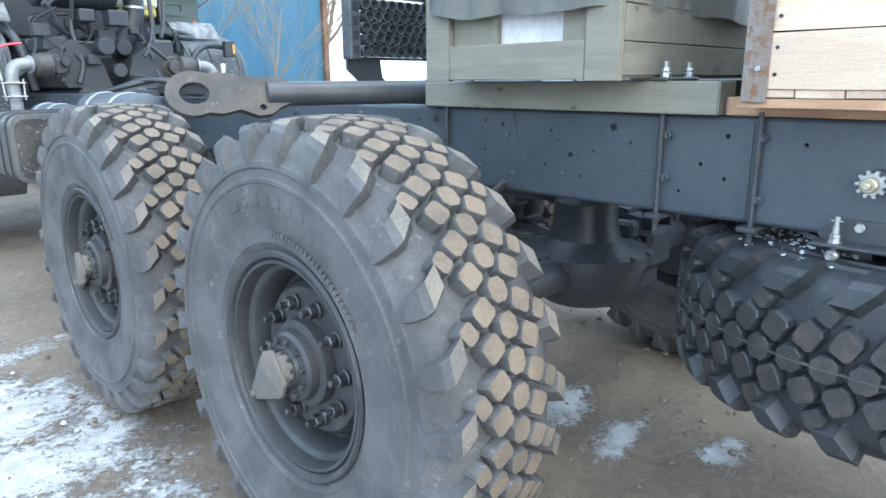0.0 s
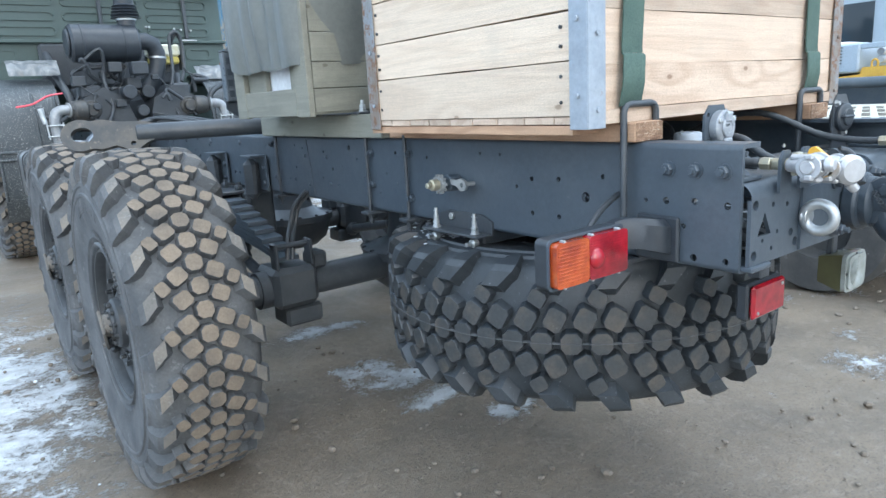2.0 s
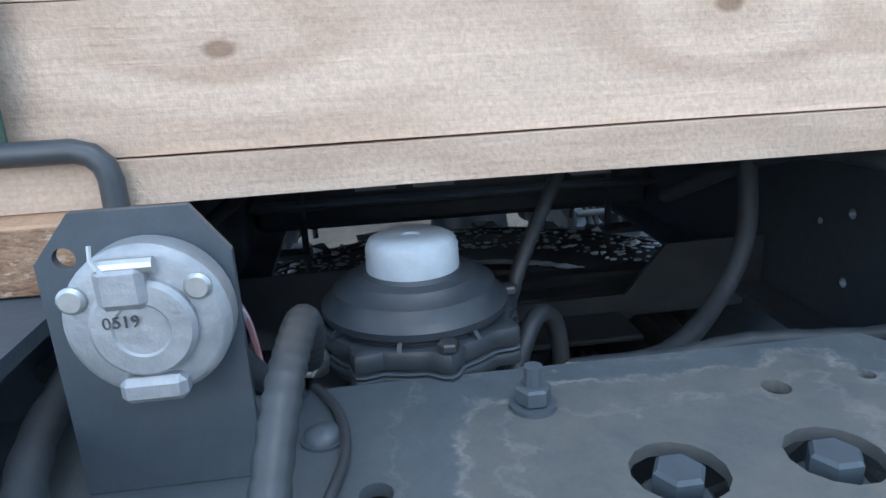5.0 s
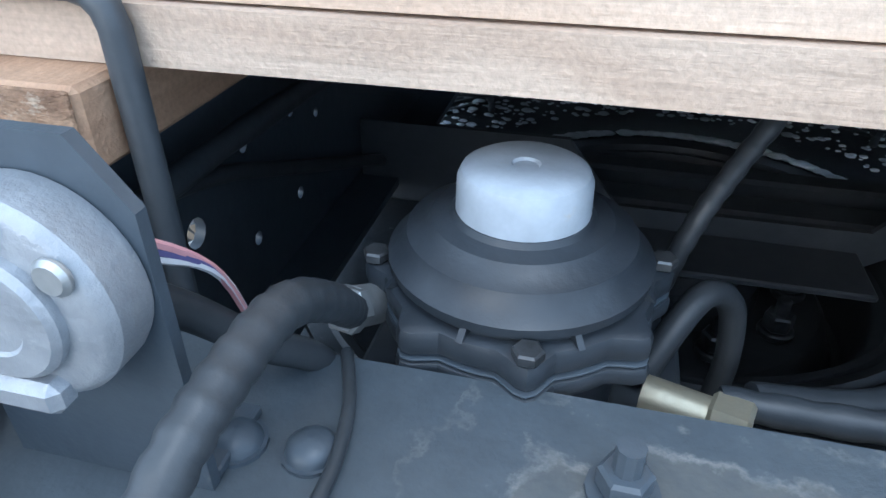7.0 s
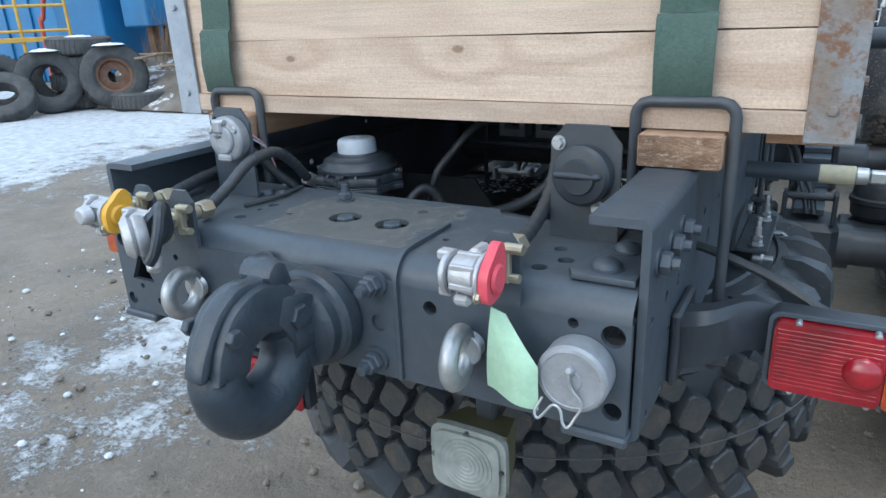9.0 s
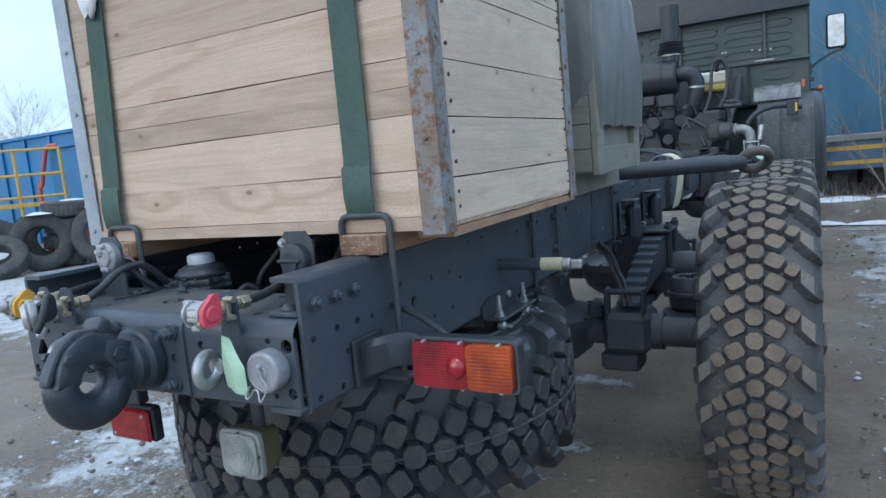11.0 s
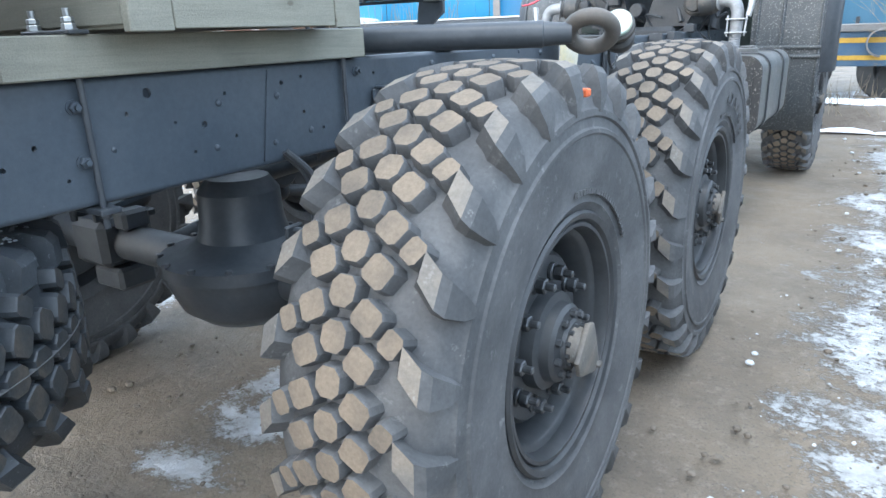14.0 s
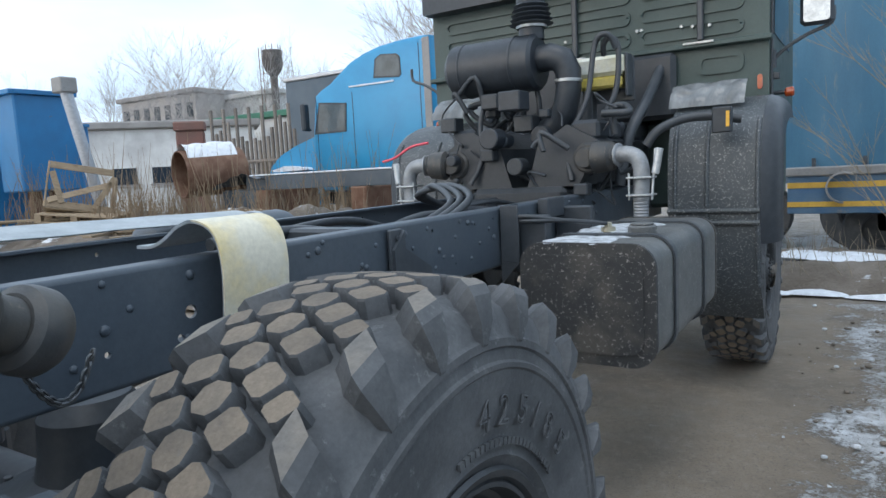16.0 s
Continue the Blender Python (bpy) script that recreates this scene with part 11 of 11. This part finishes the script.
for k in range(4):
    sh.cyl((-35.34, 38.0, 9.0 + 0.42 * k), (-34.9, 38.1, 9.0 + 0.42 * k), 0.02, seg=6)
part("ladder", sh, RUST, wt)
for i, (x, y, h) in enumerate(((-52, 27, 9), (-46, 26, 8.0), (-44, 31, 9.2), (-38, 33, 10.2), (-33, 31, 9.5), (-31, 33.5, 8.5), (-29.0, 36, 9.5), (-14.5, 31, 12), (-11.5, 30, 11.5), (-58, 22, 9), (-17.5, 38, 11), (-42, 14, 8), (-47, 12, 9), (-50, 18, 9), (-36, 17.5, 7.5))):
    bare_tree("bare_tree", (x, y, 0), h * 1.15, 60 + i, (HAZE_BARK, HAZE_BARK), "leafless tree on the skyline, bark paled for haze", 0.40, 5 if h > 7.9 else 4, h * 0.0085)

# flue pipe leaning on the blue container
flue = thing("flue_pipe", (-9.98, 9.62, 0.2), "silver leaning flue pipe with square cap", "flue")
sh = Shape()
sh.cyl((-9.98, 9.62, 0.2), (-9.94, 9.02, 3.02), 0.10, seg=20)
part("pipe", sh, ALU, flue, "silver sheet metal pipe")
sh = Shape()
sh.box(-10.10, -9.80, 8.86, 9.16, 3.0, 3.26, 0.02)
part("cap", sh, CONCRETE, flue, "grey square cap")
# dry weeds on the debris bank
rnd = random.Random(90)
sh = Shape()
for i in range(1500):
    x, y = rnd.uniform(-11.5, -4.5), rnd.uniform(8.4, 11.6)
    if noise.noise((x * 0.8, y * 0.8, 3)) < -0.05:
        continue
    h = rnd.uniform(0.25, 0.6) + 0.95 * rnd.random() ** 3
    p = Vector((x, y, 0.7))
    d = Vector((rnd.uniform(-0.3, 0.3), rnd.uniform(-0.3, 0.3), 1))
    sh.sweep([p, p + d * h * 0.5, p + d * h + Vector((rnd.uniform(-0.1, 0.1), rnd.uniform(-0.1, 0.1), 0))], [0.007, 0.005, 0.002], 3, caps=False)
single("dry_weeds", sh, material("dry_weed_stalks", (0.30, 0.22, 0.14), 0.9, second=(0.20, 0.14, 0.09), scale=3), "dry brown weed stalks on the rubble bank", "weeds", kind="stuff", base=(-7.5, 9.4, 0))
